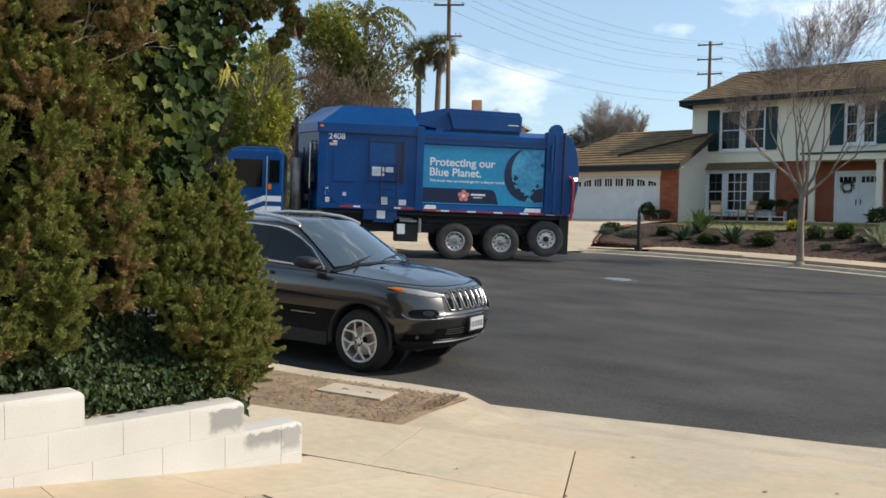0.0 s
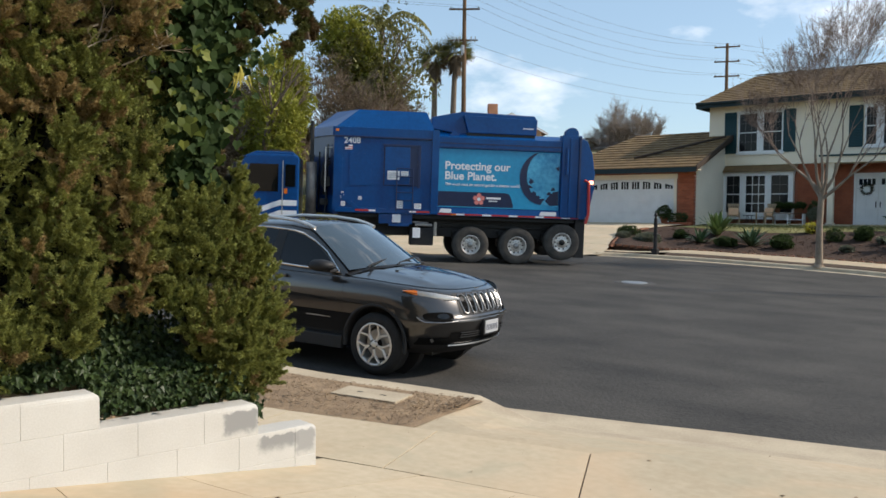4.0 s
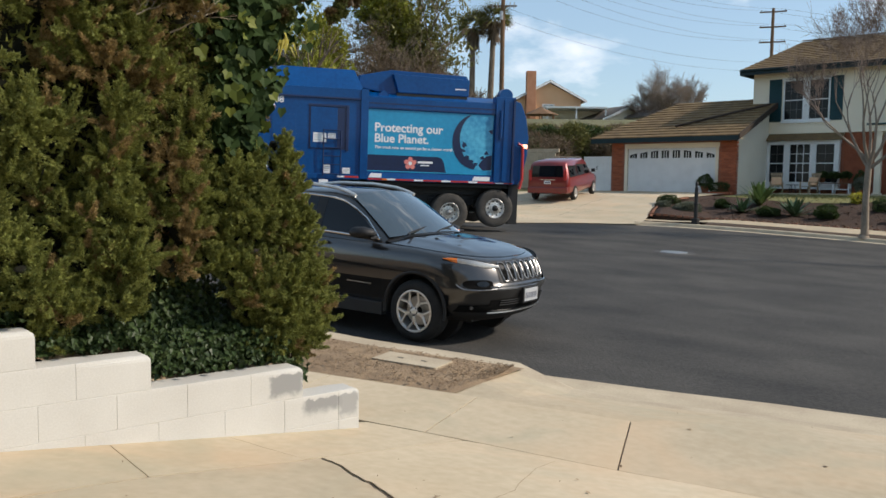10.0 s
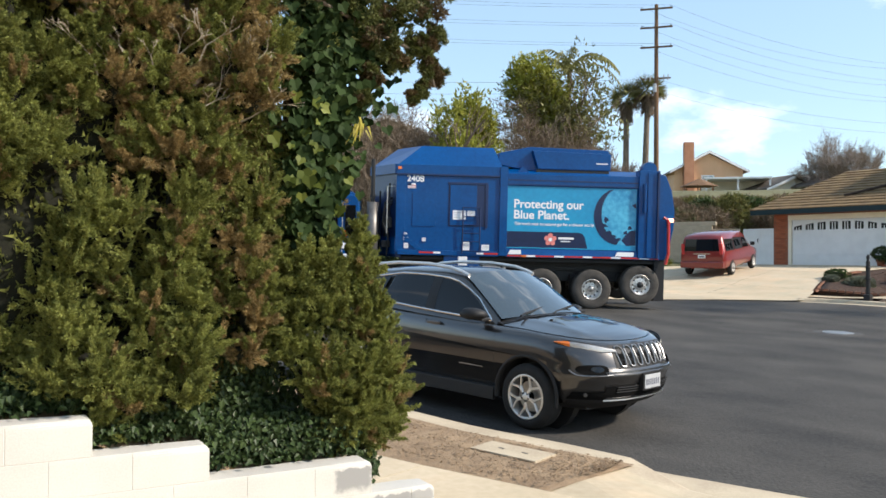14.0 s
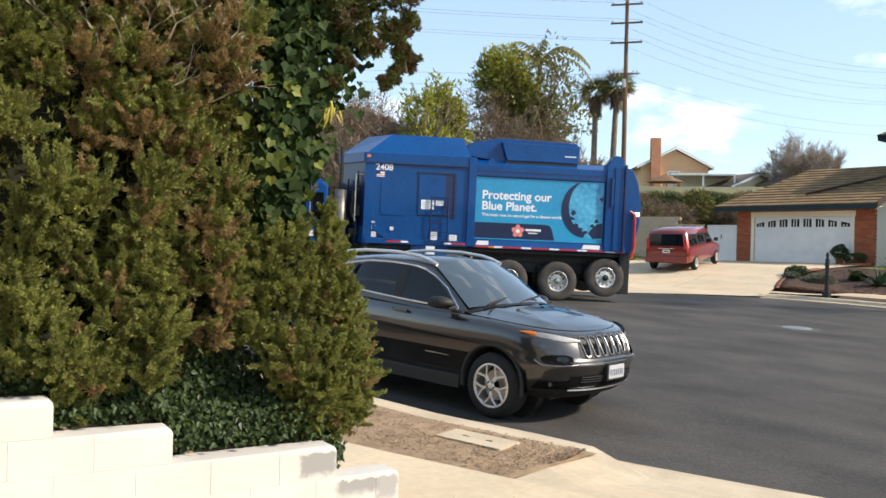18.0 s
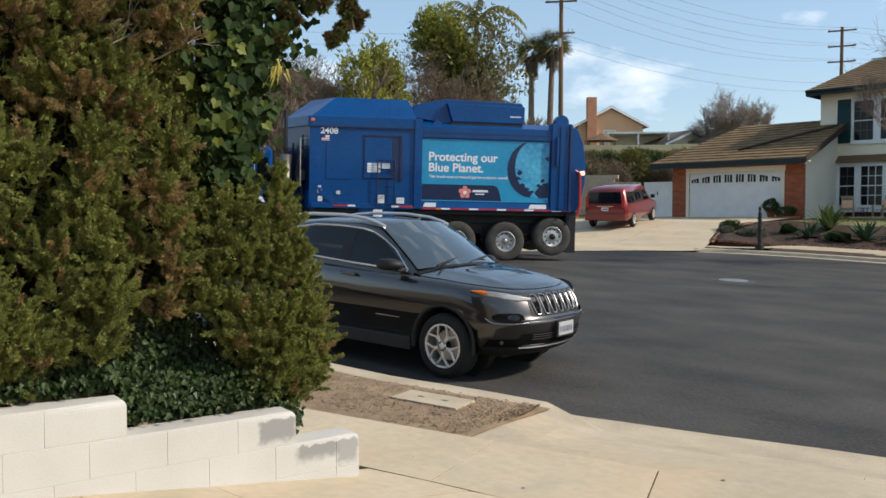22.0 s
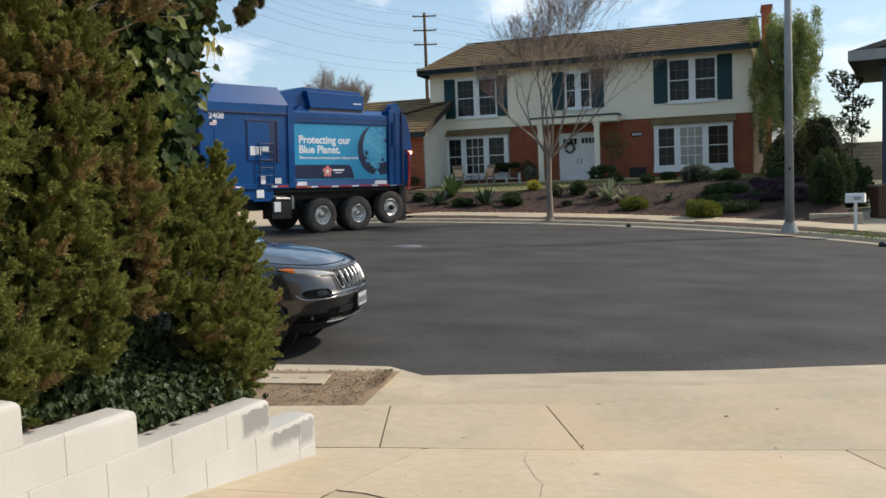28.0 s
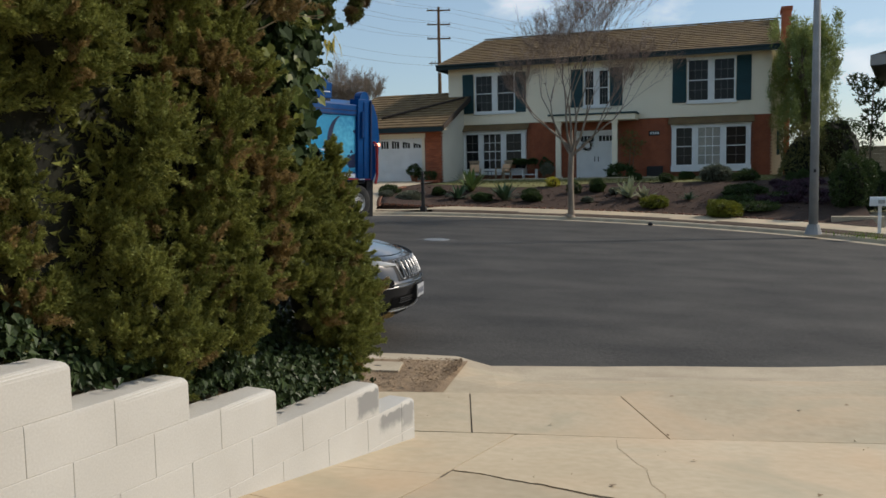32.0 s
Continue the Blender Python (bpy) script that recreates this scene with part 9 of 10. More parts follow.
# loose bark and small stones on the bank
vs, fs = [], []
for k in range(5200):
    x = rn.uniform(-15.4, 3.0)
    y = rn.uniform(29.5, 35.5)
    if min((q.x - x) ** 2 + (q.y - y) ** 2 for q in offset_pts[::3]) < 0.09:
        continue
    z = lot(x, y) + 0.012
    r = rn.uniform(0.02, 0.055)
    a = rn.uniform(0, 6.28)
    k0 = len(vs)
    vs += [(x + r * math.cos(a), y + r * math.sin(a), z), (x + r * math.cos(a + 2), y + r * math.sin(a + 2), z + rn.uniform(0, 0.03)), (x + r * math.cos(a + 4), y + r * math.sin(a + 4), z + rn.uniform(0, 0.04))]
    fs.append((k0, k0 + 1, k0 + 2))
mesh_part("bark_chips", raw_mesh("bark_chips", vs, fs), leafy("bark chips", (0.034, 0.020, 0.014), (0.15, 0.085, 0.05), 0.9, 0.0), bank_ob)["kind"] = "stuff"
vs, fs = [], []
for k in range(9000):
    x, y = rn.uniform(-14.6, 0.2), rn.uniform(35.6, 41.8)
    z = lot(x, y) + 0.02
    a, h = rn.uniform(0, 6.28), rn.uniform(0.03, 0.07)
    k0 = len(vs)
    vs += [(x, y, z), (x + 0.03 * math.cos(a), y + 0.03 * math.sin(a), z), (x + 0.02 * math.cos(a + 1), y + 0.02 * math.sin(a + 1), z + h)]
    fs.append((k0, k0 + 1, k0 + 2))
tagged(mesh_part("grass", raw_mesh("grass", vs, fs), leafy("dry grass blades", (0.10, 0.10, 0.03), (0.26, 0.24, 0.09)), None), "short dry grass blades of the front lawn", "grass", kind="stuff")

# ---- street furniture and small things ----
pm = thing("mailbox_post", "black turned mailbox post with finial at the kerb", "mailbox post", pose(-13.05, 28.75, street(-13.05) + 0.12))
part("base", box(-0.11, 0.11, -0.11, 0.11, 0, 0.22, 0.015), black_iron, pm)
part("shaft", tube((0, 0, 0.22), (0, 0, 1.28), 0.075, 0.065, 12), black_iron, pm)
part("collar", lathe([(0.0, -0.03), (0.10, -0.03), (0.11, 0), (0.10, 0.03), (0, 0.03)], 16), black_iron, pm, at=pose(0, 0, 0.75, 90))
part("ring", lathe([(0.0, -0.02), (0.09, -0.02), (0.10, 0), (0.09, 0.02), (0, 0.02)], 16), black_iron, pm, at=pose(0, 0, 1.12, 90))
part("finial", lathe([(0.0, 0.0), (0.075, 0.0), (0.05, 0.06), (0.03, 0.10), (0.06, 0.15), (0.055, 0.21), (0.015, 0.28), (0, 0.29)], 14), black_iron, pm, "", True, pose(0, 0, 1.28, 90))
lp = thing("street_lamp", "grey concrete street lamp post on the kerb", "street lamp", pose(0.38, 24.35, street(0.38) + 0.11))
lamp_mat = material("lamp concrete", (0.36, 0.35, 0.34), (0.27, 0.265, 0.26), 0.85, scale=3, fine=50, bump=0.2)
part("shaft", tube((0, 0, 0.25), (-0.02, 0, 8.4), 0.125, 0.085, 14), lamp_mat, lp, "", True)
part("foot", tube((0, 0, 0), (0, 0, 0.28), 0.24, 0.15, 12), lamp_mat, lp)
part("hand_hole", box(-0.03, 0.03, -0.135, -0.118, 1.75, 1.83), black_iron, lp)
wm = thing("mailbox", "small white letterbox on a thin post by the kerb", "mailbox", pose(2.05, 24.3, street(2.05) + 0.1))
part("post", box(-0.04, 0.04, -0.04, 0.04, 0, 0.86), white_paint, wm)
mb = part("letter_box", prism([(-0.12, 0.86), (0.12, 0.86), (0.12, 1.04), (0.08, 1.11), (-0.08, 1.11), (-0.12, 1.04)], -0.24, 0.24, "y"), white_paint, wm)
mb.matrix_basis = pose(0, 0, 0, 0, 0, 70)
part("mark", box(-0.125, -0.121, -0.15, 0.02, 0.93, 1.03), steel, mb)
strip_line = [p for p in FAR_KERB if p.x > 0.75 and p.y > 17]
tagged(part("verge", strip(strip_line, ((0.57, 0.10), (0.9, 0.14), (1.6, 0.16), (1.9, 0.12)), street), material("verge turf", (0.10, 0.15, 0.03), (0.06, 0.09, 0.02), 0.9, scale=6, fine=70, bump=0.6), None), "strip of green grass behind the kerb", "verge", kind="structure")
o, bag = offsets(strip_line, 1.2), []
vs, fs = [], []
for k in range(5200):
    q = rn.choice(o)
    x, y = q.x + rn.gauss(0, 0.42), q.y + rn.gauss(0, 0.42)
    z = street(x) + 0.12
    a, h = rn.uniform(0, 6.28), rn.uniform(0.05, 0.13)
    k0 = len(vs)
    vs += [(x, y, z), (x + 0.03 * math.cos(a), y + 0.03 * math.sin(a), z), (x + 0.04 * math.cos(a + 1), y + 0.04 * math.sin(a + 1), z + h)]
    fs.append((k0, k0 + 1, k0 + 2))
tagged(mesh_part("verge_grass", raw_mesh("verge_grass", vs, fs), lawn_blade, None), "tufts of green verge grass", "grass", kind="stuff")
part_road = thing("road_stone", "black stone lying in the gutter", "stone", pose(-4.4, 27.3, street(-4.4) + 0.02))
part("stone", lump((0, 0, 0.03), (0.09, 0.07, 0.06), 3, 2), black_iron, part_road)
part_road = thing("road_stone", "black stone lying in the gutter", "stone", pose(2.3, 21.5, street(2.3) + 0.02))
part("stone", lump((0, 0, 0.03), (0.11, 0.08, 0.08), 4, 2), black_iron, part_road)
# leaf litter and twigs on the near earth strip and pavement
vs, fs = [], []
for k in range(3400):
    u = -0.12 - 3.0 * rn.random() ** 1.6
    v = rn.uniform(max(1.0, 1.0 + (u + 0.30) * 4.3), 2.05)
    p = PO + PU * u + PV * v
    z = street(p.x, p.y) + 0.203
    if k > 3340:
        u, v = rn.uniform(-0.8, 4), rn.uniform(-2.5, 2)
        x_, y_, z = on_drive(u, v)
        p = Vector((x_, y_))
        z += 0.004
    if abs((p - Vector((-4.82, 5.26))).dot(Vector((0.966, 0.259)))) < 0.34 and abs((p - Vector((-4.82, 5.26))).dot(Vector((-0.259, 0.966)))) < 0.18:
        continue
    r, a = 0.004 + 0.02 * rn.random() ** 3, rn.uniform(0, 6.28)
    k0 = len(vs)
    vs += [(p.x + r * math.cos(a), p.y + r * math.sin(a), z), (p.x + r * math.cos(a + 2), p.y + r * math.sin(a + 2), z + rn.uniform(0, 0.012)), (p.x + r * math.cos(a + 4), p.y + r * math.sin(a + 4), z + rn.uniform(0, 0.012))]
    fs.append((k0, k0 + 1, k0 + 2))
tagged(mesh_part("leaf_litter", raw_mesh("leaf_litter", vs, fs), leafy("dry litter", (0.10, 0.062, 0.038), (0.34, 0.245, 0.15), 0.9, 0.0), None), "dry leaf litter and twigs on bare earth", "litter", kind="stuff")


def patio_chair(x, y, turn, tilt_label):
    c = thing("patio_chair", tilt_label, "chair", pose(x, y, 1.44, 0, 0, turn), group="patio chairs on the porch")
    wood = bpy.data.materials["weathered teak"]
    for sx in (-0.28, 0.28):
        part("leg", box(sx - 0.03, sx + 0.03, -0.30, -0.24, 0, 0.62), wood, c)
        part("leg", box(sx - 0.03, sx + 0.03, 0.22, 0.28, 0, 0.45), wood, c)
        part("armrest", box(sx - 0.05, sx + 0.05, -0.34, 0.30, 0.62, 0.65, 0.008), wood, c)
    for i in range(5):
        part("seat_slat", box(-0.27, 0.27, -0.28 + i * 0.11, -0.19 + i * 0.11, 0.40, 0.425), wood, c)
    for i in range(6):
        part("back_slat", box(-0.25 + i * 0.088, -0.19 + i * 0.088, 0, 0.02, 0, 0.62), wood, c, at=pose(0, 0.25, 0.42, -18))
    part("top_rail", box(-0.29, 0.29, -0.01, 0.03, 0.60, 0.68), wood, c, at=pose(0, 0.25, 0.42, -18))
    part("cushion", box(-0.24, 0.24, -0.14, -0.02, 0.03, 0.44, 0.05), bpy.data.materials["pale cushion"], c, "pale peach cushion", at=pose(0, 0.25, 0.42, -18))
    return c


material("weathered teak", (0.40, 0.30, 0.19), (0.28, 0.20, 0.125), 0.85, scale=3, fine=40, bump=0.2)
material("pale cushion", (0.78, 0.50, 0.30), (0.68, 0.42, 0.25), 0.9, scale=6, fine=60, bump=0.2)
patio_chair(-14.85, 41.5, 20, "teak patio chair with peach cushion on the porch")
patio_chair(-13.3, 41.5, -25, "teak patio chair with peach cushion on the porch")
tb_ = thing("side_table", "small dark side table between the patio chairs", "table", pose(-14.05, 41.4, 1.44))
part("tabletop", tube((0, 0, 0.48), (0, 0, 0.51), 0.28, 0.28, 16), black_iron, tb_)
for k in range(3):
    part("leg", tube((0.2 * math.cos(k * 2.1), 0.2 * math.sin(k * 2.1), 0), (0.12 * math.cos(k * 2.1), 0.12 * math.sin(k * 2.1), 0.48), 0.015), black_iron, tb_)


def potted(x, y, z, r, h, mat, plant, label, seed, ph=0.4):
    t = thing("potted_plant", label, "potted plant", pose(x, y, z), group="potted plants")
    part("pot", lathe([(0, 0), (r * 0.7, 0), (r, h), (r * 1.05, h), (r * 0.9, h), (0, h * 0.92)], 18), mat, t, "", True, pose(0, 0, 0, 90))
    mesh_part("leaves", tri_mesh("leaves", sprays(seed, (0, 0, h + ph * 0.45), (r * 1.6, r * 1.6, ph * 0.6), 700, 0.10, 0.6, 0.45, 2)), plant, t)["kind"] = "stuff"


terracotta = material("terracotta", (0.36, 0.15, 0.08), (0.28, 0.11, 0.06), 0.85, scale=6, fine=40, bump=0.1)
stand = thing("plant_stand", "white iron plant stand below the window", "plant stand", pose(-12.35, 42.1, 1.44))
for x in (-0.7, 0.0, 0.7):
    for y in (-0.15, 0.15):
        part("leg", box(x - 0.03, x + 0.03, y - 0.03, y + 0.03, 0, 0.6), white_paint, stand)
part("shelf", box(-0.75, 0.75, -0.2, 0.2, 0.58, 0.61), dark_wood, stand, "dark board")
part("shelf", box(-0.75, 0.75, -0.2, 0.2, 0.28, 0.32), white_paint, stand)
for i, (x, mat) in enumerate(((-0.55, terracotta), (0.0, black_plastic), (0.5, terracotta))):
    potted(-12.35 + x, 42.1, 2.07, 0.15, 0.24, mat, shrub_green, "potted green plant on the white stand", 610 + i, 0.22)
potted(-11.2, 42.3, 1.44, 0.22, 0.4, terracotta, shrub_green, "potted plant against the brick wall", 620, 0.7)
potted(-10.9, 41.2, 1.44, 0.2, 0.3, terracotta, shrub_grey, "grey-leaved plant beside the porch column", 621, 0.5)
potted(-16.35, 42.4, 1.44, 0.2, 0.4, terracotta, shrub_green, "potted plant beside the window", 622, 0.6)
potted(-17.2, 38.6, 1.50, 0.2, 0.3, terracotta, shrub_green, "potted shrub before the garage pier", 623, 0.5)
gp = thing("garage_planter", "low brick planter with dark plants before the garage", "planter", pose(-16.4, 38.4, 1.42))
part("rim", box(-0.6, 0.6, -0.2, 0.2, 0, 0.14, 0.01), brick, gp)
mesh_part("leaves", tri_mesh("leaves", sprays(630, (0, 0, 0.32), (0.5, 0.18, 0.24), 600, 0.10, 0.6, 0.4, 2)), shrub_green, gp)["kind"] = "stuff"
dp = thing("porch_shrub", "broad dark shrub beside the front door", "shrub", pose(-7.1, 41.3, 1.42))
mesh_part("leaves", tri_mesh("leaves", sprays(640, (0, 0, 0.35), (0.62, 0.4, 0.36), 420, 0.24, 0.6, 0.35, 2, floor=0)), shrub_green, dp)["kind"] = "stuff"
ft = thing("young_tree", "thin young tree with yellow-green leaves against the brick", "young tree", pose(-6.9, 42.4, 1.42))
part("stem", tube((0, 0, 0), (0.1, 0, 2.1), 0.03, 0.015), bark, ft)
part("stem", tube((0.15, 0, 0), (0.3, 0, 1.7), 0.025, 0.012), bark, ft)
mesh_part("leaves", tri_mesh("leaves", np.concatenate([sprays(650 + i, c, (0.42, 0.3, 0.25), 60, 0.15, 0.6, 0.35, 2, shell=0.2) for i, c in enumerate(((0.1, 0, 2.2), (0.4, 0, 1.75), (-0.2, 0, 1.9), (0.2, 0, 1.4)))])), far_olive, ft)["kind"] = "stuff"
vent = thing("foundation_vent", "dark louvred vent box at the brick wall", "vent", pose(-5.65, FY - 0.05, 1.5))
part("case", box(-0.4, 0.4, -0.25, 0.02, 0, 0.55, 0.02), black_plastic, vent)
for i in range(5):
    part("louvre", box(-0.36, 0.36, -0.27, -0.25, 0.08 + i * 0.09, 0.13 + i * 0.09), black_iron, vent)

# ---- to the right of the house ----
leafy_pepper = leafy("pepper tree leaves", (0.12, 0.16, 0.05), (0.38, 0.42, 0.14), 0.5, 0.4)
pep = thing("pepper_tree", "weeping pepper tree beside the house", "tree", pose(1.35, 42.6, 0.9))
sg = limbs(91, (0, 0, -0.2), 7.5, (0.02, 0, 1), 3, 0.24, 0.45, 0.40, (3, 4), 0.6)
mesh_part("trunk", limb_mesh("trunk", sg), bark, pep, "", True)
bag = []
for k in range(120):
    a, r = rn.uniform(0, 6.28), rn.uniform(0.2, 1.65)
    top, ln = rn.uniform(4.2, 8.3), rn.uniform(1.0, 2.2)
    c = (r * math.cos(a), r * math.sin(a), top - ln / 2)
    bag.append(sprays(6000 + k, c, (0.22, 0.22, ln / 2), 190, 0.20, 0.1, 0.16, 2, shell=0.1))
tri = np.concatenate(bag)
mesh_part("crown", tri_mesh("crown", tri), leafy_pepper, pep, "hanging feathery leaves")["kind"] = "stuff"


def big_shrub(x, y, z, r, h, mat, label, seed, count=4000, size=0.12):
    t = thing("shrub", label, "shrub", pose(x, y, z), group="shrubs beside the house")
    part("core", lump((0, 0, h * 0.45), (r * 0.72, r * 0.72, h * 0.46), seed), foliage_shade, t)
    mesh_part("leaves", tri_mesh("leaves", sprays(seed, (0, 0, h * 0.5), (r, r, h * 0.56), count, size, 0.5, 0.4, 2, floor=0.0, lump=0.3)), mat, t)["kind"] = "stuff"


big_shrub(1.2, 40.6, 0.9, 1.1, 2.6, far_olive, "tall olive-yellow shrub beside the house", 71)
big_shrub(1.95, 29.3, lot(1.95, 29.3) - 0.05, 0.62, 1.6, shrub_green, "tall dark conical shrub by the side yard", 72, 5000, 0.09)
big_shrub(3.2, 35.5, 0.1, 0.9, 1.9, shrub_green, "dark green shrub by the side yard", 73)
big_shrub(0.9, 36.6, 0.8, 0.65, 0.8, shrub_green, "dark green shrub at the house corner", 74)
big_shrub(3.2, 47.5, 1.0, 1.6, 3.6, shrub_green, "dark evergreen behind the house", 75)
pw = thing("block_planter", "low tan block planter wall by the driveway", "planter", pose(1.9, 27.5, street(1.9) + 0.1, 0, 0, -4))
for k in range(2):
    for i in range(5):
        part("block", box(-0.75 + i * 0.3, -0.455 + i * 0.3, -0.2, 0.2, k * 0.2, k * 0.2 + 0.195, 0.008), tan_block, pw)
wb = thing("waste_bin", "brown wheeled waste bin on the driveway", "waste bin", pose(3.85, 31.1, street(3.8) + 0.165, 0, 0, 15))
bin_mat = material("brown bin plastic", (0.11, 0.055, 0.028), (0.085, 0.04, 0.02), 0.55, scale=4, fine=40, bump=0.05)
part("tub", loft([[(-0.34, -0.30, 0.04), (0.34, -0.30, 0.04), (0.34, 0.30, 0.04), (-0.34, 0.30, 0.04)], [(-0.42, -0.40, 1.05), (0.42, -0.40, 1.05), (0.42, 0.40, 1.05), (-0.42, 0.40, 1.05)]], closed=True, cap=True), bin_mat, wb)
part("lid", prism([(-0.46, 1.05), (0.46, 1.05), (0.44, 1.12), (0.0, 1.17), (-0.44, 1.12)], -0.44, 0.44, "y", 0.01), bin_mat, wb)
for s in (-0.3, 0.3):
    part("wheel", tube((s - 0.03, 0.32, 0.13), (s + 0.03, 0.32, 0.13), 0.13, sides=16), rubber, wb)
rd = tagged(new("right_driveway"), "pale concrete driveway of the blue-grey house", "driveway", kind="structure")
for i in range(3):
    part("slab", loft([[(2.6 + k * 0.9, 25.6 + i * 3.6 + j * 3.58, street(2.6 + k * 0.9) + 0.10 + 0.012 * (i * 3.6 + j * 3.6)) for k in range(10)] for j in (0, 1)]), concrete, rd)
gw_ = tagged(new("wall_grey"), "grey block wall behind the side yard", "block wall", kind="structure")
for k in range(10):
    part("course", box(3.2, 9.0, 48.0, 48.2, 0.9 + k * 0.2, 1.095 + k * 0.2, 0.004), kerb_stuff, gw_)
blue_siding = material("dark blue grey boards", (0.055, 0.068, 0.10), (0.042, 0.052, 0.08), 0.7, scale=1, fine=30, bump=0.1)
rust_panel = material("rust brown panel", (0.36, 0.10, 0.04), (0.28, 0.08, 0.03), 0.7, scale=1, fine=20, bump=0.1)
bh = thing("blue_house", "dark blue-grey house with rust panel and white garage door", "house", pose(4.55, 36.2, 0.0, 0, 0, -10))
part("wall", box(0, 9, 0, 8, -0.5, 5.6), blue_siding, bh)
for i in range(22):
    part("board", prism([(-0.002, -0.1 + i * 0.17), (-0.016, -0.1 + i * 0.17), (-0.004, 0.06 + i * 0.17)], 0.0, 9.0, "x"), blue_siding, bh)
part("corner_board", box(-0.03, 0.1, -0.04, 0.08, -0.4, 5.6), blue_siding, bh)
part("panel", box(0.42, 9.0, -0.06, -0.001, 3.75, 5.5), rust_panel, bh, "rust-brown upper panel")
part("beam", box(0.1, 9, -0.35, -0.001, 2.75, 3.0), blue_siding, bh)
part("garage_door", box(0.75, 5.6, -0.05, -0.02, 0.05, 2.55), white_paint, bh, "white garage door")
part("door_frame", box(0.65, 0.75, -0.07, -0.001, 0.0, 2.62), white_paint, bh)
part("roof", prism([(-1.15, 5.95), (-1.15, 6.15), (4.5, 7.6), (10, 6.1), (10, 5.9), (4.5, 7.3)], -1.1, 9, "y"), grey_roof, bh)
part("fascia", box(-1.2, 10, -1.16, -1.1, 5.75, 6.15), lamp_mat, bh, "pale grey eave board")
part("side_fascia", box(-1.2, -1.15, -1.1, 9, 5.75, 6.1), lamp_mat, bh)
part("soffit", box(-1.15, 10, -1.1, 0, 5.72, 5.76), black_plastic, bh)
part("soffit", box(-1.15, 0, 0, 9, 5.72, 5.76), black_plastic, bh)
yt = thing("young_tree", "thin dark-leaved young tree in the side yard", "young tree", pose(3.9, 40.3, 0.8))
part("stem", tube((0, 0, 0), (0.1, 0, 4.6), 0.05, 0.02), bark, yt)
mesh_part("leaves", tri_mesh("leaves", np.concatenate([sprays(660 + i, c, (0.42, 0.4, 0.36), 80, 0.2, 0.6, 0.5, 2, shell=0.2) for i, c in enumerate(((0.1, 0, 4.6), (-0.3, 0, 4.1), (0.4, 0.1, 3.6), (0.0, 0, 3.2), (0.3, 0, 2.6), (-0.5, 0.1, 4.8)))])), shrub_green, yt)["kind"] = "stuff"


def motions():
    """Everything that moves: the truck and its rolling wheels."""
    rows = [(t, truck_pose(x, y, a)) for t, x, y, a in TRUCK_PATH]
    walk(truck, rows)
    # rolling: distance along the heading, by quarter seconds
    fine, run = [], 0.0
    for (t0, x0, y0, a0), (t1, x1, y1, a1) in zip(TRUCK_PATH, TRUCK_PATH[1:]):
        n = max(1, round((t1 - t0) / 0.25))
        step = ((x1 - x0) * math.cos(radians(a0)) + (y1 - y0) * math.sin(radians(a0))) / n
        for i in range(n):
            fine.append((t0 + (t1 - t0) * i / n, run))
            run += step
    fine.append((TRUCK_PATH[-1][0], run))
    for w, x, y, z, turn in TRUCK_WHEELS:
        walk(w, [(t, pose(x, y, z, 0, math.degrees(d / 0.555), 0) @ pose(0, 0, 0, 0, 0, turn)) for t, d in fine])


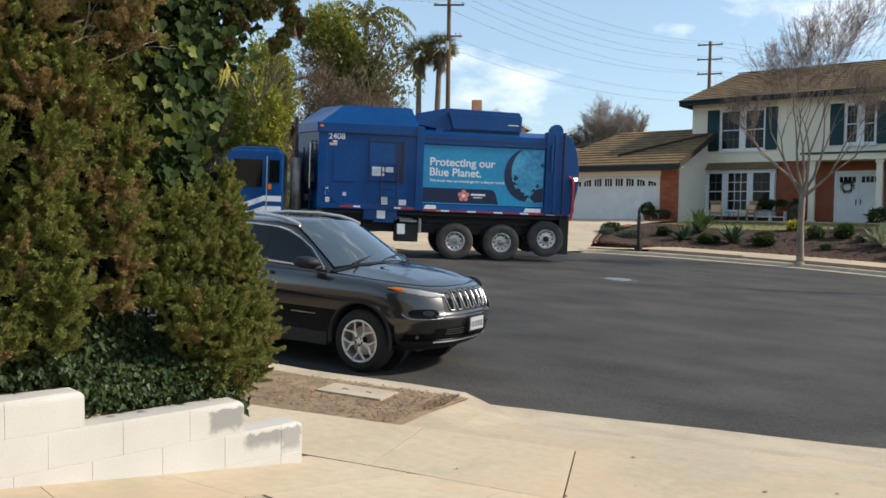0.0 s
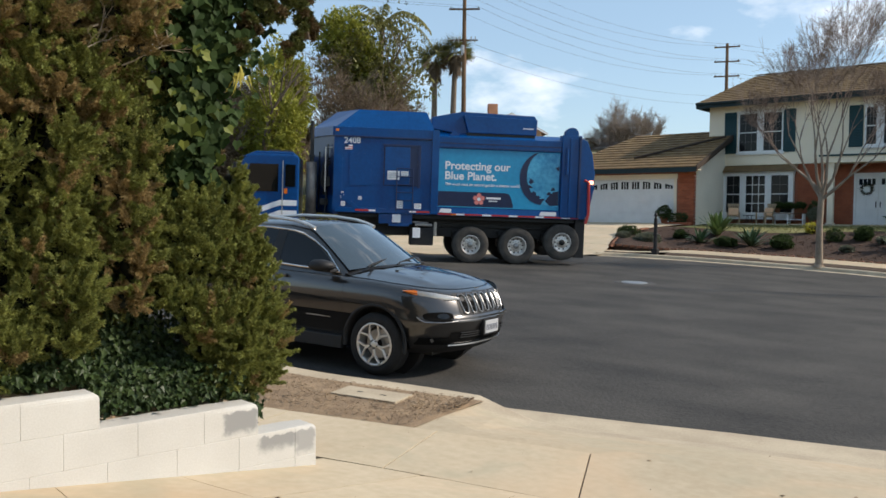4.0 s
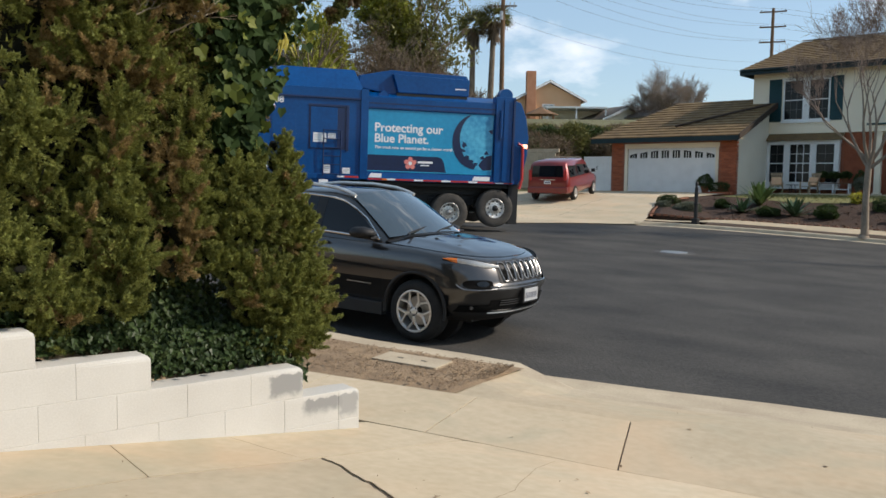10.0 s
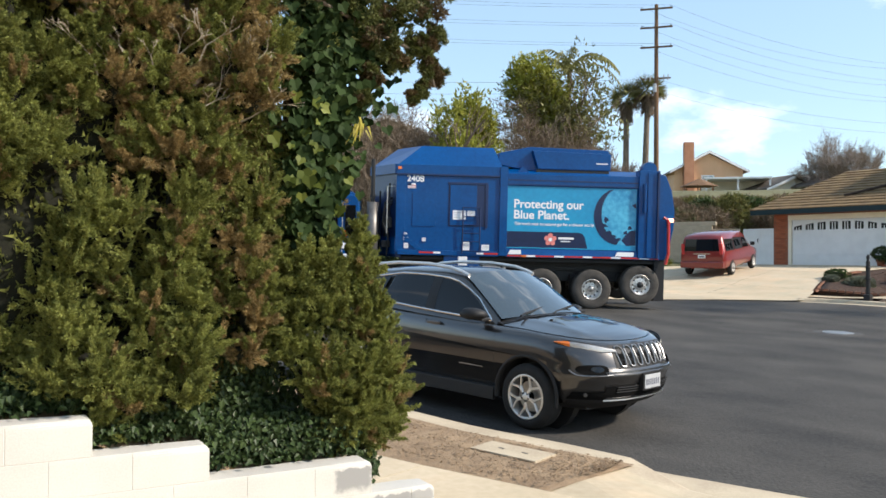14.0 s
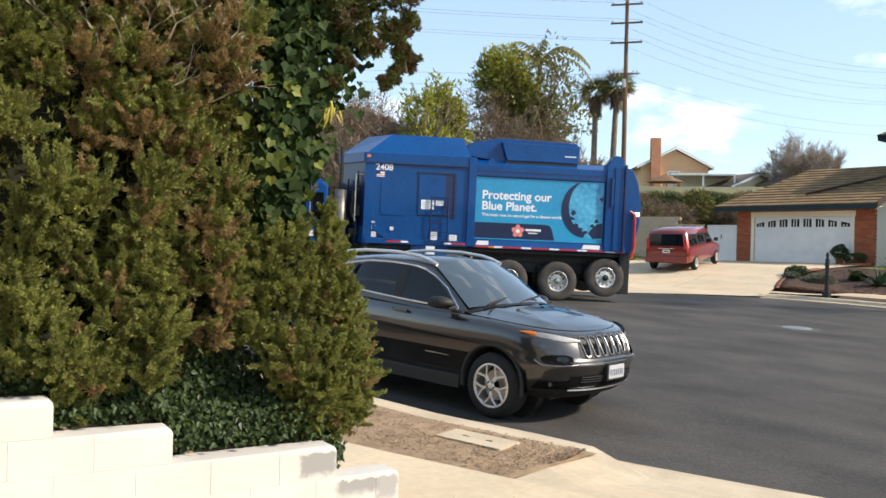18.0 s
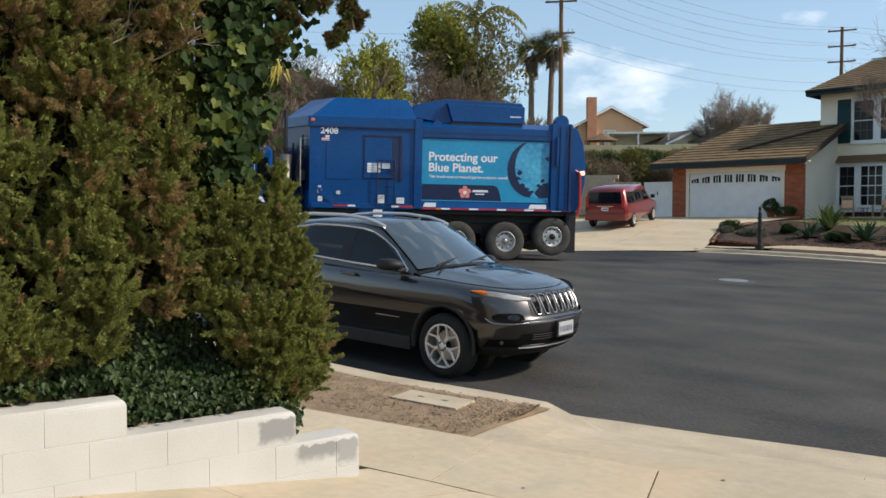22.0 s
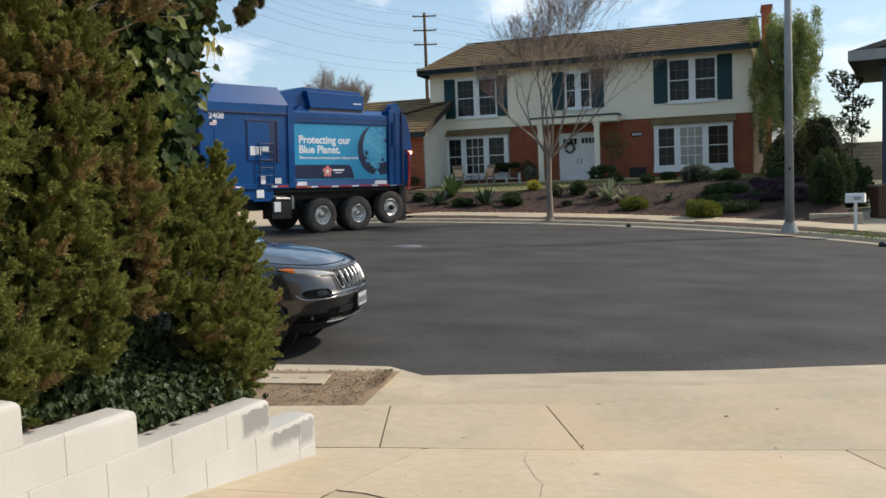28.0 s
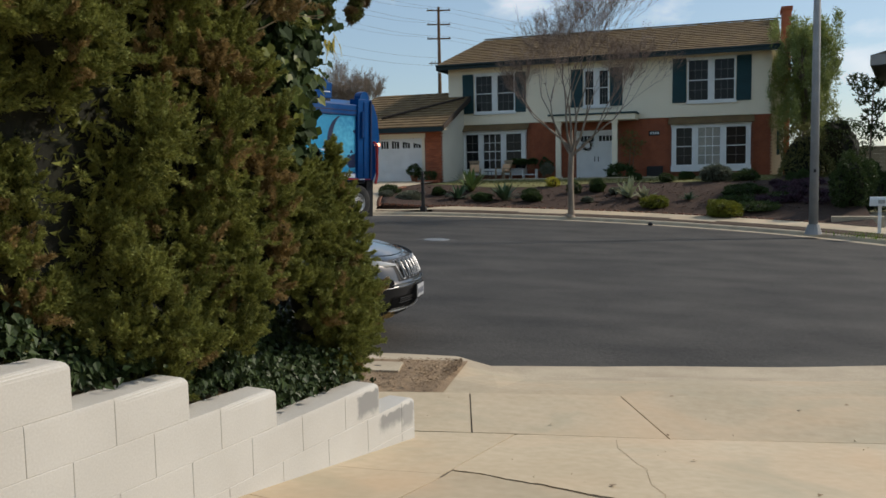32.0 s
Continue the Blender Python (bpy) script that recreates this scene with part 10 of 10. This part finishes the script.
# seconds, place of the second axle on the near side, heading in degrees
TRUCK_PATH = (
    (0, -13.87, 20.89, -134.2),
    (0.5, -13.87, 20.89, -134.2),
    (1, -13.87, 20.89, -134.2),
    (1.5, -13.87, 20.89, -134.2),
    (2, -13.87, 20.89, -134.2),
    (2.5, -13.87, 20.89, -134.2),
    (3, -13.87, 20.89, -134.2),
    (3.5, -13.87, 20.89, -134.2),
    (5.5, -14.00, 20.71, -132.2),
    (6, -14.13, 20.51, -130.7),
    (6.5, -14.43, 20.20, -129.0),
    (7, -14.75, 19.77, -127.5),
    (7.5, -15.08, 19.30, -126.1),
    (8, -15.37, 18.88, -125.0),
    (8.5, -15.54, 18.57, -124.1),
    (9, -15.61, 18.36, -123.7),
    (9.5, -15.58, 18.14, -123.4),
    (10, -15.64, 18.08, -123.3),
    (10.5, -15.64, 18.08, -123.3),
    (11, -15.64, 18.08, -123.3),
    (11.5, -15.64, 18.08, -123.3),
    (12, -15.64, 18.08, -123.3),
    (12.5, -15.64, 18.08, -123.3),
    (13, -15.64, 18.08, -123.3),
    (13.5, -15.64, 18.08, -123.3),
    (14, -15.64, 18.08, -123.3),
    (14.5, -15.64, 18.08, -123.3),
    (16.5, -15.64, 18.08, -123.3),
    (17, -15.64, 18.08, -123.3),
    (17.5, -15.64, 18.08, -123.3),
    (18, -15.64, 18.08, -123.3),
    (18.5, -15.64, 18.08, -123.3),
    (19, -15.64, 18.08, -123.3),
    (19.5, -15.64, 18.08, -123.3),
    (20, -15.64, 18.08, -123.3),
    (20.5, -15.64, 18.08, -123.3),
    (21, -15.64, 18.08, -123.3),
    (21.5, -15.65, 18.06, -123.9),
    (22, -15.58, 18.22, -124.1),
    (22.5, -15.43, 18.46, -124.4),
    (23, -15.25, 18.78, -124.4),
    (23.5, -15.07, 19.09, -124.3),
    (24, -14.83, 19.48, -123.9),
    (24.5, -14.54, 19.92, -123.1),
    (25, -14.18, 20.36, -121.7),
    (25.5, -13.84, 20.98, -120.1),
    (27.5, -12.77, 23.52, -118.7),
    (28, -12.68, 23.96, -117.5),
    (28.5, -12.63, 24.26, -116.6),
    (29, -12.57, 24.43, -115.9),
    (29.5, -12.57, 24.46, -115.1),
    (30, -12.61, 24.28, -113.7),
    (30.5, -12.68, 23.92, -112.2),
    (31, -12.84, 23.32, -110.9),
    (31.5, -13.12, 22.42, -110.0),
    (32, -13.39, 21.36, -108.6),
)


def truck_pose(x, y, a):
    return pose(x, y, street(x, y)) @ pose(0, 0, 0, 0, 1.89, 0) @ pose(0, 0, 0, 0, 0, a)


motions()
